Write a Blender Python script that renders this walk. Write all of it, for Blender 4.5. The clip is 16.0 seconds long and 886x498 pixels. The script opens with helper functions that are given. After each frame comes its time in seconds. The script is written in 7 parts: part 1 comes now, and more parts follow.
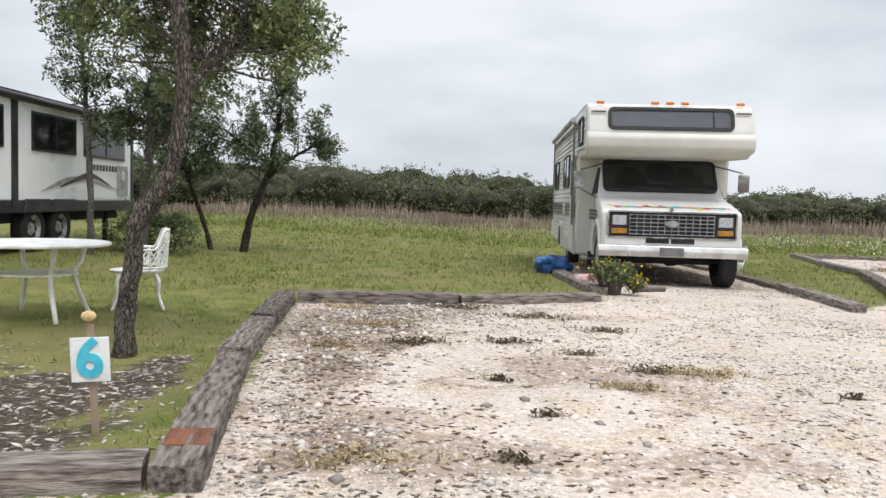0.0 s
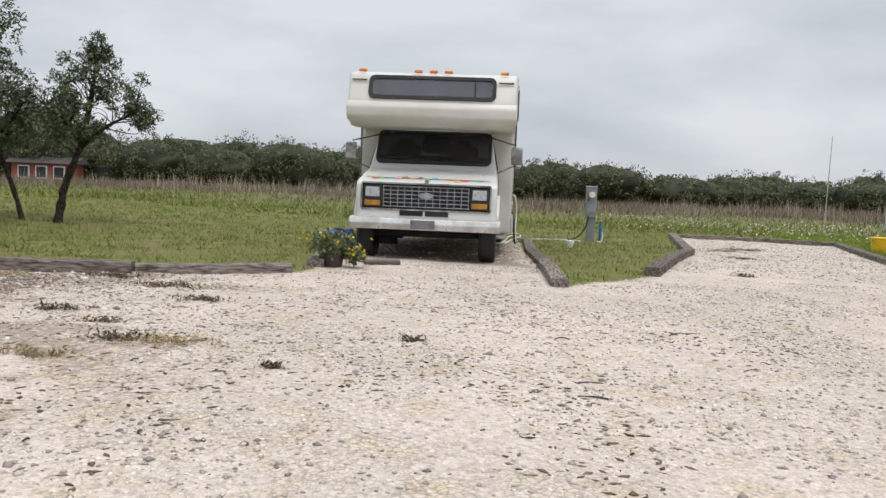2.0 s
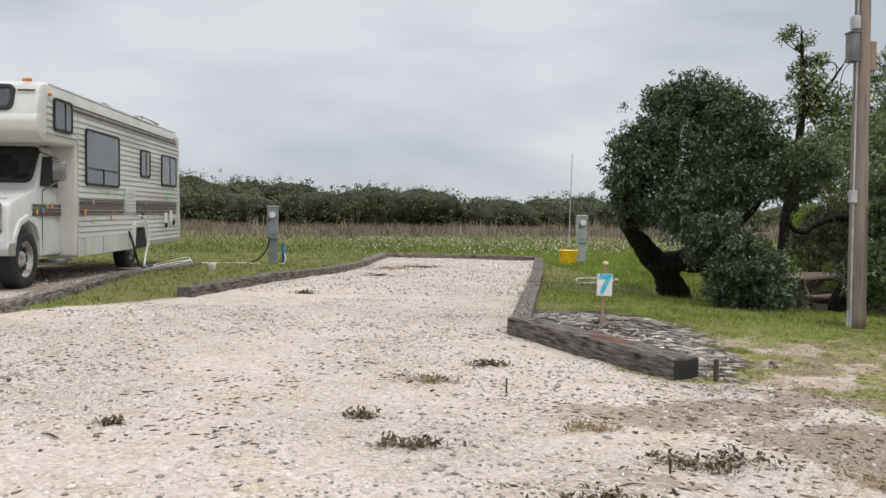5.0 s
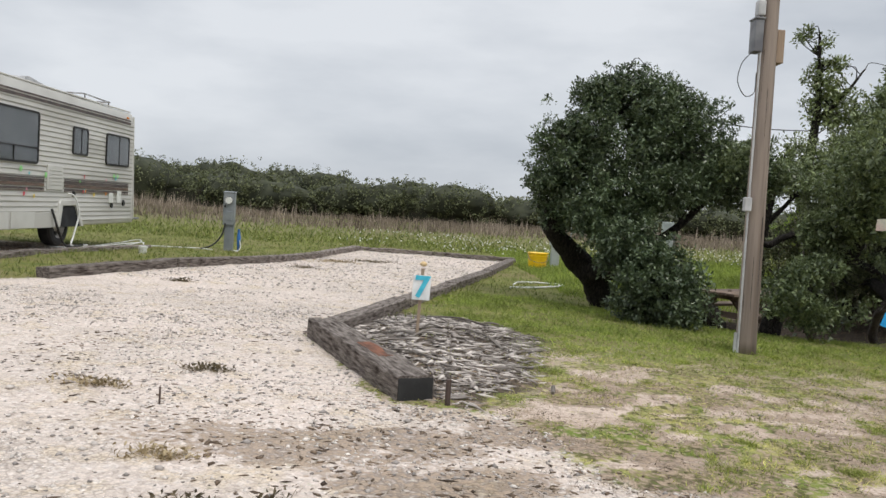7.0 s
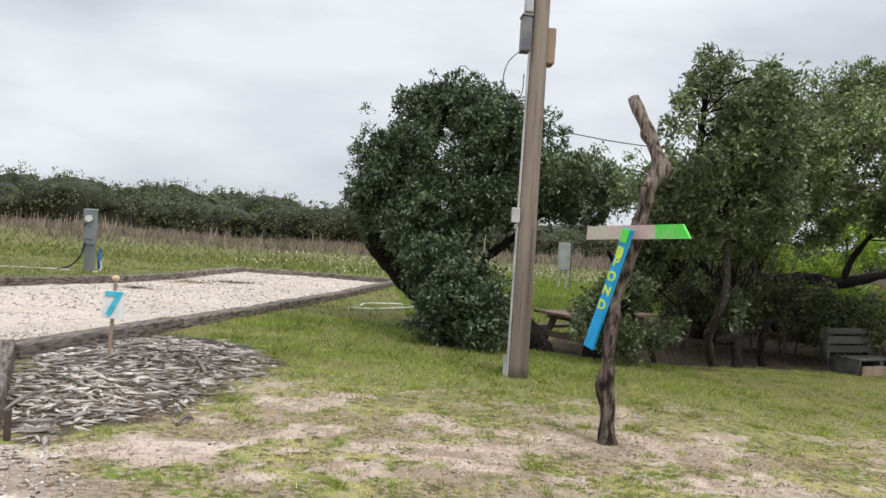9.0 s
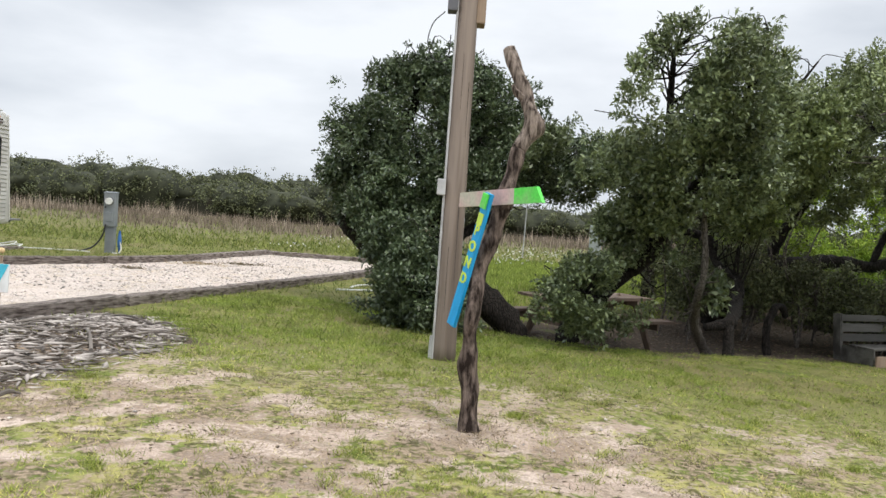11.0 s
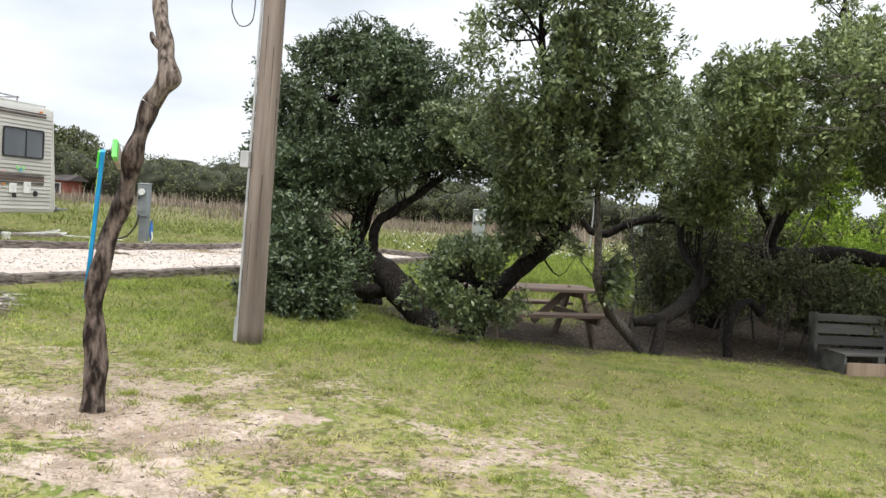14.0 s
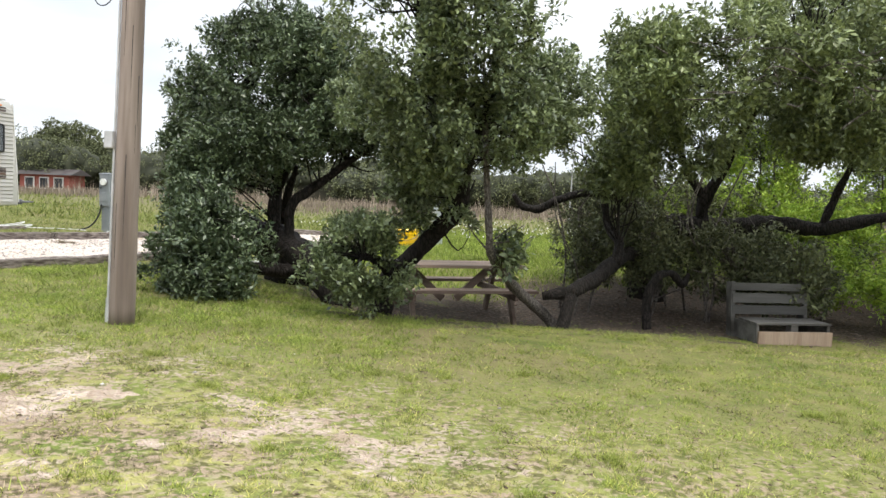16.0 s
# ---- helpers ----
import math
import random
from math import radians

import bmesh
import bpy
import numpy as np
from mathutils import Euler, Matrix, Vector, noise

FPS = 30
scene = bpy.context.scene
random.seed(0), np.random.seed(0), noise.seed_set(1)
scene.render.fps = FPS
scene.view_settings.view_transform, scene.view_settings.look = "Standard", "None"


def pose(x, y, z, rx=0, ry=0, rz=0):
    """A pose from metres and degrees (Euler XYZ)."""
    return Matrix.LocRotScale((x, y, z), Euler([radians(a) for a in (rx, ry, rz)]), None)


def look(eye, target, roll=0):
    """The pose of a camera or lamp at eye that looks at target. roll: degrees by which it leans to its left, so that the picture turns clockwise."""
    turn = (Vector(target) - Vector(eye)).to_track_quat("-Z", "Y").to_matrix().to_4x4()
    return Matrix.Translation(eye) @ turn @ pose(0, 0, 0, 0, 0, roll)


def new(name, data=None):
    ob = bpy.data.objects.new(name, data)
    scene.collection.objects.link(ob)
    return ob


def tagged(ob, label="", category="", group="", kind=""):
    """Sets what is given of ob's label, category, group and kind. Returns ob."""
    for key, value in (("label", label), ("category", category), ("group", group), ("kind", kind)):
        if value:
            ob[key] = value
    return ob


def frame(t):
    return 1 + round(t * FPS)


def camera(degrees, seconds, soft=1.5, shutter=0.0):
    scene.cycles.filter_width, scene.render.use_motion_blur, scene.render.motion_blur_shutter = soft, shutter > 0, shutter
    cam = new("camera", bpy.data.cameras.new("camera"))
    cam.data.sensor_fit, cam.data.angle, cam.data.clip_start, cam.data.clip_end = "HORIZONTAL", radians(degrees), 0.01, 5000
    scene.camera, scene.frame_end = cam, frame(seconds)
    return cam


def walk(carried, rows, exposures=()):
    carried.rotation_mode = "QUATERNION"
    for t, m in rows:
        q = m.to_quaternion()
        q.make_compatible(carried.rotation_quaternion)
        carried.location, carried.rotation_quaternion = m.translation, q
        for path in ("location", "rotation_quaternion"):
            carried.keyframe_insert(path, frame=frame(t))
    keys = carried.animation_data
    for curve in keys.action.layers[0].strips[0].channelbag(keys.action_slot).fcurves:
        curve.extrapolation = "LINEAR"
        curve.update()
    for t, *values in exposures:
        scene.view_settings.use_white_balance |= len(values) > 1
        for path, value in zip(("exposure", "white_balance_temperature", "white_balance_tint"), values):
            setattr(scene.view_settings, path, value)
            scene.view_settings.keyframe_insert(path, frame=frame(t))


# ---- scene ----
cam = camera(57.5, 16.0)
METRES, EYE, TILT, LEAN, TURN = 18.6, 1.22, -2.0, 0.0, 0.0
ROWS = [
    (0.0, 0.0020, -0.0003, -0.0000, 0.39, -1.45, -1.57),
    (0.5, 0.0501, 0.0043, -0.0004, 0.14, -1.79, -1.84),
    (1.0, 0.0984, 0.0088, -0.0003, 0.30, -2.18, -2.00),
    (1.5, 0.1476, 0.0128, -0.0012, 0.68, -2.64, -2.17),
    (2.0, 0.1954, 0.0176, -0.0015, 0.63, -2.77, -2.24),
    (2.5, 0.2413, 0.0231, -0.0017, -0.23, -2.45, -2.03),
    (3.0, 0.2855, 0.0279, -0.0016, -2.37, -1.78, -1.61),
    (3.5, 0.3282, 0.0322, -0.0024, -5.07, -1.04, -0.98),
    (4.0, 0.3694, 0.0366, -0.0032, -7.32, -0.57, -0.41),
    (4.5, 0.4069, 0.0413, -0.0049, -8.54, -0.53, -0.34),
    (7.0, 0.5680, 0.0751, -0.0021, -3.77, -0.90, -3.44),
    (7.5, 0.6028, 0.0817, -0.0020, -3.62, -0.42, -3.94),
    (8.0, 0.6376, 0.0911, -0.0008, -4.18, 0.13, -4.18),
    (8.5, 0.6650, 0.0982, -0.0006, -4.97, 0.60, -4.03),
    (9.0, 0.6862, 0.1035, -0.0010, -5.67, 0.99, -3.44),
    (11.5, 0.7877, 0.1298, -0.0028, 1.90, -0.37, -3.56),
    (12.0, 0.8135, 0.1369, -0.0028, 3.32, -0.29, -3.54),
    (12.5, 0.8401, 0.1451, -0.0027, 5.02, -0.21, -3.60),
    (13.0, 0.8683, 0.1519, -0.0027, 7.03, -0.35, -3.81),
    (13.5, 0.8953, 0.1603, -0.0032, 9.09, -0.59, -4.10),
    (14.0, 0.9169, 0.1689, -0.0029, 10.88, -0.87, -4.05),
    (14.5, 0.9364, 0.1730, -0.0028, 11.89, -1.14, -3.84),
    (15.0, 0.9510, 0.1774, -0.0038, 12.40, -1.36, -3.49),
    (15.5, 0.9651, 0.1813, -0.0043, 12.43, -1.58, -2.98),
    (16.0, 0.9809, 0.1850, -0.0046, 12.03, -1.93, -2.54),
]
walk(cam, [(t, pose(0, 0, EYE, TILT, LEAN, TURN) @ pose(METRES * x, METRES * y, METRES * z, 90 + pitch, roll, yaw)) for t, x, y, z, yaw, pitch, roll in ROWS],
     [(0.0, 0.04), (1.0, -0.14), (3.0, -0.25), (5.0, -0.28), (7.0, -0.2), (9.0, -0.02), (12.0, 0.2), (14.0, 0.38), (16.0, 0.54)])

# world: pale overcast sky, brighter towards the zenith
world = bpy.data.worlds.new("overcast")
scene.world = world
world.use_nodes = True
wn, wl = world.node_tree.nodes, world.node_tree.links
wn.clear()
w_out = wn.new("ShaderNodeOutputWorld")
w_bg = wn.new("ShaderNodeBackground")
w_sky = wn.new("ShaderNodeTexSky")
w_sky.sky_type = "NISHITA"
w_sky.sun_disc = False
w_sky.sun_elevation, w_sky.sun_rotation = radians(62), radians(145)
w_co = wn.new("ShaderNodeTexCoord")
w_map = wn.new("ShaderNodeMapping")
w_map.inputs["Scale"].default_value = (1.0, 1.0, 3.2)
w_noise = wn.new("ShaderNodeTexNoise")
w_noise.inputs["Scale"].default_value, w_noise.inputs["Detail"].default_value = 2.2, 7.0
w_ramp = wn.new("ShaderNodeValToRGB")
w_ramp.color_ramp.elements[0].position, w_ramp.color_ramp.elements[0].color = 0.36, (0.63, 0.675, 0.74, 1)
w_ramp.color_ramp.elements[1].position, w_ramp.color_ramp.elements[1].color = 0.6, (0.9, 0.935, 0.985, 1)
w_sep = wn.new("ShaderNodeSeparateXYZ")
w_zen = wn.new("ShaderNodeMapRange")
w_zen.inputs["From Min"].default_value, w_zen.inputs["From Max"].default_value = 0.25, 0.9
w_zen.inputs["To Min"].default_value, w_zen.inputs["To Max"].default_value = 1.0, 2.1
w_mul = wn.new("ShaderNodeVectorMath")
w_mul.operation = "SCALE"
w_str = wn.new("ShaderNodeVectorMath")
w_str.operation = "SCALE"
w_str.inputs["Scale"].default_value = 0.08
w_mix = wn.new("ShaderNodeMix")
w_mix.data_type = "RGBA"
w_mix.inputs["Factor"].default_value = 0.93
wl.new(w_co.outputs["Generated"], w_map.inputs["Vector"])
wl.new(w_map.outputs["Vector"], w_noise.inputs["Vector"])
wl.new(w_noise.outputs["Fac"], w_ramp.inputs["Fac"])
wl.new(w_co.outputs["Generated"], w_sep.inputs["Vector"])
wl.new(w_sep.outputs["Z"], w_zen.inputs["Value"])
wl.new(w_ramp.outputs["Color"], w_mul.inputs[0])
wl.new(w_zen.outputs["Result"], w_mul.inputs["Scale"])
wl.new(w_sky.outputs["Color"], w_str.inputs[0])
wl.new(w_str.outputs["Vector"], w_mix.inputs["A"])
wl.new(w_mul.outputs["Vector"], w_mix.inputs["B"])
wl.new(w_mix.outputs["Result"], w_bg.inputs["Color"])
wl.new(w_bg.outputs["Background"], w_out.inputs["Surface"])
sun_data = bpy.data.lights.new("sun", "SUN")
sun_data.energy, sun_data.angle, sun_data.color = 1.8, radians(20), (1.0, 0.95, 0.88)
sun = new("sun", sun_data)
sun.matrix_world = look((9, -13, 30), (0, 0, 0))

# ---- materials ----


def mat(name, col, col2=None, rough=0.7, metal=0.0, scale=3.0, grain=45.0, bump=0.15, vary=0.0, stretch=(1, 1, 1), mask=(0.42, 0.62), spec=0.4, gain=None):
    """Procedural paint, wood, metal: stains at one scale, grain and relief at another."""
    m = bpy.data.materials.new(name)
    m.use_nodes = True
    nt, ln = m.node_tree.nodes, m.node_tree.links
    b = nt["Principled BSDF"]
    b.inputs["Metallic"].default_value = metal
    b.inputs["Specular IOR Level"].default_value = spec
    co = nt.new("ShaderNodeTexCoord")
    mp = nt.new("ShaderNodeMapping")
    mp.inputs["Scale"].default_value = stretch
    ln.new(co.outputs["Object"], mp.inputs["Vector"])
    n1 = nt.new("ShaderNodeTexNoise")
    n1.inputs["Scale"].default_value, n1.inputs["Detail"].default_value = scale, 6
    n2 = nt.new("ShaderNodeTexNoise")
    n2.inputs["Scale"].default_value, n2.inputs["Detail"].default_value = grain, 4
    for n in (n1, n2):
        ln.new(mp.outputs["Vector"], n.inputs["Vector"])
    r1 = nt.new("ShaderNodeMapRange")
    r1.inputs["From Min"].default_value, r1.inputs["From Max"].default_value = mask
    ln.new(n1.outputs["Fac"], r1.inputs["Value"])
    mx = nt.new("ShaderNodeMix")
    mx.data_type = "RGBA"
    mx.inputs["A"].default_value = (*col, 1)
    mx.inputs["B"].default_value = (*(col2 or [c * 0.8 for c in col]), 1)
    ln.new(r1.outputs["Result"], mx.inputs["Factor"])
    hs = nt.new("ShaderNodeHueSaturation")
    ln.new(mx.outputs["Result"], hs.inputs["Color"])
    r2 = nt.new("ShaderNodeMapRange")
    gain = (0.04 if bump < 0.09 else 0.28) if gain is None else gain
    r2.inputs["To Min"].default_value, r2.inputs["To Max"].default_value = 1 - gain, 1 + gain
    ln.new(n2.outputs["Fac"], r2.inputs["Value"])
    last = r2.outputs["Result"]
    if vary:
        oi = nt.new("ShaderNodeObjectInfo")
        rv = nt.new("ShaderNodeMapRange")
        rv.inputs["To Min"].default_value, rv.inputs["To Max"].default_value = 1 - vary, 1 + vary
        ln.new(oi.outputs["Random"], rv.inputs["Value"])
        mu = nt.new("ShaderNodeMath")
        mu.operation = "MULTIPLY"
        ln.new(last, mu.inputs[0])
        ln.new(rv.outputs["Result"], mu.inputs[1])
        last = mu.outputs["Value"]
    ln.new(last, hs.inputs["Value"])
    ln.new(hs.outputs["Color"], b.inputs["Base Color"])
    r3 = nt.new("ShaderNodeMapRange")
    r3.inputs["To Min"].default_value, r3.inputs["To Max"].default_value = max(0.02, rough - 0.12), min(1, rough + 0.12)
    ln.new(n1.outputs["Fac"], r3.inputs["Value"])
    ln.new(r3.outputs["Result"], b.inputs["Roughness"])
    if bump:
        bp = nt.new("ShaderNodeBump")
        bp.inputs["Strength"].default_value, bp.inputs["Distance"].default_value = bump, 0.01
        ln.new(n2.outputs["Fac"], bp.inputs["Height"])
        ln.new(bp.outputs["Normal"], b.inputs["Normal"])
    return m


def island_mat(name, dark, light, rough=0.55, trans=0.0, spec=0.3):
    """Leaves, blades and pebbles: every piece its own tone."""
    m = bpy.data.materials.new(name)
    m.use_nodes = True
    nt, ln = m.node_tree.nodes, m.node_tree.links
    b = nt["Principled BSDF"]
    b.inputs["Roughness"].default_value = rough
    b.inputs["Specular IOR Level"].default_value = spec
    ge = nt.new("ShaderNodeNewGeometry")
    mx = nt.new("ShaderNodeMix")
    mx.data_type = "RGBA"
    mx.inputs["A"].default_value, mx.inputs["B"].default_value = (*dark, 1), (*light, 1)
    ln.new(ge.outputs["Random Per Island"], mx.inputs["Factor"])
    n1 = nt.new("ShaderNodeTexNoise")
    n1.inputs["Scale"].default_value, n1.inputs["Detail"].default_value = 1.4, 4
    ln.new(ge.outputs["Position"], n1.inputs["Vector"])
    r1 = nt.new("ShaderNodeMapRange")
    r1.inputs["From Min"].default_value, r1.inputs["From Max"].default_value = 0.3, 0.7
    r1.inputs["To Min"].default_value, r1.inputs["To Max"].default_value = 0.7, 1.3
    ln.new(n1.outputs["Fac"], r1.inputs["Value"])
    hs = nt.new("ShaderNodeHueSaturation")
    ln.new(mx.outputs["Result"], hs.inputs["Color"])
    ln.new(r1.outputs["Result"], hs.inputs["Value"])
    ln.new(hs.outputs["Color"], b.inputs["Base Color"])
    if trans:
        tr = nt.new("ShaderNodeBsdfTranslucent")
        ln.new(hs.outputs["Color"], tr.inputs["Color"])
        ms = nt.new("ShaderNodeMixShader")
        ms.inputs["Fac"].default_value = trans
        ln.new(b.outputs["BSDF"], ms.inputs[1])
        ln.new(tr.outputs["BSDF"], ms.inputs[2])
        ln.new(ms.outputs["Shader"], nt["Material Output"].inputs["Surface"])
    return m


def bark_mat(name, dark, light, scale=1.0):
    """Furrowed bark: ridges drawn out along the stem."""
    m = bpy.data.materials.new(name)
    m.use_nodes = True
    nt, ln = m.node_tree.nodes, m.node_tree.links
    b = nt["Principled BSDF"]
    b.inputs["Roughness"].default_value = 0.9
    b.inputs["Specular IOR Level"].default_value = 0.2
    co = nt.new("ShaderNodeTexCoord")
    mp = nt.new("ShaderNodeMapping")
    mp.inputs["Scale"].default_value = (1, 1, 0.3)
    ln.new(co.outputs["Object"], mp.inputs["Vector"])
    vo = nt.new("ShaderNodeTexVoronoi")
    vo.feature = "DISTANCE_TO_EDGE"
    vo.inputs["Scale"].default_value = 38 * scale
    no = nt.new("ShaderNodeTexNoise")
    no.inputs["Scale"].default_value, no.inputs["Detail"].default_value = 14 * scale, 6
    wv = nt.new("ShaderNodeMix")
    wv.data_type = "VECTOR"
    wv.inputs["Factor"].default_value = 0.06
    ln.new(mp.outputs["Vector"], no.inputs["Vector"])
    ln.new(mp.outputs["Vector"], wv.inputs["A"])
    ln.new(no.outputs["Color"], wv.inputs["B"])
    ln.new(wv.outputs["Result"], vo.inputs["Vector"])
    rp = nt.new("ShaderNodeMapRange")
    rp.inputs["From Min"].default_value, rp.inputs["From Max"].default_value = 0.0, 0.22
    ln.new(vo.outputs["Distance"], rp.inputs["Value"])
    mu = nt.new("ShaderNodeMath")
    mu.operation = "MULTIPLY"
    ln.new(rp.outputs["Result"], mu.inputs[0])
    ln.new(no.outputs["Fac"], mu.inputs[1])
    mx = nt.new("ShaderNodeMix")
    mx.data_type = "RGBA"
    mx.inputs["A"].default_value, mx.inputs["B"].default_value = (*dark, 1), (*light, 1)
    ln.new(mu.outputs["Value"], mx.inputs["Factor"])
    ln.new(mx.outputs["Result"], b.inputs["Base Color"])
    bp = nt.new("ShaderNodeBump")
    bp.inputs["Strength"].default_value, bp.inputs["Distance"].default_value = 0.9, 0.02
    ln.new(mu.outputs["Value"], bp.inputs["Height"])
    ln.new(bp.outputs["Normal"], b.inputs["Normal"])
    return m


def glass_mat(name, tint=(0.5, 0.53, 0.55), rough=0.03):
    """Tinted pane: mostly see-through, with the sky's gloss on it."""
    m = bpy.data.materials.new(name)
    m.use_nodes = True
    nt, ln = m.node_tree.nodes, m.node_tree.links
    b = nt["Principled BSDF"]
    b.inputs["Base Color"].default_value = (*tint, 1)
    b.inputs["Roughness"].default_value = rough
    b.inputs["Transmission Weight"].default_value = 1.0
    b.inputs["IOR"].default_value = 1.45
    return m


PANE = glass_mat("clear_pane", (0.9, 0.93, 0.94))
RV_WHITE = mat("rv_white_gelcoat", (0.6, 0.59, 0.555), (0.48, 0.465, 0.43), 0.38, 0, 1.6, 30, 0.03, mask=(0.45, 0.8))
RV_SIDING = mat("rv_cream_aluminium_siding", (0.53, 0.515, 0.48), (0.4, 0.385, 0.35), 0.42, 0, 1.3, 25, 0.03, stretch=(1, 0.3, 2))
CAB_WHITE = mat("cab_white_paint", (0.62, 0.62, 0.605), (0.5, 0.49, 0.46), 0.32, 0, 2.0, 30, 0.02, mask=(0.5, 0.8))
BLACK = mat("black_rubber", (0.018, 0.018, 0.019), (0.03, 0.03, 0.03), 0.7, 0, 6, 60, 0.1)
DARK = mat("dark_interior", (0.013, 0.014, 0.016), (0.03, 0.031, 0.033), 0.9, 0, 4, 30, 0)
CHROME = mat("worn_chrome", (0.45, 0.45, 0.45), (0.2, 0.18, 0.17), 0.24, 0.85, 5, 50, 0.05)
HUB = mat("painted_steel_wheel", (0.5, 0.49, 0.47), (0.25, 0.22, 0.2), 0.5, 0.3, 9, 50, 0.05)
GLASS = glass_mat("tinted_glass")
AMBER = mat("amber_plastic", (0.75, 0.25, 0.03), (0.6, 0.16, 0.02), 0.3, 0, 10, 40, 0)
DEEP_AMBER = mat("deep_amber_lens", (0.42, 0.2, 0.03), (0.3, 0.13, 0.02), 0.25, 0, 10, 40, 0)
LAMP = mat("headlamp_glass", (0.5, 0.52, 0.55), (0.35, 0.36, 0.38), 0.15, 0.3, 30, 90, 0.2)
GRILLE = mat("grey_grille_plastic", (0.36, 0.37, 0.38), (0.22, 0.22, 0.23), 0.45, 0.2, 8, 50, 0.03)
BLIND = mat("grey_curtain", (0.27, 0.26, 0.3), (0.2, 0.19, 0.23), 0.9, 0, 3, 20, 0.1, stretch=(6, 6, 0.3))
SMOKE = mat("smoked_window", (0.085, 0.095, 0.105), (0.13, 0.14, 0.15), 0.8, 0, 2.5, 20, 0)
STRIPE_DARK = mat("dark_brown_stripe", (0.055, 0.042, 0.038), (0.12, 0.09, 0.08), 0.5, 0, 5, 30, 0)
STRIPE_TAN = mat("tan_stripe", (0.15, 0.095, 0.072), (0.1, 0.068, 0.055), 0.5, 0, 5, 30, 0)
GREY_VINYL = mat("grey_vinyl", (0.42, 0.42, 0.42), (0.3, 0.3, 0.3), 0.5, 0, 5, 30, 0.03)
TRAILER_WHITE = mat("trailer_white", (0.85, 0.86, 0.87), (0.78, 0.79, 0.8), 0.3, 0, 1.5, 25, 0.01)
TRAILER_BLACK = mat("trailer_black", (0.02, 0.02, 0.023), (0.04, 0.04, 0.045), 0.35, 0, 2, 30, 0.01)
TIE_WOOD = mat("weathered_tie_wood", (0.27, 0.235, 0.21), (0.045, 0.033, 0.027), 0.92, 0, 40, 150, 1.0, 0.25, stretch=(0.16, 1, 1), mask=(0.36, 0.68), spec=0.1, gain=0.45)
TIE_ROT = mat("rotten_red_wood", (0.19, 0.075, 0.04), (0.09, 0.04, 0.025), 0.95, 0, 14, 50, 0.9, stretch=(0.3, 1, 1))
POLE_WOOD = mat("treated_pole_wood", (0.26, 0.21, 0.175), (0.14, 0.108, 0.088), 0.85, 0, 7, 34, 0.5, stretch=(1, 1, 0.06))
GREY_WOOD = mat("silvered_wood", (0.21, 0.185, 0.16), (0.11, 0.092, 0.08), 0.85, 0, 4, 40, 0.5, 0.2, stretch=(0.12, 1, 1))
# silvered wood darkened, so the bench carries the oaks' shade in its colour
BENCH_WOOD_SHADED = mat("shaded_pallet_wood", (0.115, 0.11, 0.1), (0.04, 0.036, 0.032), 0.88, 0, 4, 40, 0.5, 0.35, stretch=(0.12, 1, 1))
BROWN_WOOD = mat("brown_weathered_wood", (0.23, 0.17, 0.13), (0.12, 0.085, 0.065), 0.85, 0, 4, 40, 0.5, 0.2, stretch=(0.12, 1, 1))
DRIFT = mat("bleached_driftwood", (0.3, 0.245, 0.205), (0.035, 0.025, 0.02), 0.92, 0, 46, 160, 1.0, stretch=(1, 1, 0.22), mask=(0.36, 0.66), spec=0.12)
DRIFT_BARK = mat("dark_driftwood_bark", (0.2, 0.155, 0.13), (0.024, 0.017, 0.014), 0.92, 0, 30, 150, 1.0, stretch=(1, 1, 0.3), mask=(0.36, 0.6), spec=0.12, gain=0.5)
STAKE = mat("stake_wood", (0.33, 0.25, 0.18), (0.24, 0.17, 0.12), 0.85, 0, 6, 50, 0.4, stretch=(1, 1, 0.1))
SIGN_WHITE = mat("white_sign_paint", (0.8, 0.81, 0.8), (0.68, 0.69, 0.68), 0.5, 0, 9, 60, 0.08)
CYAN = mat("cyan_paint", (0.08, 0.53, 0.68), (0.05, 0.42, 0.58), 0.5, 0, 12, 60, 0.08)
BLUE_BOARD = mat("sky_blue_board", (0.015, 0.36, 0.72), (0.01, 0.27, 0.58), 0.5, 0, 6, 60, 0.15, stretch=(1, 1, 0.2))
YELLOW_LETTER = mat("yellow_green_paint", (0.62, 0.78, 0.08), (0.5, 0.68, 0.1), 0.5, 0, 12, 60, 0.05)
LIME = mat("lime_paint", (0.1, 0.68, 0.08), (0.2, 0.6, 0.15), 0.5, 0, 8, 60, 0.1)
PALE_BOARD = mat("pale_pink_green_board", (0.5, 0.52, 0.4), (0.58, 0.4, 0.38), 0.6, 0, 3.5, 60, 0.15)
SHELL = mat("tan_shell", (0.68, 0.5, 0.27), (0.5, 0.34, 0.16), 0.6, 0, 20, 70, 0.3)
PED_GREY = mat("pedestal_grey_metal", (0.2, 0.22, 0.24), (0.27, 0.29, 0.3), 0.45, 0.3, 3, 40, 0.03)
PED_PALE = mat("pedestal_pale_metal", (0.4, 0.44, 0.43), (0.32, 0.35, 0.35), 0.5, 0.2, 3, 40, 0.03)
YELLOW = mat("yellow_plastic", (0.85, 0.55, 0.01), (0.7, 0.42, 0.01), 0.4, 0, 4, 50, 0.03)
BLUE_PLASTIC = mat("blue_plastic", (0.04, 0.15, 0.4), (0.02, 0.08, 0.26), 0.35, 0, 5, 40, 0.05)
NAVY = mat("navy_cloth", (0.02, 0.05, 0.16), (0.04, 0.12, 0.32), 0.8, 0, 5, 60, 0.4)
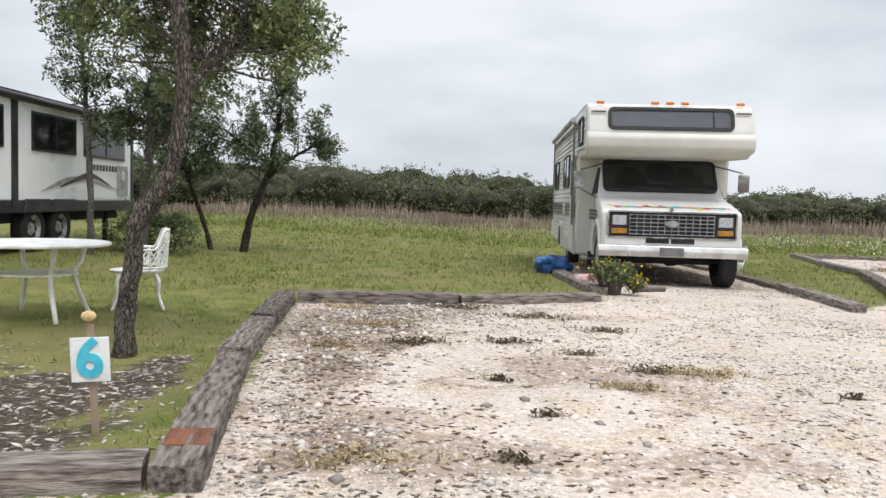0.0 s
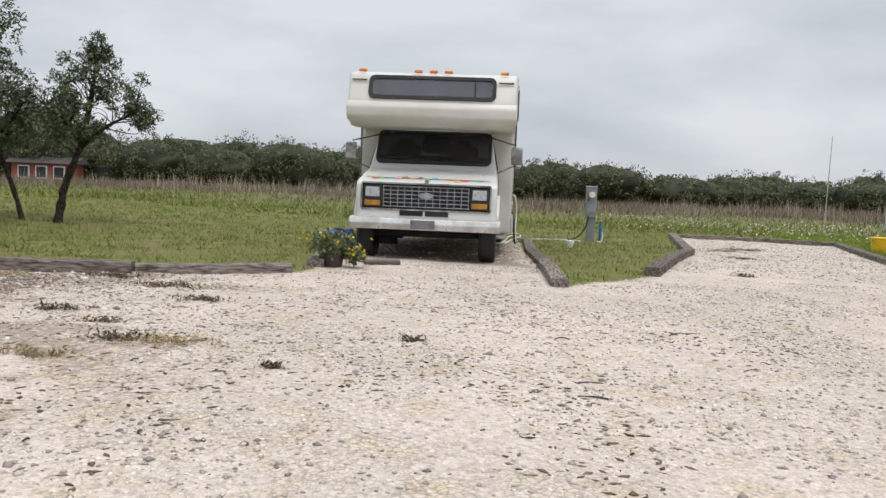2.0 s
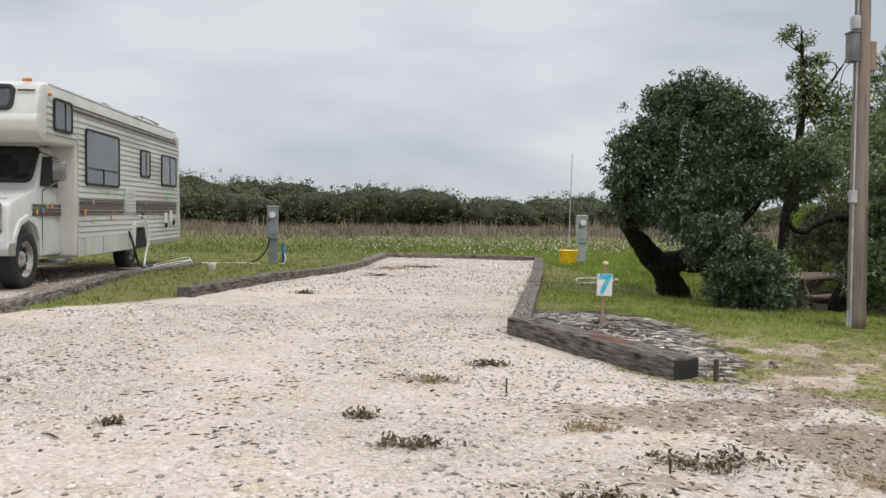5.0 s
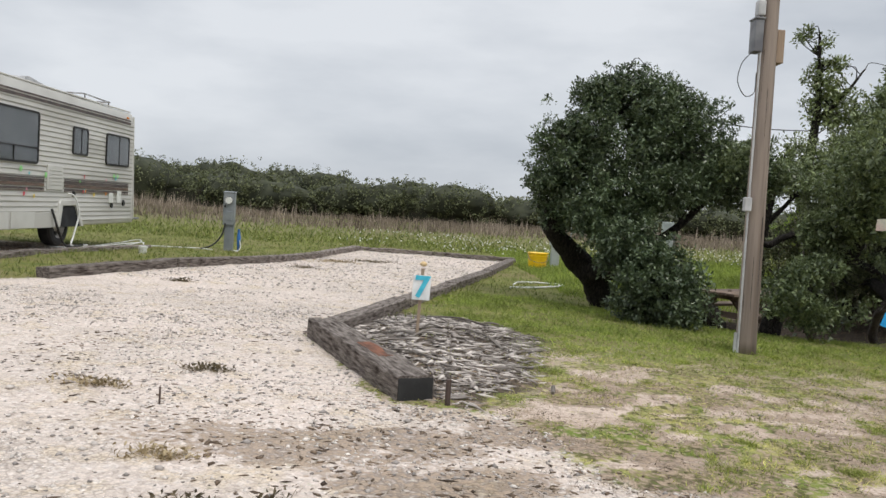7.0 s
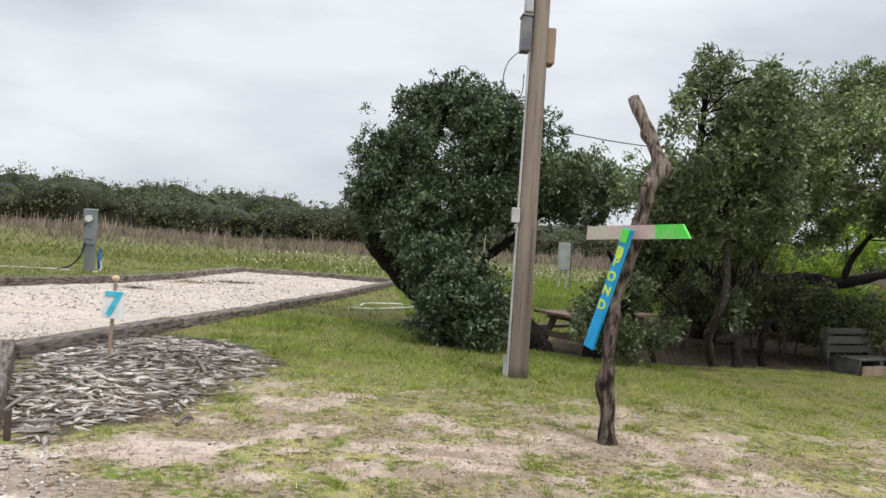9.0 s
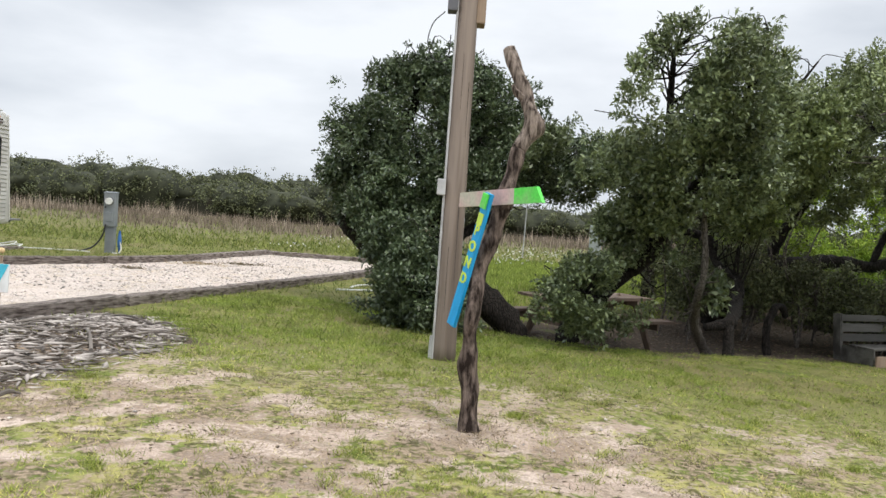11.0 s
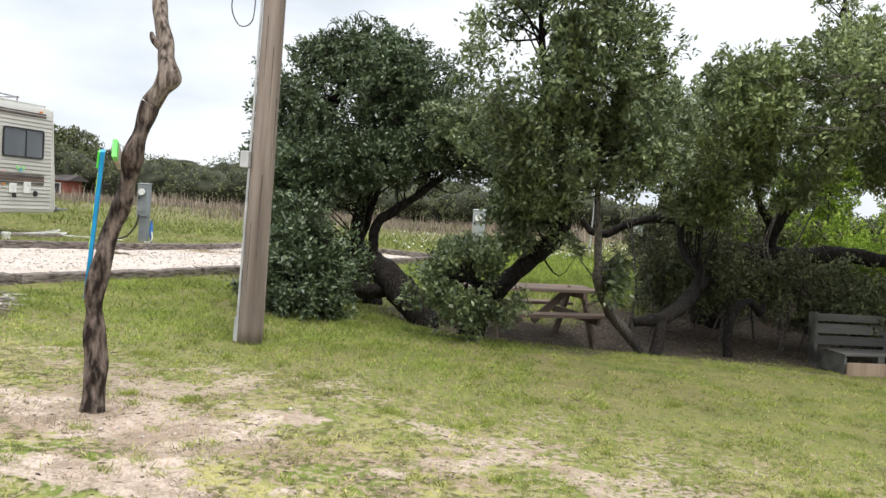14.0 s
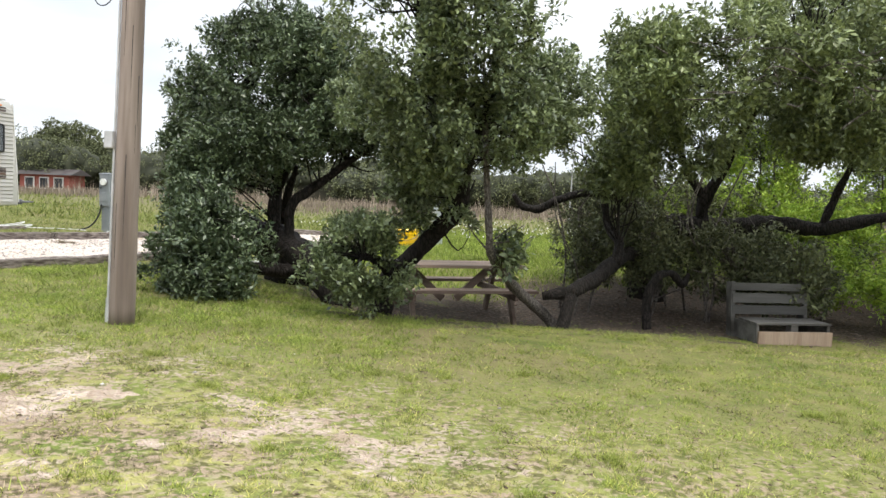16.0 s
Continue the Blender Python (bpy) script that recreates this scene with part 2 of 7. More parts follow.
PINK_CLOTH = mat("faded_red_cloth", (0.45, 0.16, 0.17), (0.5, 0.42, 0.4), 0.9, 0, 9, 60, 0.5)
WHITE_PLASTIC = mat("white_plastic", (0.75, 0.75, 0.72), (0.6, 0.6, 0.57), 0.45, 0, 8, 50, 0.02)
PATIO_WHITE = mat("white_cast_metal", (0.8, 0.8, 0.78), (0.66, 0.65, 0.6), 0.45, 0.1, 7, 60, 0.15)
POT = mat("brown_plant_pot", (0.05, 0.035, 0.03), (0.08, 0.055, 0.045), 0.7, 0, 8, 40, 0.1)
BUMPER_METAL = mat("brushed_bumper_metal", (0.62, 0.62, 0.61), (0.46, 0.45, 0.43), 0.3, 0.6, 6, 60, 0.05)
SCREEN_GLOSS = mat("painted_screen_gloss", (0.12, 0.13, 0.13), (0.08, 0.085, 0.085), 0.9, 0, 3, 25, 0.1)
SEAT_DARK = mat("dark_seat_cloth", (0.016, 0.016, 0.018), (0.03, 0.03, 0.032), 0.9, 0, 6, 60, 0.2)
CABLE = mat("black_cable", (0.02, 0.02, 0.02), (0.03, 0.03, 0.03), 0.5, 0, 8, 40, 0)
GREY_METAL = mat("grey_meter_box", (0.2, 0.2, 0.205), (0.13, 0.13, 0.14), 0.5, 0.4, 5, 40, 0.05)
CONDUIT = mat("pale_conduit", (0.5, 0.5, 0.5), (0.38, 0.38, 0.38), 0.5, 0.1, 6, 40, 0.02)
RED_WALL = mat("red_brick_far", (0.32, 0.1, 0.075), (0.24, 0.075, 0.055), 0.9, 0, 1.5, 12, 0.2)
ROOF_GREY = mat("dark_roof", (0.08, 0.07, 0.065), (0.06, 0.05, 0.05), 0.8, 0, 1, 12, 0.1)
OAK_BARK = bark_mat("oak_bark", (0.016, 0.012, 0.01), (0.12, 0.095, 0.08), 0.8)
RIDGED_BARK = bark_mat("ridged_oak_bark", (0.018, 0.014, 0.011), (0.34, 0.29, 0.25), 1.5)
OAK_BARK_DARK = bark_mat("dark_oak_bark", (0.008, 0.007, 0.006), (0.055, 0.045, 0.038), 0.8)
GREY_BARK = bark_mat("grey_stem_bark", (0.06, 0.05, 0.045), (0.3, 0.27, 0.24), 1.2)
OAK_LEAF = island_mat("live_oak_leaf", (0.05, 0.075, 0.032), (0.25, 0.3, 0.135), 0.36, 0.2, 0.6)
OAK_LEAF_OLIVE = island_mat("olive_oak_leaf", (0.06, 0.085, 0.032), (0.28, 0.33, 0.13), 0.38, 0.22, 0.55)
OAK_LEAF_DEEP = island_mat("deep_green_oak_leaf", (0.032, 0.054, 0.025), (0.135, 0.175, 0.082), 0.36, 0.12, 0.5)
BRIGHT_LEAF = island_mat("bright_shrub_leaf", (0.18, 0.3, 0.04), (0.48, 0.6, 0.1), 0.5, 0.4)
HEDGE_LEAF = island_mat("far_oak_leaf", (0.045, 0.056, 0.028), (0.19, 0.205, 0.095), 0.6, 0.1, 0.3)
GRASS = island_mat("lawn_blade", (0.14, 0.17, 0.03), (0.74, 0.68, 0.23), 0.6, 0.3, 0.2)
GRASS_MID = island_mat("meadow_blade", (0.08, 0.11, 0.025), (0.27, 0.3, 0.085), 0.6, 0.3, 0.2)
GRASS_LUSH = island_mat("lush_blade", (0.1, 0.16, 0.025), (0.38, 0.45, 0.1), 0.6, 0.35, 0.2)
GRASS_TUFT = island_mat("tuft_blade", (0.1, 0.15, 0.025), (0.46, 0.5, 0.12), 0.6, 0.3, 0.2)
REED_PALE = island_mat("pale_reed", (0.2, 0.16, 0.125), (0.5, 0.42, 0.33), 0.8, 0.15, 0.1)
GRASS_DRY = island_mat("dry_blade", (0.18, 0.13, 0.06), (0.55, 0.45, 0.29), 0.7, 0.2, 0.2)
REED = island_mat("tall_dry_grass", (0.1, 0.08, 0.06), (0.33, 0.27, 0.21), 0.8, 0.15, 0.1)
WEED = island_mat("brown_weed", (0.06, 0.05, 0.03), (0.2, 0.16, 0.1), 0.8, 0.1, 0.1)
STONE = island_mat("caliche_pebble", (0.2, 0.18, 0.165), (0.72, 0.65, 0.59), 0.85, 0.0, 0.2)
CHIP = island_mat("grey_wood_chip", (0.06, 0.048, 0.04), (0.6, 0.54, 0.49), 0.9, 0.0, 0.1)
LITTER = island_mat("dead_leaf_litter", (0.055, 0.038, 0.026), (0.21, 0.15, 0.105), 0.8, 0.0, 0.2)
FLOWER_YELLOW = island_mat("yellow_petals", (0.7, 0.5, 0.02), (0.9, 0.75, 0.05), 0.6, 0.2)
FLOWER_WHITE = island_mat("white_petals", (0.6, 0.6, 0.55), (0.8, 0.8, 0.75), 0.6, 0.2)
DECALS = [mat("decal_" + n, c, None, 0.5, 0, 20, 60, 0) for n, c in (("yellow", (0.75, 0.55, 0.08)), ("red", (0.6, 0.08, 0.1)), ("green", (0.3, 0.7, 0.25)), ("teal", (0.1, 0.45, 0.5)), ("pink", (0.7, 0.35, 0.4)), ("orange", (0.75, 0.3, 0.06)))]


# ---- mesh tools ----
def thing(name, label, category, m=None, group="", kind=""):
    e = new(name)
    e.empty_display_size = 0.2
    e.matrix_world = m if m is not None else Matrix()
    return tagged(e, label, category, group, kind)


def mesh_of(bm, material, smooth=False):
    me = bpy.data.meshes.new("mesh")
    bm.normal_update()
    bm.to_mesh(me)
    bm.free()
    me.materials.append(material)
    if smooth:
        me.polygons.foreach_set("use_smooth", [True] * len(me.polygons))
    return me


def part(name, bm, material, parent=None, label="", smooth=False):
    """Links a bmesh as one mesh object under a thing or a part."""
    ob = new(name, mesh_of(bm, material, smooth))
    ob.parent = parent
    if label:
        tagged(ob, label)
    return ob


def box(size, at=(0, 0, 0), bev=0.006, rot=None, bm=None):
    bm = bm or bmesh.new()
    made = bmesh.ops.create_cube(bm, size=1)["verts"]
    bmesh.ops.scale(bm, vec=size, verts=made)
    if bev:
        edges = list({e for v in made for e in v.link_edges})
        b = min(bev, 0.45 * min(size))
        made = list({v for f in bmesh.ops.bevel(bm, geom=edges, offset=b, segments=2, affect="EDGES", profile=0.6)["faces"] for v in f.verts} | {v for v in made if v.is_valid})
    m = Matrix.Translation(at) @ (rot.to_4x4() if rot is not None else Matrix())
    bmesh.ops.transform(bm, matrix=m, verts=made)
    return bm


def turn(rx=0, ry=0, rz=0):
    return Euler((radians(rx), radians(ry), radians(rz))).to_matrix()


def rod(r, p, q, sides=10, r2=None, bm=None):
    bm = bm or bmesh.new()
    p, q = Vector(p), Vector(q)
    d = q - p
    made = bmesh.ops.create_cone(bm, cap_ends=True, segments=sides, radius1=r, radius2=r if r2 is None else r2, depth=d.length)["verts"]
    bmesh.ops.transform(bm, matrix=Matrix.Translation((p + q) / 2) @ d.to_track_quat("Z", "Y").to_matrix().to_4x4(), verts=made)
    return bm


def ball(r, at, scale=(1, 1, 1), bm=None, sub=2):
    bm = bm or bmesh.new()
    made = bmesh.ops.create_icosphere(bm, subdivisions=sub, radius=r)["verts"]
    bmesh.ops.transform(bm, matrix=Matrix.Translation(at) @ Matrix.Diagonal((*scale, 1)), verts=made)
    return bm


def spline(points, steps=6):
    """Catmull-Rom through rows of numbers."""
    a = np.array(points, float)
    p = np.vstack([2 * a[0] - a[1], a, 2 * a[-1] - a[-2]])
    out = []
    for i in range(1, len(p) - 2):
        for k in range(steps):
            t = k / steps
            out.append(0.5 * (2 * p[i] + (p[i + 1] - p[i - 1]) * t + (2 * p[i - 1] - 5 * p[i] + 4 * p[i + 1] - p[i + 2]) * t * t + (3 * p[i] - p[i - 1] - 3 * p[i + 1] + p[i + 2]) * t ** 3))
    out.append(a[-1])
    return np.array(out)


def tube(points, sides=8, bm=None, rough=0.0, steps=6, seed=0, smooth_path=True):
    """A stem along rows of x, y, z, radius; rough: gnarls as a share of the radius."""
    bm = bm or bmesh.new()
    pts = spline(points, steps) if smooth_path else np.array(points, float)
    rings = []
    up = Vector((0.31, 0.17, 0.93))
    for i, p in enumerate(pts):
        d = Vector(pts[min(i + 1, len(pts) - 1)][:3] - pts[max(i - 1, 0)][:3]).normalized()
        s = d.cross(up) if i == 0 else s - d * s.dot(d)
        s = s.normalized() if s.length > 0.02 else d.orthogonal().normalized()
        w = d.cross(s)
        ring = []
        for k in range(sides):
            a = 2 * math.pi * k / sides
            o = s * math.cos(a) + w * math.sin(a)
            c = Vector(p[:3])
            r = p[3] * (1 + rough * noise.noise((c + o * p[3] * 2) * 6 + Vector((seed, 0, 0))) * 1.6)
            ring.append(bm.verts.new(c + o * r))
        rings.append(ring)
    for a, b in zip(rings, rings[1:]):
        for k in range(sides):
            bm.faces.new((a[k], a[(k + 1) % sides], b[(k + 1) % sides], b[k]))
    bm.faces.new(rings[0][::-1])
    bm.faces.new(rings[-1])
    return bm


def prism(outline, x0, x1, bm=None, bev=0.0):
    """A side outline of (y, z) drawn out along x."""
    bm = bm or bmesh.new()
    a = [bm.verts.new((x0, y, z)) for y, z in outline]
    b = [bm.verts.new((x1, y, z)) for y, z in outline]
    n = len(outline)
    fs = [bm.faces.new(a), bm.faces.new(b[::-1])]
    fs += [bm.faces.new((a[(i + 1) % n], a[i], b[i], b[(i + 1) % n])) for i in range(n)]
    bmesh.ops.recalc_face_normals(bm, faces=fs)
    if bev:
        bmesh.ops.bevel(bm, geom=list({e for f in fs for e in f.edges}), offset=bev, segments=3, affect="EDGES", profile=0.5)
    return bm


def plate(w, h, t, r=0.06, n=5, bm=None, m=None):
    """An upright rounded plate in the x-z plane, t thick, its front at y = -t."""
    bm = bm or bmesh.new()
    pts = []
    for cx, cz, a0 in ((w / 2 - r, h / 2 - r, 0), (-w / 2 + r, h / 2 - r, 90), (-w / 2 + r, -h / 2 + r, 180), (w / 2 - r, -h / 2 + r, 270)):
        for k in range(n + 1):
            a = radians(a0 + 90 * k / n)
            pts.append((cx + r * math.cos(a), cz + r * math.sin(a)))
    f = [bm.verts.new((x, -t, z)) for x, z in pts]
    b = [bm.verts.new((x, 0, z)) for x, z in pts]
    c = len(pts)
    bm.faces.new(f[::-1])
    bm.faces.new(b)
    for i in range(c):
        bm.faces.new((f[i], f[(i + 1) % c], b[(i + 1) % c], b[i]))
    bmesh.ops.recalc_face_normals(bm, faces=list({x for v in f for x in v.link_faces}))
    if m is not None:
        bmesh.ops.transform(bm, matrix=m, verts=f + b)
    return bm


def ring_plate(w, h, t, wide, r=0.06, n=5, m=None):
    """A rounded frame round an opening."""
    bm = bmesh.new()
    rows = []
    for dw, y in ((0, 0), (0, -t), (wide, -t), (wide, 0)):
        ww, hh, rr = w / 2 - dw, h / 2 - dw, max(0.01, r - dw * 0.6)
        row = []
        for cx, cz, a0 in ((ww - rr, hh - rr, 0), (-ww + rr, hh - rr, 90), (-ww + rr, -hh + rr, 180), (ww - rr, -hh + rr, 270)):
            for k in range(n + 1):
                a = radians(a0 + 90 * k / n)
                row.append(bm.verts.new((cx + rr * math.cos(a), y, cz + rr * math.sin(a))))
        rows.append(row)
    c = len(rows[0])
    for a, b in zip(rows, rows[1:] + rows[:1]):
        for i in range(c):
            bm.faces.new((a[i], a[(i + 1) % c], b[(i + 1) % c], b[i]))
    bmesh.ops.recalc_face_normals(bm, faces=bm.faces)
    if m is not None:
        bmesh.ops.transform(bm, matrix=m, verts=bm.verts)
    return bm


def wheel(parent, at, r=0.37, w=0.22, side=1):
    """Tyre with tread shoulders, a dished rim and a hub; axle along x."""
    tyre = bmesh.new()
    prof = [(-0.5, 0.62), (-0.52, 0.8), (-0.46, 0.95), (-0.3, 1.0), (0.3, 1.0), (0.46, 0.95), (0.52, 0.8), (0.5, 0.62)]
    n = 28
    rows = [[tyre.verts.new((x * w, math.cos(2 * math.pi * k / n) * q * r, math.sin(2 * math.pi * k / n) * q * r)) for x, q in prof] for k in range(n)]
    for k in range(n):
        a, b = rows[k], rows[(k + 1) % n]
        for i in range(len(prof)):
            tyre.faces.new((a[i], a[(i + 1) % len(prof)], b[(i + 1) % len(prof)], b[i]))
    bmesh.ops.recalc_face_normals(tyre, faces=tyre.faces)
    wh = part("wheel", tyre, BLACK, parent, "black rubber tyre")
    wh.location = at
    rim = bmesh.new()
    prof = [(0.2, 0.0), (0.34, 0.1), (0.3, 0.24), (0.16, 0.3), (0.2, 0.5), (0.42, 0.56), (0.46, 0.64), (0.1, 0.64)]
    rows = [[rim.verts.new((side * x * w, math.cos(2 * math.pi * k / n) * q * r, math.sin(2 * math.pi * k / n) * q * r)) for x, q in prof] for k in range(n)]
    for k in range(n):
        a, b = rows[k], rows[(k + 1) % n]
        for i in range(len(prof) - 1):
            rim.faces.new((a[i], a[i + 1], b[i + 1], b[i]))
    bmesh.ops.remove_doubles(rim, verts=rim.verts, dist=1e-5)
    bmesh.ops.recalc_face_normals(rim, faces=rim.faces)
    part("rim", rim, HUB, wh, "dull painted steel rim", True)
    for k in range(8):
        a = 2 * math.pi * k / 8
        part("wheel_hole", rod(0.045 * r / 0.37, (side * 0.15 * w, math.cos(a) * r * 0.4, math.sin(a) * r * 0.4), (side * 0.235 * w, math.cos(a) * r * 0.41, math.sin(a) * r * 0.41), 8), BLACK, wh)
    return wh


def written(text, size, material, parent, m, name="number", thick=0.004):
    cu = bpy.data.curves.new("writing", "FONT")
    cu.body, cu.size, cu.extrude, cu.align_x, cu.align_y = text, size, thick, "CENTER", "CENTER"
    cu.offset = size * 0.03
    tmp = new("writing", cu)
    me = bpy.data.meshes.new_from_object(tmp.evaluated_get(bpy.context.evaluated_depsgraph_get()))
    bpy.data.objects.remove(tmp)
    me.materials.clear()
    me.materials.append(material)
    ob = new(name, me)
    ob.parent = parent
    ob.matrix_local = m
    return ob


def raw_mesh(verts, faces, material):
    """A joined mesh from arrays of triangles or quads."""
    me = bpy.data.meshes.new("mesh")
    n, k = faces.shape
    me.vertices.add(len(verts))
    me.vertices.foreach_set("co", np.ascontiguousarray(verts, dtype=np.float32).ravel())
    me.loops.add(n * k)
    me.loops.foreach_set("vertex_index", np.ascontiguousarray(faces, dtype=np.int32).ravel())
    me.polygons.add(n)
    me.polygons.foreach_set("loop_start", np.arange(0, n * k, k, dtype=np.int32))
    me.update(calc_edges=True)
    me.validate()
    me.materials.append(material)
    return me


def unit(a):
    return a / np.maximum(1e-6, np.linalg.norm(a, axis=1, keepdims=True))


def leaves(centres, size, rng, slim=0.42, out=None, face=0.0):
    """Folded oval leaves at the given places; face: how far the blades turn up and outwards to the light."""
    n = len(centres)
    d = rng.normal(size=(n, 3))
    if out is not None:
        d = d * 0.8 + out
    d = unit(d)
    want = rng.normal(size=(n, 3))
    if face:
        want = want * (1 - face) + np.array([0, 0, 1.0]) * face
        if out is not None:
            want = want + out * face * 0.6
    s = unit(np.cross(d, want))
    nrm = np.cross(s, d)
    nrm = nrm * np.where(nrm[:, 2:3] < 0, -1, 1)
    L = size * rng.uniform(0.65, 1.3, (n, 1))
    a = centres - d * L * 0.5
    b = centres + d * L * 0.5
    w = s * L * slim * 0.5
    m1 = centres + w + nrm * L * 0.1
    m2 = centres - w + nrm * L * 0.1
    verts = np.stack([a, m1, b, m2], 1).reshape(-1, 3)
    i = np.arange(n)[:, None] * 4
    return verts, i + np.array([[0, 1, 2, 3]])


def smooth(a, b, x):
    t = np.clip((x - a) / (b - a), 0, 1)
    return t * t * (3 - 2 * t)


def vnoise(x, y, seed=0):
    """Value noise on arrays."""
    xi, yi = np.floor(x).astype(np.int64), np.floor(y).astype(np.int64)
    fx, fy = x - xi, y - yi
    fx, fy = fx * fx * (3 - 2 * fx), fy * fy * (3 - 2 * fy)

    def h(i, j):
        k = (i * 374761393 + j * 668265263 + seed * 974711) & 0x7FFFFFFF
        k = ((k ^ (k >> 13)) * 1274126177) & 0x7FFFFFFF
        return ((k ^ (k >> 16)) & 0xFFFF) / 65535.0
    return (h(xi, yi) * (1 - fx) + h(xi + 1, yi) * fx) * (1 - fy) + (h(xi, yi + 1) * (1 - fx) + h(xi + 1, yi + 1) * fx) * fy


def fbm(x, y, seed=0, octaves=4):
    s, a, t = 0, 0.5, 0
    for k in range(octaves):
        s = s + a * vnoise(x * 2 ** k, y * 2 ** k, seed + k)
        t += a
        a *= 0.5
    return s / t


# ---- ground ----
def level(x, y):
    """Height of the ground sheet."""
    x, y = np.asarray(x, float), np.asarray(y, float)
    d = np.clip(x - 3, 0, 20)
    h = 0.06 - 0.012 * d - 0.0006 * d * d
    s = smooth(13, 20, y)
    far = -0.11 + 0.19 * smooth(0, 4, 2 - x)
    h = h * (1 - s) + far * s
    h = h + 0.17 * smooth(2.5, 7.5, -x) * (1 - smooth(25, 60, y))
    h = h + (fbm(x * 1.1, y * 1.1, 31) - 0.5) * 0.05 * (1 - smooth(20, 30, np.hypot(x - 8, y - 8))) + (fbm(x * 5, y * 5, 37, 2) - 0.5) * 0.022
    h = h - 0.36 * np.exp(-((x - 16.6) / 2.3) ** 2 - ((y - 13.7) / 1.9) ** 2) - 0.13 * smooth(17.5, 20, x) * smooth(10.5, 13, y) * (1 - smooth(17, 20, y))
    heap = np.clip(inside(x, y, MULCH_HEAP), 0, 0.8)
    return h + heap * 0.1 * (0.6 + fbm(x * 3, y * 3, 41))


def inside(x, y, poly):
    """Signed distance to a plan outline, positive inside."""
    x, y = np.asarray(x, float), np.asarray(y, float)
    best = np.full(x.shape, 1e9)
    odd = np.zeros(x.shape, bool)
    for (x1, y1), (x2, y2) in zip(poly, poly[1:] + poly[:1]):
        ex, ey = x2 - x1, y2 - y1
        t = np.clip(((x - x1) * ex + (y - y1) * ey) / (ex * ex + ey * ey), 0, 1)
        best = np.minimum(best, np.hypot(x - x1 - t * ex, y - y1 - t * ey))
        cross = (y1 > y) != (y2 > y)
        odd ^= cross & (x < (x2 - x1) * (y - y1) / ((y2 - y1) if y2 != y1 else 1e-9) + x1)
    return np.where(odd, best, -best)


GRAVEL = [(-300, -7), (-300, 2.2), (-6, 2.2), (-1.0, 3.0), (-1.68, 8.85), (1.9, 9.6), (1.9, 18.5), (5.15, 18.5), (4.9, 9.5), (6.35, 11.3), (8.25, 16.1), (9.75, 22.7),
          (13.6, 21.3), (10.7, 10.9), (10.0, 8.4), (10.7, 6.3), (12.3, 5.0), (13.6, 2.2), (300, 0.6), (300, -7)]
MULCH_HEAP = [(10.1, 9.0), (10.7, 10.3), (11.5, 10.3), (12.1, 9.2), (11.7, 7.2), (11.1, 6.3), (10.8, 6.4), (10.4, 7.5)]
OAK_FLOOR = [(13.6, 12.0), (14.6, 11.2), (16.0, 10.6), (18.5, 11.6), (20.6, 12.4), (24.0, 13.0), (28, 16), (26, 19), (20, 19), (16.5, 16), (14.0, 14.2)]
PAD_EDGE = [(-0.85, 3.1), (-1.45, 6.9), (-1.6, 8.8), (0.6, 9.1), (0.2, 7.5), (-0.3, 5.5), (-0.1, 3.2)]
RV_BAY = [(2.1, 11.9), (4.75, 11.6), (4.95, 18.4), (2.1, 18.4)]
YARD_LITTER = [(-1.2, 3.1), (-6.5, 2.5), (-6.0, 4.4), (-2.6, 5.3), (-1.7, 6.0)]


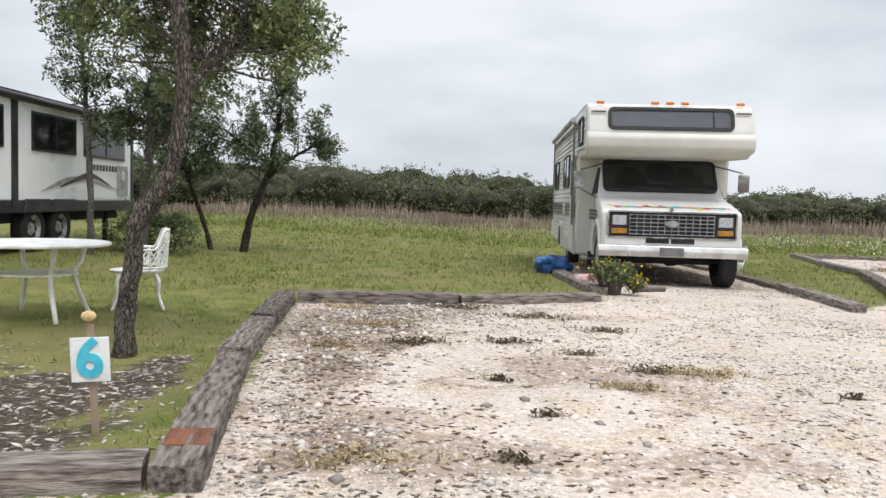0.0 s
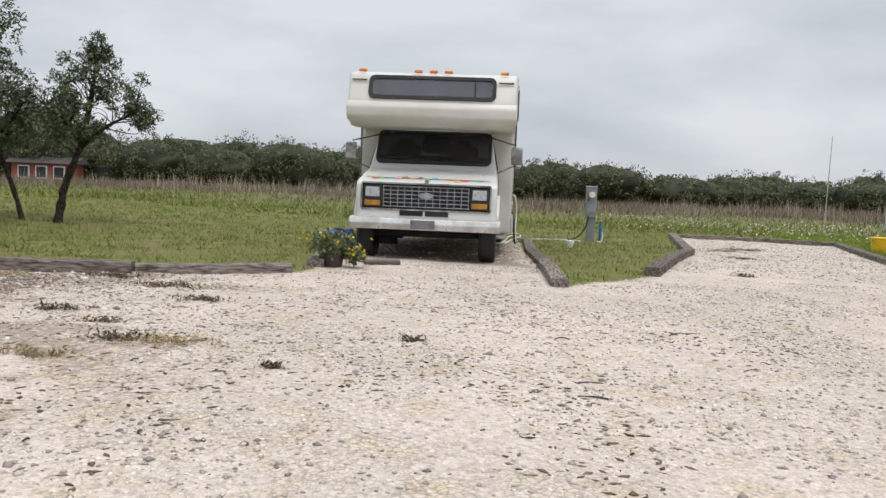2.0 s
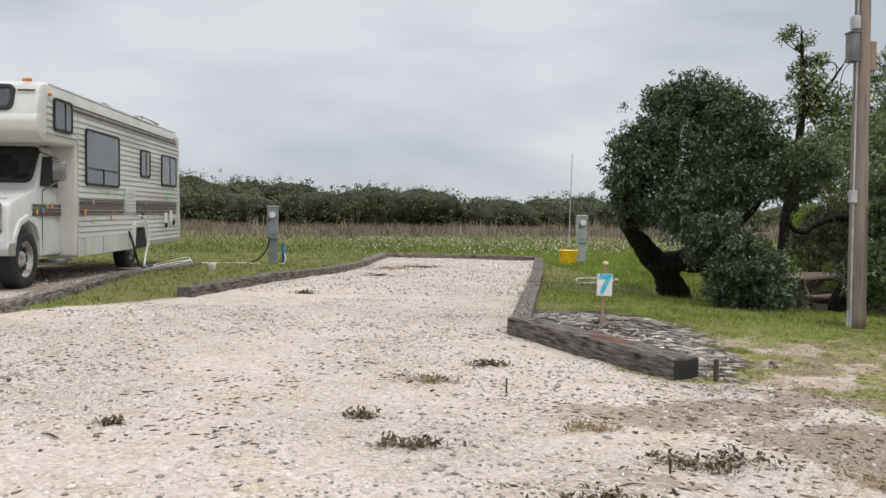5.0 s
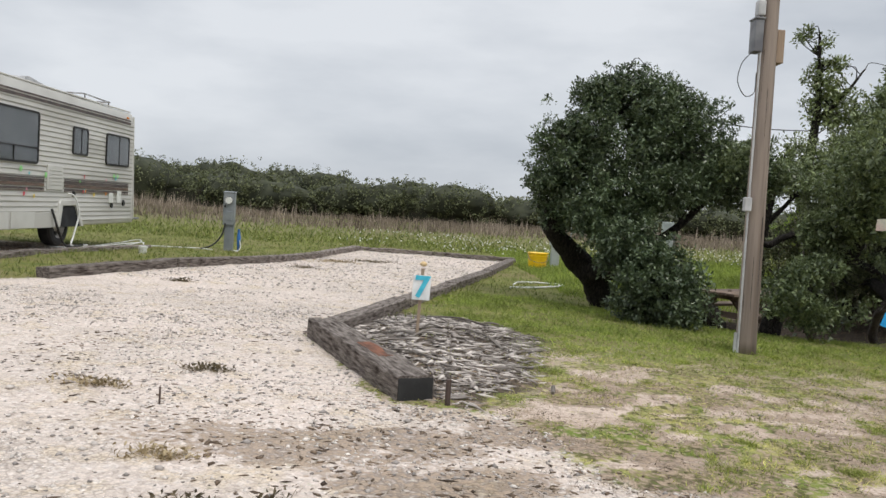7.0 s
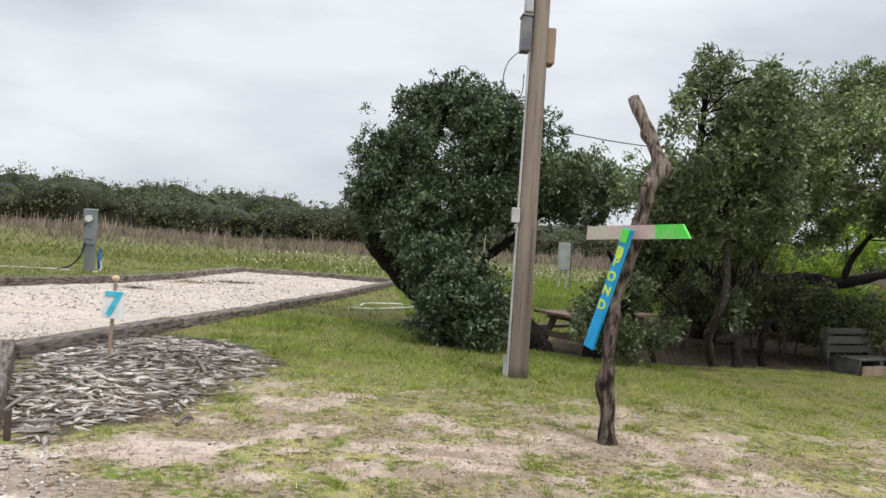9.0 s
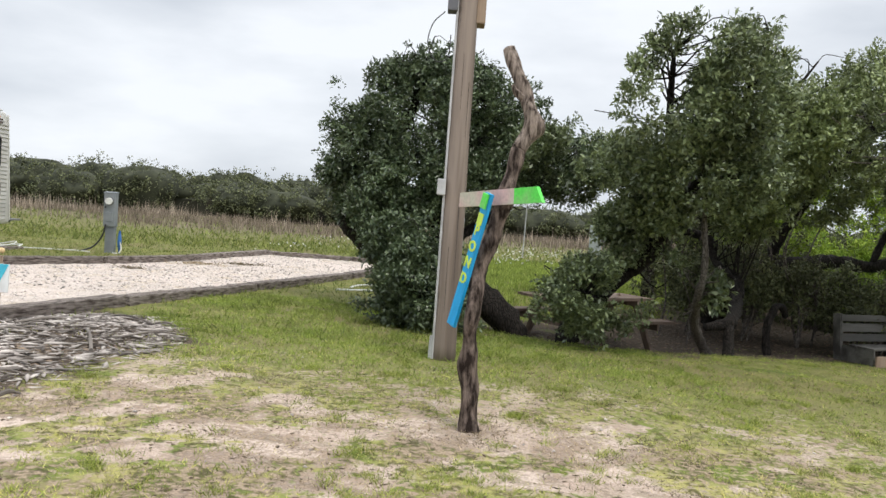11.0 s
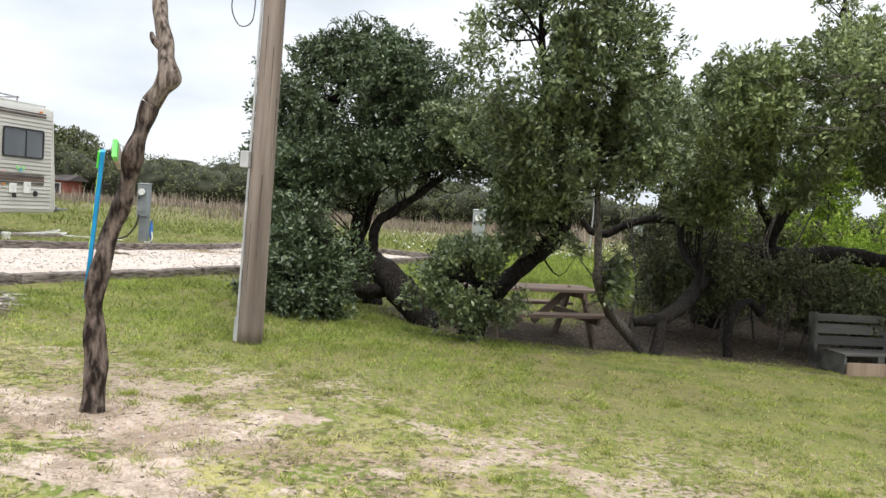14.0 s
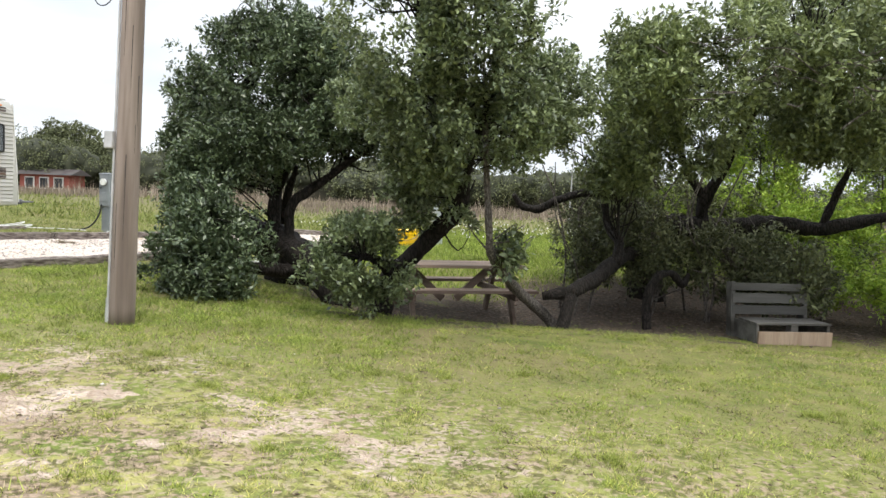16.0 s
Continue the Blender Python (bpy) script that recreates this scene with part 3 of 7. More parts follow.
def covers(x, y):
    """Gravel, bare sand, mulch and far dry grass, each 0 to 1, on the plan."""
    wob = (fbm(x * 1.7, y * 1.7, 3) - 0.5) * 0.9
    dg = inside(x, y, GRAVEL) + wob * np.where((x > 10.2) & (y < 8), 1.6, 0.22)
    gravel = smooth(-0.12, 0.18, dg)
    patch = 0.5 * fbm(x * 0.8, y * 1.2, 11, 4) + 0.35 * fbm(x * 2.6, y * 3.6, 13, 4) + 0.15 * fbm(x * 9.0, y * 11.0, 14, 3)
    near = (1 - smooth(6.4, 10.2, y + 0.14 * (x - 14))) * smooth(9.5, 11.5, x) * smooth(-3, 0, y) * (1 - smooth(30, 45, x))
    bare = smooth(0.515, 0.545, patch + 0.075 * (1 - smooth(11.5, 14.5, x)) + 0.03 * (1 - smooth(12.5, 18, x)) + 0.012) * near
    bare = bare * (1 - 0.75 * smooth(15.6, 18.0, x))
    bare = np.maximum(bare, smooth(0.56, 0.6, fbm(x * 2.2, y * 3.2, 17, 5)) * near * 0.9 * (1 - 0.35 * smooth(16, 18.5, x)))
    bare = bare * (1 - 0.85 * smooth(0.47, 0.55, fbm(x * 3.1, y * 3.9, 119, 4)))
    ring = np.hypot((x - 14.7) * 0.75, (y - 6.95) * 1.5)
    bare = np.maximum(bare, (1 - smooth(0.35, 0.8, ring + wob * 0.9)) * 0.9)
    m = np.maximum(inside(x, y, MULCH_HEAP), inside(x, y, YARD_LITTER) - 0.3 + (fbm(x * 3.3, y * 3.3, 127) - 0.5) * 1.2) + wob * 0.8
    mulch = np.maximum(smooth(-0.2, 0.25, m), smooth(-0.1, 1.3, inside(x, y, OAK_FLOOR) + (fbm(x * 2.7, y * 3.3, 125) - 0.55) * 2.4)) * (1 - gravel)
    dry = smooth(26, 44, y + 6 * (fbm(x * 0.12, y * 0.2, 21) - 0.5))
    stain = smooth(0.5, 0.64, fbm(x * 1.2, y * 1.7, 99, 5))
    dirt_and_shade = np.maximum(smooth(-0.3, 0.5, inside(x, y, PAD_EDGE) + wob) * (0.55 + 0.45 * smooth(0.4, 0.6, fbm(x * 2.2, y * 2.2, 97))), stain * 0.6 * (1 - smooth(1.2, 3.2, x)) * smooth(-1.6, -1.0, x) * smooth(2.8, 3.4, y) * (1 - smooth(9, 9.8, y)))
    dirt_and_shade = np.maximum(dirt_and_shade, stain * 0.75 * smooth(8.4, 10.2, x) * (1 - smooth(13.5, 15.5, x)) * (1 - smooth(5.5, 7.0, y)))
    dirt_and_shade = np.maximum(dirt_and_shade, smooth(0.54, 0.63, fbm(x * 1.7, y * 2.6, 117, 4)) * 0.7 * near * (1 - gravel))
    dirt_and_shade = np.maximum(dirt_and_shade, smooth(0.46, 0.58, fbm(x * 2.4, y * 3.2, 121, 4)) * 0.8 * (1 - smooth(0.5, 1.5, np.hypot((x - 11.4) * 0.9, (y - 5.3) * 1.3))))
    dirt_and_shade = np.maximum(dirt_and_shade, smooth(0.55, 0.63, fbm(x * 4.6, y * 5.8, 131, 4)) * 0.7 * near * (1 - gravel))
    # darker grey gravel under the motorhome, which also paints its shade
    dirt_and_shade = np.maximum(dirt_and_shade, smooth(-0.5, 0.6, inside(x, y, RV_BAY) + wob * 0.7) * 0.95)
    return gravel, bare * (1 - gravel) * (1 - mulch), mulch, dry, near, dirt_and_shade * smooth(0.5, 2.5, y)


def steps_out(a, b, fine, reach):
    """Grid lines: fine from a to b, widening outwards to the reach."""
    mid = list(np.arange(a, b + 1e-6, fine))
    lo, hi, s = a, b, fine
    left, right = [], []
    while lo > -reach:
        s *= 1.35
        lo -= s
        hi += s
        left.append(lo)
        right.append(hi)
    return np.array(left[::-1] + mid + right)


def build_ground():
    gx, gy = steps_out(-9, 24, 0.1, 1500), steps_out(0, 23, 0.1, 1500)
    X, Y = np.meshgrid(gx, gy)
    gravel, bare, mulch, dry, thin, dirt_and_shade = covers(X, Y)
    Z = level(X, Y)
    nx, ny = len(gx), len(gy)
    verts = np.stack([X, Y, Z], -1).reshape(-1, 3)
    j, i = np.meshgrid(np.arange(ny - 1), np.arange(nx - 1), indexing="ij")
    a = (j * nx + i).ravel()
    me = raw_mesh(verts, np.stack([a, a + 1, a + nx + 1, a + nx], 1), ground_material())
    for n, v in (("gravel", gravel), ("bare", bare), ("mulch", mulch), ("dry", dry), ("thin", thin), ("dirt_and_shade", dirt_and_shade)):
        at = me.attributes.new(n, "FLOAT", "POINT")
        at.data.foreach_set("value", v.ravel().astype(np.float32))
    me.polygons.foreach_set("use_smooth", [True] * len(me.polygons))
    return tagged(new("ground", me), "caliche gravel drive, patchy lawn and mulch on level ground", "ground", kind="structure")


def ground_material():
    m = bpy.data.materials.new("ground_cover")
    m.use_nodes = True
    nt, ln = m.node_tree.nodes, m.node_tree.links
    b = nt["Principled BSDF"]
    b.inputs["Roughness"].default_value = 0.95
    b.inputs["Specular IOR Level"].default_value = 0.1
    ge = nt.new("ShaderNodeNewGeometry")

    def tex(scale, detail=5):
        n = nt.new("ShaderNodeTexNoise")
        n.inputs["Scale"].default_value, n.inputs["Detail"].default_value = scale, detail
        ln.new(ge.outputs["Position"], n.inputs["Vector"])
        return n.outputs["Fac"]

    def rng(v, a, c, lo=0.0, hi=1.0):
        n = nt.new("ShaderNodeMapRange")
        n.inputs["From Min"].default_value, n.inputs["From Max"].default_value = a, c
        n.inputs["To Min"].default_value, n.inputs["To Max"].default_value = lo, hi
        ln.new(v, n.inputs["Value"])
        return n.outputs["Result"]

    def mixed(f, a, c):
        n = nt.new("ShaderNodeMix")
        n.data_type = "RGBA"
        ln.new(f, n.inputs["Factor"])
        for key, v in (("A", a), ("B", c)):
            if isinstance(v, tuple):
                n.inputs[key].default_value = (*v, 1)
            else:
                ln.new(v, n.inputs[key])
        return n.outputs["Result"]

    def attr(n):
        a = nt.new("ShaderNodeAttribute")
        a.attribute_name = n
        return a.outputs["Fac"]

    def math2(op, a, c):
        n = nt.new("ShaderNodeMath")
        n.operation = op
        n.use_clamp = True
        for k, v in enumerate((a, c)):
            if isinstance(v, float):
                n.inputs[k].default_value = v
            else:
                ln.new(v, n.inputs[k])
        return n.outputs["Value"]

    big, mid, fine, vfine = tex(0.55, 6), tex(3.2, 6), tex(24, 5), tex(90, 3)
    vo = nt.new("ShaderNodeTexVoronoi")
    vo.inputs["Scale"].default_value = 42
    ln.new(ge.outputs["Position"], vo.inputs["Vector"])
    grains = vo.outputs["Color"]
    sepc = nt.new("ShaderNodeSeparateColor")
    ln.new(grains, sepc.inputs["Color"])
    ve = nt.new("ShaderNodeTexVoronoi")
    ve.feature = "DISTANCE_TO_EDGE"
    ve.inputs["Scale"].default_value = 26
    ln.new(ge.outputs["Position"], ve.inputs["Vector"])
    grav = mixed(rng(big, 0.38, 0.62), (0.64, 0.545, 0.48), (0.59, 0.51, 0.445))
    grav = mixed(rng(mid, 0.5, 0.7, 0, 0.75), grav, (0.62, 0.5, 0.33))
    grav = mixed(rng(sepc.outputs["Red"], 0.0, 1.0, 0, 0.5), grav, (0.32, 0.27, 0.24))
    grav = mixed(rng(sepc.outputs["Green"], 0.6, 1.0, 0, 0.45), grav, (0.76, 0.7, 0.66))
    grav = mixed(math2("MULTIPLY", rng(ve.outputs["Distance"], 0.0, 0.12, 0.6, 0), rng(math2("ADD", mid, rng(big, 0.4, 0.62, 0.0, 0.25)), 0.5, 0.76)), grav, (0.2, 0.17, 0.15))
    grav = mixed(rng(fine, 0.56, 0.72, 0, 0.6), grav, (0.26, 0.22, 0.19))
    lawn = mixed(rng(mid, 0.35, 0.65), (0.1, 0.13, 0.03), (0.2, 0.2, 0.065))
    lawn = mixed(rng(big, 0.46, 0.66, 0, 0.7), lawn, (0.19, 0.16, 0.08))
    straw = mixed(rng(mid, 0.4, 0.6), (0.36, 0.33, 0.13), (0.15, 0.19, 0.045))
    # dark thatch tone, also painting shadowed gaps between the tufts
    straw = mixed(rng(tex(13, 4), 0.46, 0.6, 0, 0.85), straw, (0.075, 0.07, 0.03))
    straw = mixed(rng(fine, 0.5, 0.64, 0, 0.85), straw, (0.56, 0.5, 0.33))
    lawn = mixed(attr("thin"), lawn, straw)
    lawn = mixed(rng(fine, 0.48, 0.7, 0, 0.75), lawn, (0.17, 0.13, 0.07))
    sand = mixed(rng(mid, 0.4, 0.7), (0.52, 0.42, 0.35), (0.42, 0.325, 0.26))
    sand = mixed(rng(tex(9, 6), 0.52, 0.66, 0, 0.75), sand, (0.27, 0.22, 0.16))
    sand = mixed(rng(fine, 0.52, 0.68, 0, 0.7), sand, (0.2, 0.16, 0.12))
    sand = mixed(rng(vfine, 0.56, 0.7, 0, 0.35), sand, (0.64, 0.56, 0.49))
    lit = mixed(rng(fine, 0.35, 0.65), (0.035, 0.027, 0.02), (0.115, 0.09, 0.07))
    dryc = mixed(rng(mid, 0.35, 0.65), (0.19, 0.155, 0.1), (0.13, 0.135, 0.06))
    soft = rng(fine, 0.3, 0.7, -0.4, 0.4)

    def edged(n):
        a = nt.new("ShaderNodeMath")
        a.operation = "ADD"
        ln.new(attr(n), a.inputs[0])
        ln.new(soft, a.inputs[1])
        return rng(a.outputs["Value"], 0.3, 0.7)

    c = mixed(attr("dry"), lawn, dryc)
    c = mixed(edged("bare"), c, sand)
    c = mixed(edged("mulch"), c, lit)
    c = mixed(edged("gravel"), c, grav)
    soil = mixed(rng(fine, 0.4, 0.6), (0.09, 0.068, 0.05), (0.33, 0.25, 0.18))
    c = mixed(math2("MULTIPLY", edged("dirt_and_shade"), 0.8), c, soil)
    hs = nt.new("ShaderNodeHueSaturation")
    ln.new(c, hs.inputs["Color"])
    ln.new(rng(vfine, 0.25, 0.75, 0.8, 1.2), hs.inputs["Value"])
    ln.new(hs.outputs["Color"], b.inputs["Base Color"])
    hgt = math2("ADD", rng(vo.outputs["Distance"], 0, 0.02, 0.5, 0.0), fine)
    bp = nt.new("ShaderNodeBump")
    bp.inputs["Strength"].default_value, bp.inputs["Distance"].default_value = 0.9, 0.025
    ln.new(hgt, bp.inputs["Height"])
    ln.new(bp.outputs["Normal"], b.inputs["Normal"])
    return m


ground = build_ground()


def gz(x, y):
    return float(level(x, y))


def board(bm_pts, t):
    b = bmesh.new()
    f = [b.verts.new((x, -t / 2, z)) for x, z in bm_pts]
    k = [b.verts.new((x, t / 2, z)) for x, z in bm_pts]
    b.faces.new(f)
    b.faces.new(k[::-1])
    n = len(f)
    for i in range(n):
        b.faces.new((f[i], k[i], k[(i + 1) % n], f[(i + 1) % n]))
    bmesh.ops.recalc_face_normals(b, faces=b.faces)
    return b


# ---- the motorhome ----
def side_window(parent, y0, y1, z0, z1, x, split=None, side=1, bar=None):
    """A framed sliding window on a flank that faces +x (side 1) or -x (side -1)."""
    w, h = y1 - y0, z1 - z0
    m = Matrix.Translation((x, (y0 + y1) / 2, (z0 + z1) / 2)) @ Matrix.Rotation(radians(90 * side), 4, "Z")
    win = part("window", ring_plate(w, h, 0.022, 0.035, 0.07, m=m), BLACK, parent, "black rubber framed window")
    part("curtain", plate(w - 0.06, h - 0.06, 0.004, 0.05, m=m), SMOKE, win)
    pane = part("pane", plate(w - 0.06, h - 0.06, 0.004, 0.05, m=m @ Matrix.Translation((0, -0.01, 0))), PANE, win)
    pane.visible_shadow = False
    for s in split or ():
        part("mullion", box((0.022, 0.016, h - 0.06), bev=0.003, bm=None), BLACK, win).matrix_local = m @ Matrix.Translation((s * w / 2 * side, -0.014, 0))
    if bar is not None:
        part("mullion", box((w - 0.06, 0.016, 0.022), bev=0.003), BLACK, win).matrix_local = m @ Matrix.Translation((0, -0.014, bar - (z0 + z1) / 2))
    return win


def siding(y0, y1, z0, z1, x, side, pitch=0.085):
    """Ribbed aluminium skin: lapped courses in one sheet."""
    bm = bmesh.new()
    n = round((z1 - z0) / pitch)
    rows = []
    for k in range(n):
        za, zb = z0 + (z1 - z0) * k / n, z0 + (z1 - z0) * (k + 1) / n
        rows += [(za, 0.016), (za + 0.012, 0.02), (zb - 0.014, 0.008), (zb - 0.004, 0.006)]
    rows.append((z1, 0.01))
    a = [bm.verts.new((x + side * d, y0, z)) for z, d in rows]
    b = [bm.verts.new((x + side * d, y1, z)) for z, d in rows]
    c = [bm.verts.new((x - side * 0.005, y0, z)) for z, d in rows]
    e = [bm.verts.new((x - side * 0.005, y1, z)) for z, d in rows]
    for i in range(len(rows) - 1):
        bm.faces.new((a[i], a[i + 1], b[i + 1], b[i]))
        bm.faces.new((c[i], c[i + 1], a[i + 1], a[i]))
        bm.faces.new((e[i], e[i + 1], b[i + 1], b[i]))
    bmesh.ops.recalc_face_normals(bm, faces=bm.faces)
    return bm


def flower(r, petals=5):
    bm = bmesh.new()
    for k in range(petals):
        a = 2 * math.pi * k / petals
        bmesh.ops.create_circle(bm, cap_ends=True, segments=7, radius=r * 0.5, matrix=Matrix.Translation((math.cos(a) * r * 0.55, math.sin(a) * r * 0.55, 0.0006 * k)))
    return bm


def build_motorhome():
    rv = thing("motorhome", "old white class C motorhome with brown stripes and flower decals, parked", "motorhome", pose(3.26, 11.65, 0.02, 0, 0, -3.6))
    HW = 1.215
    shell = prism([(1.72, 0.36), (7.84, 0.38), (7.84, 1.2), (7.66, 2.62), (7.56, 2.7), (0.72, 2.74), (0.5, 2.68), (0.36, 2.3), (0.34, 2.12), (0.42, 2.0), (0.62, 1.93), (1.72, 1.96)], -HW, HW, bev=0.045)
    body = part("body", shell, RV_WHITE, rv, "white fibreglass coach body with overcab nose", True)
    mod = body.modifiers.new("edge", "EDGE_SPLIT")
    mod.split_angle = radians(40)
    lip = part("nose_cap", prism([(0.42, 2.0), (0.33, 2.06), (0.31, 2.2), (0.36, 2.29), (0.5, 2.29), (0.5, 2.0)], -HW - 0.012, HW + 0.012, bev=0.03), RV_WHITE, rv, "rounded white lower nose", True)
    for side in (1, -1):
        part("siding", siding(1.76, 7.66, 0.46, 2.5, side * HW, side), RV_SIDING, rv, "ribbed cream aluminium siding")
        part("upper_siding", siding(0.62, 1.74, 2.06, 2.5, side * HW, side), RV_SIDING, rv)
        for z, h, mt in ((2.53, 0.03, STRIPE_DARK), (2.47, 0.045, STRIPE_DARK)):
            part("roof_stripe", box((0.006, 6.6, h), (side * (HW + 0.022), 4.15, z), 0.001), mt, rv)
        for z, h, mt in ((1.2, 0.02, STRIPE_DARK), (1.15, 0.06, STRIPE_DARK), (1.085, 0.05, STRIPE_TAN), (1.02, 0.035, STRIPE_DARK), (0.985, 0.012, STRIPE_TAN)):
            for y0, y1 in ((1.78, 3.82), (4.55, 7.45)):
                part("side_stripe", box((0.006, y1 - y0, h), (side * (HW + 0.024), (y0 + y1) / 2, z), 0.001), mt, rv)
        part("skirt", box((0.02, 2.5, 0.26), (side * (HW + 0.012), 3.0, 0.49), 0.006), RV_SIDING, rv)
        part("corner_trim", box((0.03, 0.03, 2.2), (side * HW, 7.74, 1.55), 0.008, turn(4.5)), RV_WHITE, rv)
        part("front_trim", box((0.03, 0.04, 0.64), (side * (HW + 0.005), 0.6, 2.36), 0.008, turn(0)), RV_WHITE, rv)
        part("roof_rail", box((0.03, 6.7, 0.03), (side * (HW - 0.01), 4.1, 2.72), 0.01), RV_WHITE, rv)
        arch = prism([(4.3, 0.36), (4.36, 0.78), (4.42, 0.84), (5.0, 0.84), (5.08, 0.78), (5.32, 0.36), (5.22, 0.36), (4.98, 0.74), (4.48, 0.74), (4.4, 0.36)], side * (HW - 0.02), side * (HW + 0.05), bev=0.008)
        part("wheel_arch", arch, RV_WHITE, rv)
        part("wheel_well", prism([(4.41, 0.36), (4.49, 0.735), (4.97, 0.735), (5.21, 0.36)], side * (HW + 0.003), side * (HW + 0.027)), DARK, rv)
    x = HW + 0.02
    side_window(rv, 0.84, 1.5, 2.12, 2.56, x, (0.2,))
    side_window(rv, 2.02, 3.58, 1.42, 2.27, x, (), 1, 1.68)
    part("mullion", box((0.018, 0.022, 0.24), (x + 0.016, 2.8, 1.56), 0.003), BLACK, rv)
    side_window(rv, 4.8, 5.42, 1.66, 2.17, x, (0.1,))
    side_window(rv, 6.24, 7.4, 1.55, 2.18, x, (0.1,))
    side_window(rv, 0.84, 1.45, 2.12, 2.56, -x, (0.2,), -1)
    side_window(rv, 3.1, 4.3, 1.5, 2.1, -x, (0.1,), -1)
    side_window(rv, 5.7, 6.8, 1.5, 2.1, -x, (0.1,), -1)
    door = part("entry_door", box((0.02, 0.68, 1.6), (-x - 0.01, 2.3, 1.22), 0.01), RV_WHITE, rv, "white entry door with a narrow window")
    part("door_window", box((0.012, 0.34, 0.6), (-x - 0.024, 2.3, 1.65), 0.004), BLACK, door)
    awning = part("awning", rod(0.045, (-x - 0.07, 1.9, 2.6), (-x - 0.07, 6.9, 2.6), 12), GREY_VINYL, rv, "rolled grey vinyl awning")
    for y in (1.95, 6.85):
        part("awning_arm", box((0.03, 0.04, 1.75), (-x - 0.04, y, 1.72), 0.006), GREY_METAL, awning)
    part("fridge_vent", box((0.02, 0.56, 0.42), (x + 0.01, 4.18, 1.22), 0.008), RV_WHITE, rv, "white refrigerator vent panel")
    for k in range(5):
        part("louvre", box((0.01, 0.44, 0.02), (x + 0.021, 4.18, 1.1 + k * 0.06), 0.004), RV_SIDING, rv)
    part("hatch", box((0.016, 0.72, 0.26), (x + 0.014, 2.35, 0.5), 0.006), RV_WHITE, rv, "white storage hatch")
    part("hatch", box((0.016, 0.72, 0.26), (x + 0.014, 3.15, 0.5), 0.006), RV_WHITE, rv)
    part("outlet_cover", box((0.02, 0.2, 0.2), (x + 0.012, 6.55, 0.9), 0.008), WHITE_PLASTIC, rv)
    part("outlet_cover", box((0.02, 0.2, 0.24), (x + 0.012, 6.95, 0.92), 0.008), WHITE_PLASTIC, rv)
    for y, z, s in ((7.2, 0.8, 0.06), (6.6, 0.75, 0.05), (4.9, 0.95, 0.05)):
        part("filler_cap", rod(s, (x, y, z), (x + 0.025, y, z), 12), BLACK, rv)
    for y, z in ((0.75, 2.58), (7.3, 2.58)):
        part("marker_lamp", box((0.03, 0.08, 0.035), (x, y, z), 0.01), AMBER, rv)
    rnd = random.Random(4)
    for k in range(26):
        y = rnd.uniform(1.85, 7.4)
        z = 1.1 + rnd.uniform(-0.22, 0.26)
        if 3.85 < y < 4.5:
            continue
        f = part("flower_decal", flower(rnd.uniform(0.025, 0.055)), rnd.choice(DECALS), rv)
        f.matrix_local = Matrix.Translation((x + 0.012 + 0.0004 * k, y, z)) @ Matrix.Rotation(radians(90), 4, "Y")
    # overcab front
    fm = Matrix.Translation((0, 0.43, 2.485)) @ Matrix.Rotation(radians(-19), 4, "X")
    win = part("overcab_window", ring_plate(1.84, 0.36, 0.03, 0.05, 0.09, m=fm), BLACK, rv, "wide rounded overcab window")
    part("curtain", plate(1.76, 0.28, 0.006, 0.06, m=fm @ Matrix.Translation((0, -0.004, 0))), BLIND, win, "grey drawn curtain")
    pane = part("pane", plate(1.76, 0.28, 0.004, 0.06, m=fm @ Matrix.Translation((0, -0.014, 0))), GLASS, win)
    pane.visible_shadow = False
    part("mullion", box((0.02, 0.02, 0.28), (0.62, -0.02, 0), 0.003), BLACK, win).matrix_local = fm
    for s in (-1, 1):
        part("nose_stripe", box((0.22, 0.008, 0.025), (s * 1.06, -0.026, 0.1), 0.001), STRIPE_DARK, rv).matrix_local = fm
    for lx in (-1.03, -0.22, 0.0, 0.22, 1.03):
        lamp = box((0.12, 0.05, 0.045), (lx, 0.54, 2.735), 0.018)
        part("clearance_lamp", lamp, AMBER, rv, "amber clearance lamp")
    # roof
    vent = part("roof_vent", prism([(3.5, 2.72), (3.56, 2.84), (3.68, 2.86), (4.3, 2.78), (4.3, 2.72)], 0.55, 1.0, bev=0.012), GREY_VINYL, rv, "grey roof vent cover")
    part("air_unit", box((0.9, 1.0, 0.2), (0, 4.6, 2.8), 0.06), RV_WHITE, rv)
    rack = part("roof_rack", rod(0.016, (-1.0, 5.7, 2.86), (1.0, 5.7, 2.86), 8), CHROME, rv, "thin metal roof rack")
    for xx in (-1.0, 1.0):
        part("rack_rail", rod(0.016, (xx, 5.7, 2.86), (xx, 6.9, 2.84), 8), CHROME, rack)
        for y in (5.75, 6.85):
            part("rack_foot", rod(0.014, (xx, y, 2.7), (xx, y, 2.86), 8), CHROME, rack)
    part("rack_bar", rod(0.016, (-1.0, 6.9, 2.84), (1.0, 6.9, 2.84), 8), CHROME, rack)
    # cab
    cab = prism([(0.06, 0.62), (0.05, 0.92), (0.07, 1.1), (0.14, 1.15), (0.5, 1.245), (0.92, 1.33), (0.98, 1.37), (1.36, 1.93), (1.78, 1.95), (1.78, 0.4), (0.92, 0.4), (0.9, 0.62), (0.78, 0.82), (0.55, 0.9), (0.32, 0.82), (0.2, 0.66), (0.17, 0.56), (0.08, 0.56)], -1.0, 1.0, bev=0.035)
    bmesh.ops.triangulate(cab, faces=[f for f in cab.faces if len(f.verts) > 4])
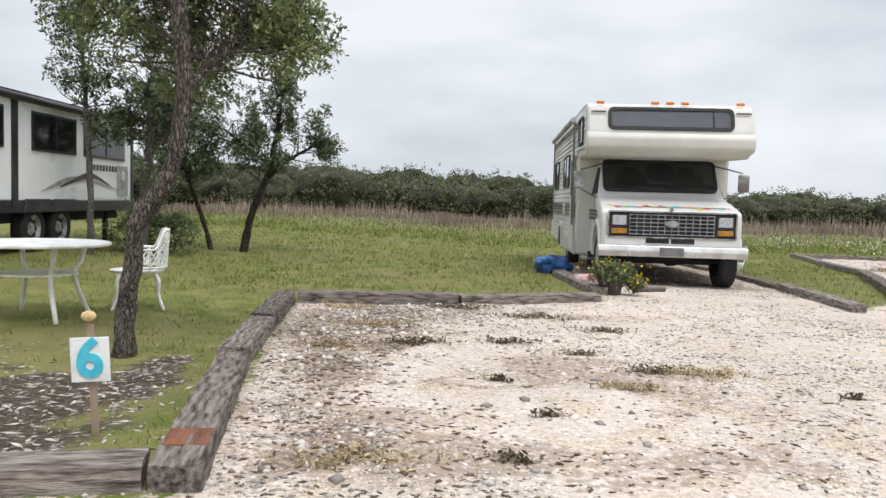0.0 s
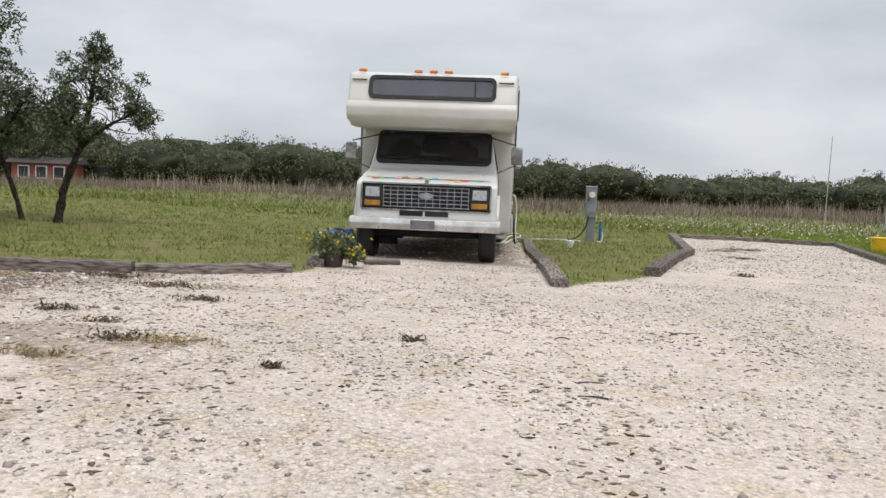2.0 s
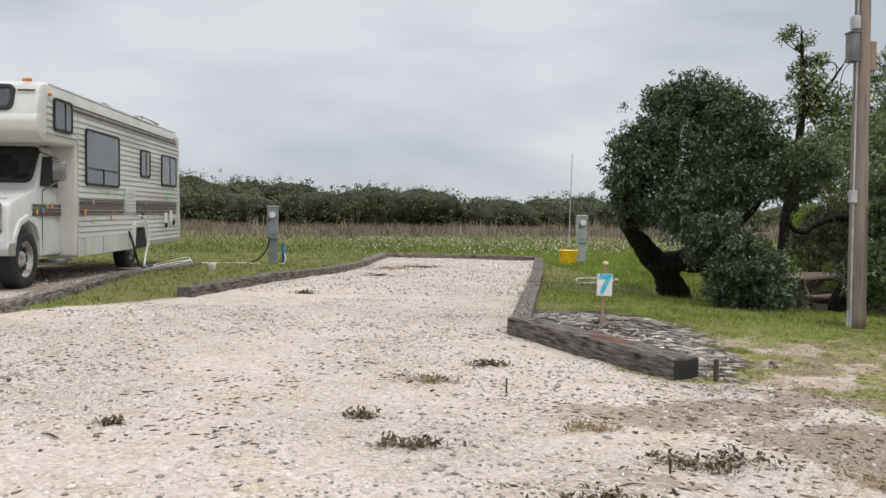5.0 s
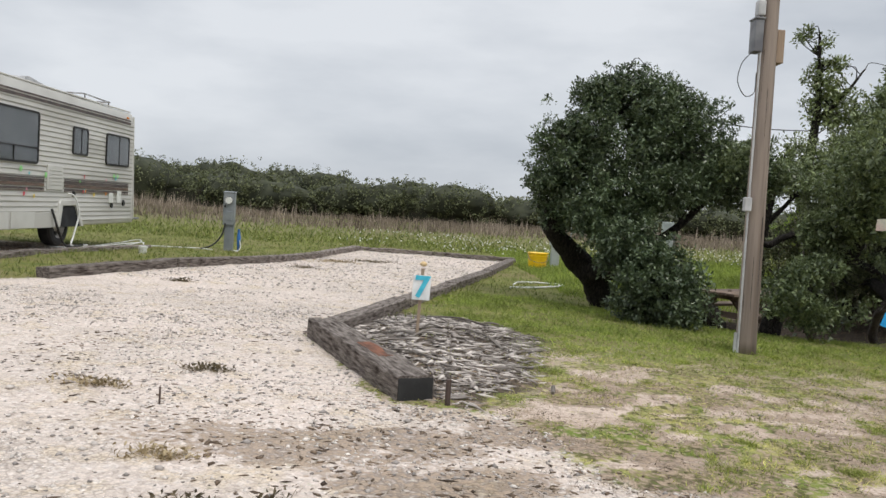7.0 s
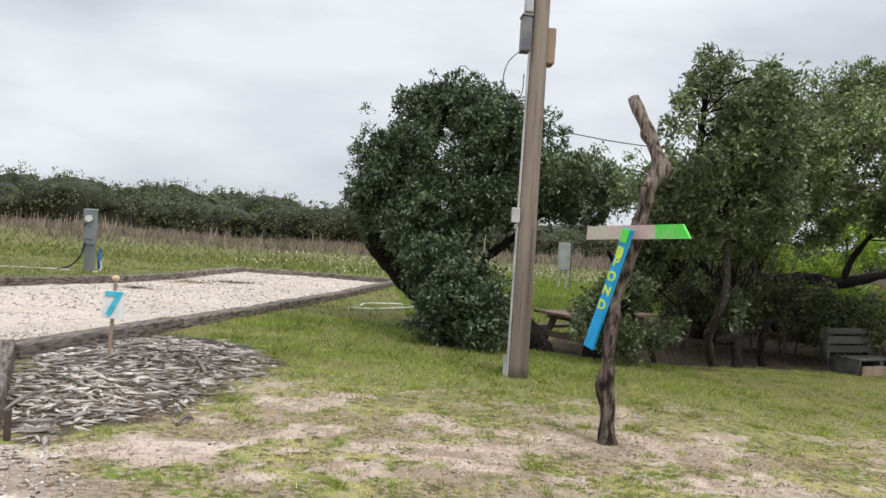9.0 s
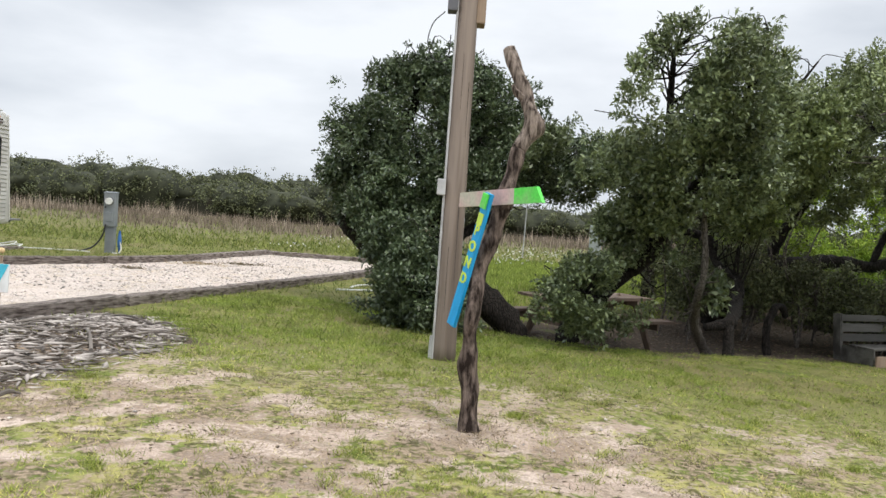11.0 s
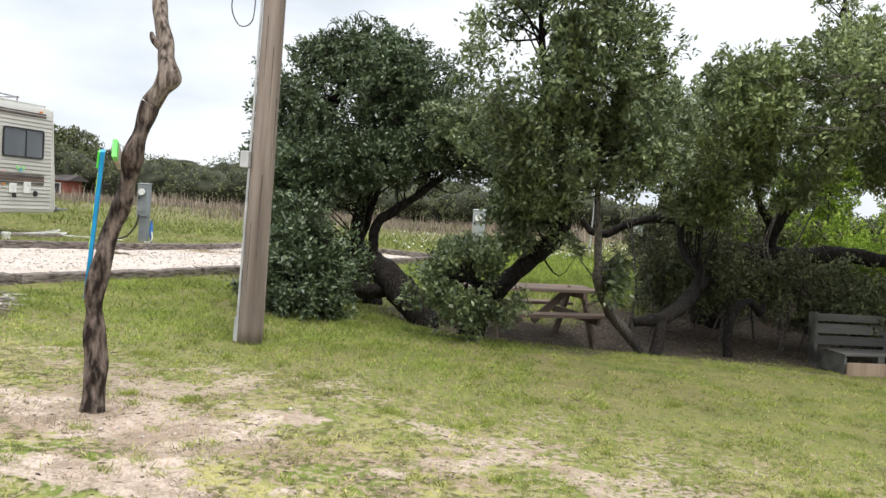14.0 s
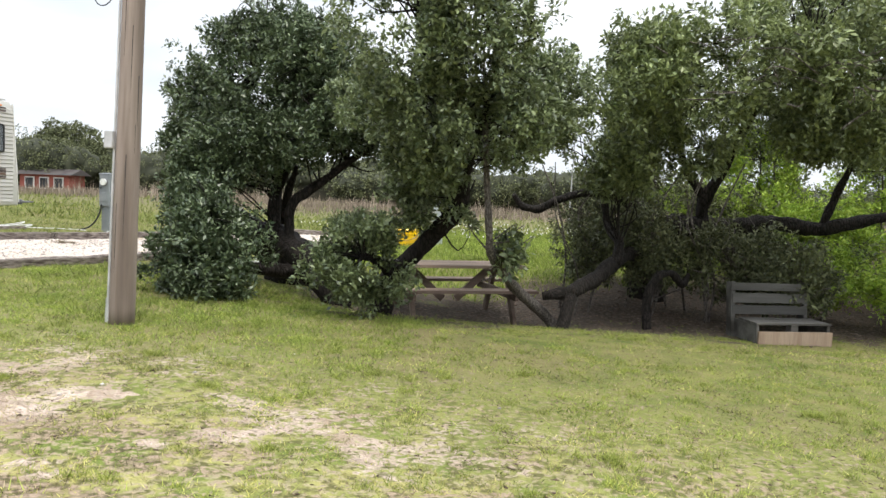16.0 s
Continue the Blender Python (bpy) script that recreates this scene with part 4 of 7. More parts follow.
    for v in cab.verts:
        if v.co.z > 1.12:
            v.co.x *= 1 - 0.13 * (v.co.z - 1.12) / 0.8
    cb = part("cab", cab, CAB_WHITE, rv, "white painted van cab and bonnet", True)
    cb.modifiers.new("edge", "EDGE_SPLIT").split_angle = radians(35)
    for s in (-1, 1):
        part("hub_arch", prism([(0.17, 0.56), (0.2, 0.67), (0.32, 0.83), (0.55, 0.91), (0.78, 0.83), (0.9, 0.64), (0.92, 0.42), (0.99, 0.42), (0.96, 0.68), (0.82, 0.9), (0.55, 0.99), (0.28, 0.9), (0.13, 0.7), (0.11, 0.56)], s * 0.97, s * 1.035, bev=0.012), CAB_WHITE, rv)
        dw = prism([(1.08, 1.38), (1.34, 1.79), (1.66, 1.81), (1.66, 1.36)], s * 0.905, s * 0.925)
        for v in dw.verts:
            v.co.x -= s * 0.2 * (v.co.z - 1.36)
        for v in dw.verts:
            v.co.x += s * 0.062
        part("door_window", dw, DARK, rv, "dark cab door window")
        part("door_seam", box((0.006, 0.012, 0.9), (s * 1.0, 1.06, 0.85), 0.001), DARK, rv)
        for z, h, mt in ((1.1, 0.045, STRIPE_DARK), (1.045, 0.04, STRIPE_TAN), (0.985, 0.05, STRIPE_DARK)):
            part("cab_stripe", box((0.006, 0.95, h), (s * 1.003, 1.22, z), 0.001), mt, rv)
        mir = part("mirror", box((0.17, 0.07, 0.27), (s * 1.26, 0.98, 1.58), 0.03), CHROME, rv, "chrome backed door mirror on tube arms")
        part("mirror_glass", box((0.006, 0.085, 0.26), (s * 1.26, 1.018, 1.58), 0.002, turn(0, 0, 90)), CHROME, mir)
        part("mirror_arm", rod(0.012, (s * 0.93, 1.2, 1.3), (s * 1.24, 0.99, 1.44), 8), CHROME, mir)
        part("mirror_arm", rod(0.012, (s * 0.86, 1.3, 1.86), (s * 1.24, 0.99, 1.74), 8), CHROME, mir)
        part("step", box((0.26, 0.5, 0.05), (s * 1.02, 1.45, 0.33), 0.012), CHROME, rv, "metal cab step")
    # windscreen
    slope = math.degrees(math.atan2(0.56, 0.38))
    wm = Matrix.Translation((0, 1.165, 1.66)) @ Matrix.Rotation(radians(-(90 - slope)), 4, "X")
    ws = part("windscreen", ring_plate(1.76, 0.6, 0.04, 0.04, 0.09, m=wm), BLACK, rv, "dark raked windscreen with black seal")
    # added plate; its grey stands in for sky reflected in the screen
    part("screen_gloss_plate", plate(1.7, 0.54, 0.003, 0.07, m=wm), SCREEN_GLOSS, ws, "grey plate painting the sky's gloss behind the windscreen")
    for xx in (-0.45, 0.43):
        part("seat_back", plate(0.5, 0.3, 0.006, 0.1, m=wm @ Matrix.Translation((xx, -0.005, -0.1))), SEAT_DARK, ws, "dark seat back")
        part("headrest", plate(0.24, 0.12, 0.006, 0.05, m=wm @ Matrix.Translation((xx, -0.008, 0.1))), SEAT_DARK, ws)
    # flat dark plate, painted as the unlit depth between the seats
    part("doorway", plate(0.44, 0.34, 0.005, 0.14, m=wm @ Matrix.Translation((0.02, -0.004, 0.06))), SEAT_DARK, ws, "dark plate painting the unlit way through to the coach")
    part("dashboard", plate(1.66, 0.1, 0.012, 0.04, m=wm @ Matrix.Translation((0, -0.004, -0.21))), SEAT_DARK, ws, "dark dashboard")
    ring = [(0.46 + 0.19 * math.cos(a), -0.018, -0.13 + 0.1 * math.sin(a), 0.01) for a in np.linspace(0, 2 * math.pi, 25)]
    part("steering_wheel", tube(ring, 6, smooth_path=False), BLACK, ws).matrix_local = wm
    pane = part("pane", plate(1.7, 0.54, 0.004, 0.07, m=wm @ Matrix.Translation((0, -0.03, 0))), PANE, ws)
    pane.visible_shadow = False
    for xx in (-0.42, 0.3):
        part("wiper", box((0.5, 0.01, 0.014), (xx, -0.042, -0.24), 0.003, turn(0, 4)), BLACK, ws).matrix_local = wm
    bev_top = part("cab_roof_edge", box((1.7, 0.1, 0.05), (0, 1.35, 1.945), 0.02), CAB_WHITE, rv)
    # front
    gr = part("grille", ring_plate(1.84, 0.39, 0.034, 0.022, 0.03, m=Matrix.Translation((0, 0.045, 0.93))), CHROME, rv, "wide chrome edged grille")
    part("grille_back", box((1.8, 0.016, 0.35), (0, 0.046, 0.93), 0.001), DARK, gr)
    for k in range(6):
        part("grille_bar", box((1.22, 0.016, 0.011), (0, 0.03, 0.79 + 0.056 * k), 0.002), GRILLE, gr)
    for k in range(13):
        part("grille_bar", box((0.008, 0.012, 0.3), (-0.6 + 0.1 * k, 0.034, 0.93), 0.002), GRILLE, gr)
    em = part("emblem", rod(0.1, (0, 0.03, 0.95), (0, 0.008, 0.95), 20), GRILLE, gr, "oval emblem")
    em.data.transform(Matrix.Translation((0, 0, 0.95)) @ Matrix.Diagonal((1, 1, 0.45, 1)) @ Matrix.Translation((0, 0, -0.95)))
    for s in (-1, 1):
        hl = part("headlight", box((0.26, 0.03, 0.3), (s * 0.755, 0.032, 0.925), 0.008), BLACK, gr, "square headlamp over amber indicator")
        part("lamp_glass", box((0.2, 0.02, 0.14), (s * 0.755, 0.014, 0.985), 0.02), LAMP, hl)
        part("indicator", box((0.22, 0.02, 0.075), (s * 0.755, 0.014, 0.83), 0.01), DEEP_AMBER, hl, "amber indicator lens")
    bp = part("bumper", prism([(-0.1, 0.47), (-0.12, 0.55), (-0.09, 0.63), (0.04, 0.64), (0.1, 0.62), (0.1, 0.46)], -1.06, 1.06, bev=0.014), BUMPER_METAL, rv, "worn aluminium front bumper")
    part("number_plate", box((0.34, 0.012, 0.12), (-0.02, -0.125, 0.55), 0.004), GREY_METAL, bp)
    part("valance", box((1.9, 0.05, 0.13), (0, 0.05, 0.69), 0.01), CAB_WHITE, rv)
    for sx in (-0.2, 0.16):
        part("valance_slot", box((0.33, 0.012, 0.075), (sx, 0.02, 0.7), 0.004), DARK, rv)
    part("hood_stripe", box((1.62, 0.045, 0.003), (0, 0.27, 1.188), 0.001, turn(14.7)), STRIPE_TAN, rv, "faded brown hood stripe")
    part("hood_emblem", rod(0.03, (0, 0.1, 1.15), (0, 0.085, 1.15), 12), GRILLE, rv)
    for k in range(17):
        hx = -0.86 + 0.107 * k
        hy = rnd.uniform(0.2, 0.34)
        f = part("flower_decal", flower(rnd.uniform(0.03, 0.06)), DECALS[k % 6], rv)
        hz = 1.15 + (hy - 0.14) * 0.264
        f.matrix_local = Matrix.Translation((hx, hy, hz + 0.006)) @ Matrix.Rotation(radians(14.7), 4, "X")
    for k in range(7):
        f = part("flower_decal", flower(rnd.uniform(0.03, 0.05)), rnd.choice(DECALS), rv)
        f.matrix_local = Matrix.Translation((1.007 + 0.0004 * k, rnd.uniform(0.85, 1.42), rnd.uniform(0.98, 1.12))) @ Matrix.Rotation(radians(90), 4, "Y")
    for s in (-1, 1):
        wheel(rv, (s * 0.88, 0.55, 0.395), 0.395, 0.24, s)
        wheel(rv, (s * 0.98, 4.72, 0.375), 0.375, 0.23, s)
    ch = part("chassis", box((1.3, 6.6, 0.22), (0, 3.9, 0.52), 0.02), DARK, rv, "dark underbody frame")
    # added dark block that fills in the shade beneath the cab
    part("underbody_shade_block", box((0.9, 0.9, 0.2), (0, 1.6, 0.44), 0.04), DARK, ch)
    part("mud_flap", box((0.5, 0.03, 0.3), (-0.8, 1.35, 0.3), 0.01), BLACK, ch)
    part("axle", rod(0.06, (-0.9, 4.72, 0.375), (0.9, 4.72, 0.375), 10), DARK, ch)
    part("axle", rod(0.06, (-0.8, 0.55, 0.395), (0.8, 0.55, 0.395), 10), DARK, ch)
    part("floor_pan", box((2.3, 5.6, 0.06), (0, 4.7, 0.44), 0.01), DARK, ch)
    part("rear_bumper", box((2.2, 0.12, 0.12), (0, 8.02, 0.46), 0.02), GREY_METAL, rv)
    part("rear_step", box((0.5, 0.4, 0.04), (0.9, 8.16, 0.46), 0.01), GREY_METAL, rv)
    lad = part("ladder", rod(0.014, (0.55, 7.94, 0.9), (0.55, 7.77, 2.75), 8), CHROME, rv, "rear metal ladder")
    part("ladder_rail", rod(0.014, (0.9, 7.94, 0.9), (0.9, 7.77, 2.75), 8), CHROME, lad)
    for k in range(6):
        t = k / 6
        part("rung", rod(0.011, (0.55, 7.93 - 0.14 * t, 1.05 + 1.6 * t), (0.9, 7.93 - 0.14 * t, 1.05 + 1.6 * t), 6), CHROME, lad)
    part("tail_lamp", box((0.12, 0.03, 0.3), (1.08, 7.85, 1.0), 0.02), DECALS[1], rv)
    part("rear_window", box((1.0, 0.02, 0.5), (-0.1, 7.78, 1.85), 0.03, turn(6)), BLACK, rv)
    return rv


motorhome = build_motorhome()


# ---- the trailer behind the trees ----
def build_trailer():
    tr = thing("travel_trailer", "white and black travel trailer with dark windows and grey swoosh", "trailer", Matrix.Translation((-6.5, 6.5, gz(-7.5, 12))))
    H = 2.42
    part("body", box((2.4, 10.2, 1.62), (-1.2, 5.1, 1.6), 0.05), TRAILER_WHITE, tr, "glossy white side wall")
    part("roof_cap", box((2.44, 10.24, 0.1), (-1.2, 5.1, H), 0.03), TRAILER_BLACK, tr, "black roof edge")
    part("skirt_band", box((2.42, 10.2, 0.2), (-1.2, 5.1, 0.72), 0.02), TRAILER_BLACK, tr, "black lower band")
    part("rear_cap", box((2.43, 0.16, 1.8), (-1.2, 10.1, 1.55), 0.04), TRAILER_BLACK, tr)
    part("pillar", box((0.03, 0.16, 1.75), (0.012, 5.6, 1.58), 0.006), TRAILER_BLACK, tr)
    for y0, y1 in ((3.4, 5.3), (6.1, 7.6), (7.9, 9.7)):
        win = part("window", box((0.02, y1 - y0, 0.62), (0.012, (y0 + y1) / 2, 1.9), 0.01), TRAILER_BLACK, tr, "dark tinted window")
        part("pane", box((0.008, y1 - y0 - 0.08, 0.54), (0.024, (y0 + y1) / 2, 1.9), 0.003), GLASS, win)
        part("mullion", box((0.012, 0.03, 0.56), (0.03, (y0 + y1) / 2, 1.9), 0.003), BLACK, win)
    for k in range(10):
        part("lettering", box((0.006, 0.09, 0.11), (0.006, 8.2 + k * 0.135, 1.42), 0.002), STRIPE_DARK, tr)
    for k, (z, y0, y1) in enumerate(((1.18, 6.4, 9.4), (1.26, 7.0, 9.0))):
        sw = spline([(0.008, y0, z - 0.22, 0.012), (0.008, y0 + 0.9, z - 0.02, 0.05), (0.008, (y0 + y1) / 2 + 0.3, z, 0.04), (0.008, y1, z - 0.16, 0.008)], 6)
        bm = bmesh.new()
        a = [bm.verts.new((0.012 + 0.003 * k, p[1], p[2] + p[3])) for p in sw]
        b = [bm.verts.new((0.012 + 0.003 * k, p[1], p[2] - p[3])) for p in sw]
        for i in range(len(sw) - 1):
            bm.faces.new((a[i], a[i + 1], b[i + 1], b[i]))
        part("swoosh", bm, STRIPE_DARK if k else GREY_VINYL, tr)
    part("speaker_panel", box((0.03, 0.5, 0.6), (0.008, 9.6, 1.2), 0.01), GREY_VINYL, tr, "grey service panel")
    part("speaker", rod(0.1, (0.015, 9.6, 1.3), (0.035, 9.6, 1.3), 14), WHITE_PLASTIC, tr)
    for y in (6.3, 7.2):
        part("fender", prism([(y - 0.46, 0.62), (y - 0.38, 0.84), (y + 0.38, 0.84), (y + 0.46, 0.62)], -0.3, 0.04, bev=0.02), TRAILER_BLACK, tr)
        for xx, s in ((-0.16, 1), (-2.24, -1)):
            wheel(tr, (xx, y, 0.36), 0.36, 0.22, s)
    part("frame", box((1.9, 9.8, 0.2), (-1.2, 5.1, 0.55), 0.02), DARK, tr)
    for y in (1.2, 9.4):
        part("jack", box((0.08, 0.08, 0.56), (-0.25, y, 0.28), 0.01), DARK, tr)
    part("awning", rod(0.06, (0.08, 0.6, 2.36), (0.08, 9.9, 2.36), 12), TRAILER_BLACK, tr)
    return tr


build_trailer()


# ---- ties round the pads ----
def tie(x1, y1, x2, y2, h=0.11, w=0.21, label="weathered grey railroad tie edging the gravel", seed=0, name="railroad_tie"):
    """A squared old timber lying half sunk from one end to the other."""
    L = math.hypot(x2 - x1, y2 - y1)
    n = max(4, int(L / 0.09))
    bm = bmesh.new()
    tall = h + 0.1
    prof = [(-0.5, 0), (-0.5, 0.6), (-0.49, 0.94), (-0.46, 1.0), (-0.2, 1.0), (-0.06, 1.0), (0.04, 0.97), (0.1, 1.0), (0.3, 1.0), (0.46, 1.0), (0.49, 0.94), (0.5, 0.6), (0.5, 0)]
    rows = []
    for i in range(n + 1):
        x = -L / 2 + L * i / n
        row = []
        for k, (py, pz) in enumerate(prof):
            q = Vector((x * 3.1 + seed * 7.3, py * 5, pz * 4))
            d = noise.noise(q) * 0.007 + noise.noise(q * 4.1) * 0.006
            sink = 0.02 * max(0, noise.noise(Vector((x * 2.2, seed * 3.1, 4)))) if pz > 0.8 else 0
            end = noise.noise(q * 3) * 0.012 if i in (0, n) else 0
            row.append(bm.verts.new((x + end, py * w + d, pz * tall - 0.1 + d * 0.7 - sink)))
        rows.append(row)
    for a, b in zip(rows, rows[1:]):
        for k in range(len(prof)):
            bm.faces.new((a[k], a[(k + 1) % len(prof)], b[(k + 1) % len(prof)], b[k]))
    bm.faces.new(rows[0])
    bm.faces.new(rows[-1][::-1])
    bmesh.ops.recalc_face_normals(bm, faces=bm.faces)
    ob = new(name, mesh_of(bm, TIE_WOOD))
    za, zb = gz(x1, y1), gz(x2, y2)
    ob.matrix_world = Matrix.Translation(((x1 + x2) / 2, (y1 + y2) / 2, (za + zb) / 2)) @ Matrix.Rotation(math.atan2(y2 - y1, x2 - x1), 4, "Z") @ Matrix.Rotation(-math.atan2(zb - za, L), 4, "Y")
    return tagged(ob, label, "railroad tie", "ties round the pads")


TIES = [(-1.0, 3.06, -1.37, 5.3, 0.115), (-1.39, 5.34, -1.55, 6.9, 0.13), (-1.56, 6.95, -1.72, 8.75, 0.15), (-3.9, 2.48, -1.14, 3.14, 0.115),
        (-1.6, 8.85, 0.15, 9.12, 0.13), (0.19, 9.14, 1.82, 9.55, 0.1), (1.98, 10.2, 1.82, 12.5, 0.1), (1.83, 12.6, 1.96, 15.0, 0.09), (1.97, 15.1, 2.15, 17.5, 0.08),
        (4.9, 9.52, 5.0, 11.9, 0.11), (5.0, 12.0, 5.02, 14.3, 0.08), (5.03, 14.4, 5.25, 17.0, 0.07), (5.25, 17.1, 5.4, 19.0, 0.06),
        (6.42, 11.4, 7.32, 13.7, 0.13), (7.34, 13.8, 8.3, 16.1, 0.13), (8.32, 16.25, 8.95, 18.9, 0.12), (8.97, 19.0, 9.72, 22.6, 0.12),
        (9.75, 22.75, 11.7, 22.1, 0.1), (11.75, 22.08, 13.7, 21.4, 0.1), (13.6, 21.1, 12.5, 17.0, 0.1), (12.48, 16.9, 11.55, 13.7, 0.1), (11.53, 13.6, 10.77, 11.0, 0.1),
        (10.75, 10.9, 10.06, 8.5, 0.12)]
for k, row in enumerate(TIES):
    tie(*row, seed=k)
front_tie = tie(10.02, 8.4, 10.78, 6.36, 0.16, 0.25, "dark split railroad tie with a rotten red hollow", 40)
part("tie_end_cap", box((0.012, 0.235, 0.2), (1.085, 0, 0.045), 0.004), BLACK, front_tie, "black tie end")
rot = box((0.5, 0.12, 0.012), (0.25, 0.02, 0.155), 0.005)
part("rotten_patch", rot, TIE_ROT, front_tie, "rotten red-brown wood")
tie_a = bpy.data.objects["railroad_tie"]
part("rotten_patch", box((0.24, 0.19, 0.012), (-0.78, 0.0, 0.112), 0.005), TIE_ROT, tie_a, "rotten red-brown wood")


# ---- number signs ----
def number_sign(x, y, text, s, base, top, lean, label):
    """A stake with a painted board and a shell on top."""
    e = thing("number_sign", label, "sign", pose(x, y, gz(x, y) - 0.02, 0, lean, 4), "numbered site signs")
    part("stake", box((0.032 * s / 0.18, 0.02, top + 0.06), (0, 0.012, (top + 0.06) / 2), 0.004), STAKE, e, "bare wooden stake")
    h = top - base
    bd = part("board", box((s, 0.014, h), (0, -0.008, base + h / 2), 0.003), SIGN_WHITE, e, "white painted board")
    written(text, h * 1.2, CYAN, bd, Matrix.Translation((0, -0.018, base + h / 2)) @ Matrix.Rotation(radians(90), 4, "X"))
    for z in (base + h * 0.25, base + h * 0.82):
        part("screw", rod(0.004, (0, -0.014, z), (0, -0.019, z), 6), BLACK, bd)
    part("shell", ball(0.036 * s / 0.18, (0, 0, top + 0.1), (1, 0.8, 0.75)), SHELL, e, "tan rounded shell", True)
    return e


number_sign(-1.61, 3.75, "6", 0.178, 0.285, 0.495, -3, "white board with cyan number 6 on a stake")
number_sign(10.85, 8.38, "7", 0.155, 0.335, 0.55, 2, "white board with cyan number 7 on a stake")


# ---- patio set ----
def patio_table(x, y):
    e = thing("patio_table", "round white cast metal patio table with a lower shelf", "table", Matrix.Translation((x, y, gz(x, y))))
    top = bmesh.new()
    bmesh.ops.create_cone(top, cap_ends=True, segments=40, radius1=0.6, radius2=0.6, depth=0.022, matrix=Matrix.Translation((0, 0, 0.67)))
    part("tabletop", top, PATIO_WHITE, e)
    rim = bmesh.new()
    tube([(0.6 * math.cos(a), 0.6 * math.sin(a), 0.665, 0.016) for a in np.linspace(0, 2 * math.pi, 33)], 6, rim, smooth_path=False)
    part("rim", rim, PATIO_WHITE, e)
    sh = bmesh.new()
    bmesh.ops.create_cone(sh, cap_ends=True, segments=28, radius1=0.34, radius2=0.34, depth=0.016, matrix=Matrix.Translation((0, 0, 0.4)))
    part("shelf", sh, PATIO_WHITE, e)
    for k in range(4):
        a = radians(45 + 90 * k)
        c, s = math.cos(a), math.sin(a)
        part("leg", tube([(0.42 * c, 0.42 * s, 0.66, 0.028), (0.38 * c, 0.38 * s, 0.5, 0.022), (0.32 * c, 0.32 * s, 0.4, 0.022), (0.36 * c, 0.36 * s, 0.22, 0.022), (0.46 * c, 0.46 * s, -0.01, 0.02)], 8), PATIO_WHITE, e, smooth=True)
    return e


def patio_chair(m):
    """Cast metal armchair: round seat, lattice back that sweeps down into the arms, bowed legs."""
    e = thing("patio_chair", "white cast metal garden armchair with a pierced lattice back", "chair", m)
    seat = bmesh.new()
    bmesh.ops.create_cone(seat, cap_ends=True, segments=28, radius1=0.25, radius2=0.265, depth=0.022, matrix=Matrix.Translation((0, 0, 0.38)))
    part("seat", seat, PATIO_WHITE, e)
    A = 1.95

    def high(a):
        return 0.6 + 0.19 * smooth(1.0, 0.55, abs(a)) if abs(a) < 1.0 else 0.6

    def at(a, z):
        f = 0.27 * (1 + 0.22 * (z - 0.38))
        return (f * math.sin(a), f * math.cos(a), z)
    part("top_rail", tube([(*at(a, float(high(a))), 0.014) for a in np.linspace(-A, A, 41)], 6, smooth_path=False), PATIO_WHITE, e, smooth=True)
    part("middle_rail", tube([(*at(a, 0.59), 0.01) for a in np.linspace(-0.8, 0.8, 17)], 6, smooth_path=False), PATIO_WHITE, e, smooth=True)
    part("lower_rail", tube([(*at(a, 0.42), 0.012) for a in np.linspace(-A, A, 33)], 6, smooth_path=False), PATIO_WHITE, e, smooth=True)
    for a in np.linspace(-A, A, 11):
        part("upright", tube([(*at(a, 0.4), 0.012), (*at(a * 1.01, 0.5), 0.01), (*at(a, float(high(a))), 0.012)], 6, steps=3), PATIO_WHITE, e, smooth=True)
    for a in np.linspace(-A, A - 0.39, 10):
        for p, q in ((a, a + 0.39), (a + 0.39, a)):
            part("lattice_bar", tube([(*at(p, 0.42), 0.008), (*at((p + q) / 2, 0.5), 0.008), (*at(q, 0.59), 0.008)], 5, steps=3), PATIO_WHITE, e)
    for a in np.linspace(-0.7, 0.35, 4):
        for p, q in ((a, a + 0.35), (a + 0.35, a)):
            part("lattice_bar", tube([(*at(p, 0.6), 0.008), (*at((p + q) / 2, 0.69), 0.008), (*at(q, 0.77), 0.008)], 5, steps=3), PATIO_WHITE, e)
    for k in range(4):
        a = radians(45 + 90 * k)
        c, d = math.cos(a), math.sin(a)
        part("leg", tube([(0.2 * c, 0.2 * d, 0.38, 0.02), (0.27 * c, 0.27 * d, 0.29, 0.018), (0.27 * c, 0.27 * d, 0.15, 0.015), (0.34 * c, 0.34 * d, 0.0, 0.015)], 7), PATIO_WHITE, e, smooth=True)
    return e


patio_table(-3.62, 7.15)
patio_chair(pose(-3.05, 8.0, gz(-3.05, 8.0), 0, 0, -68))


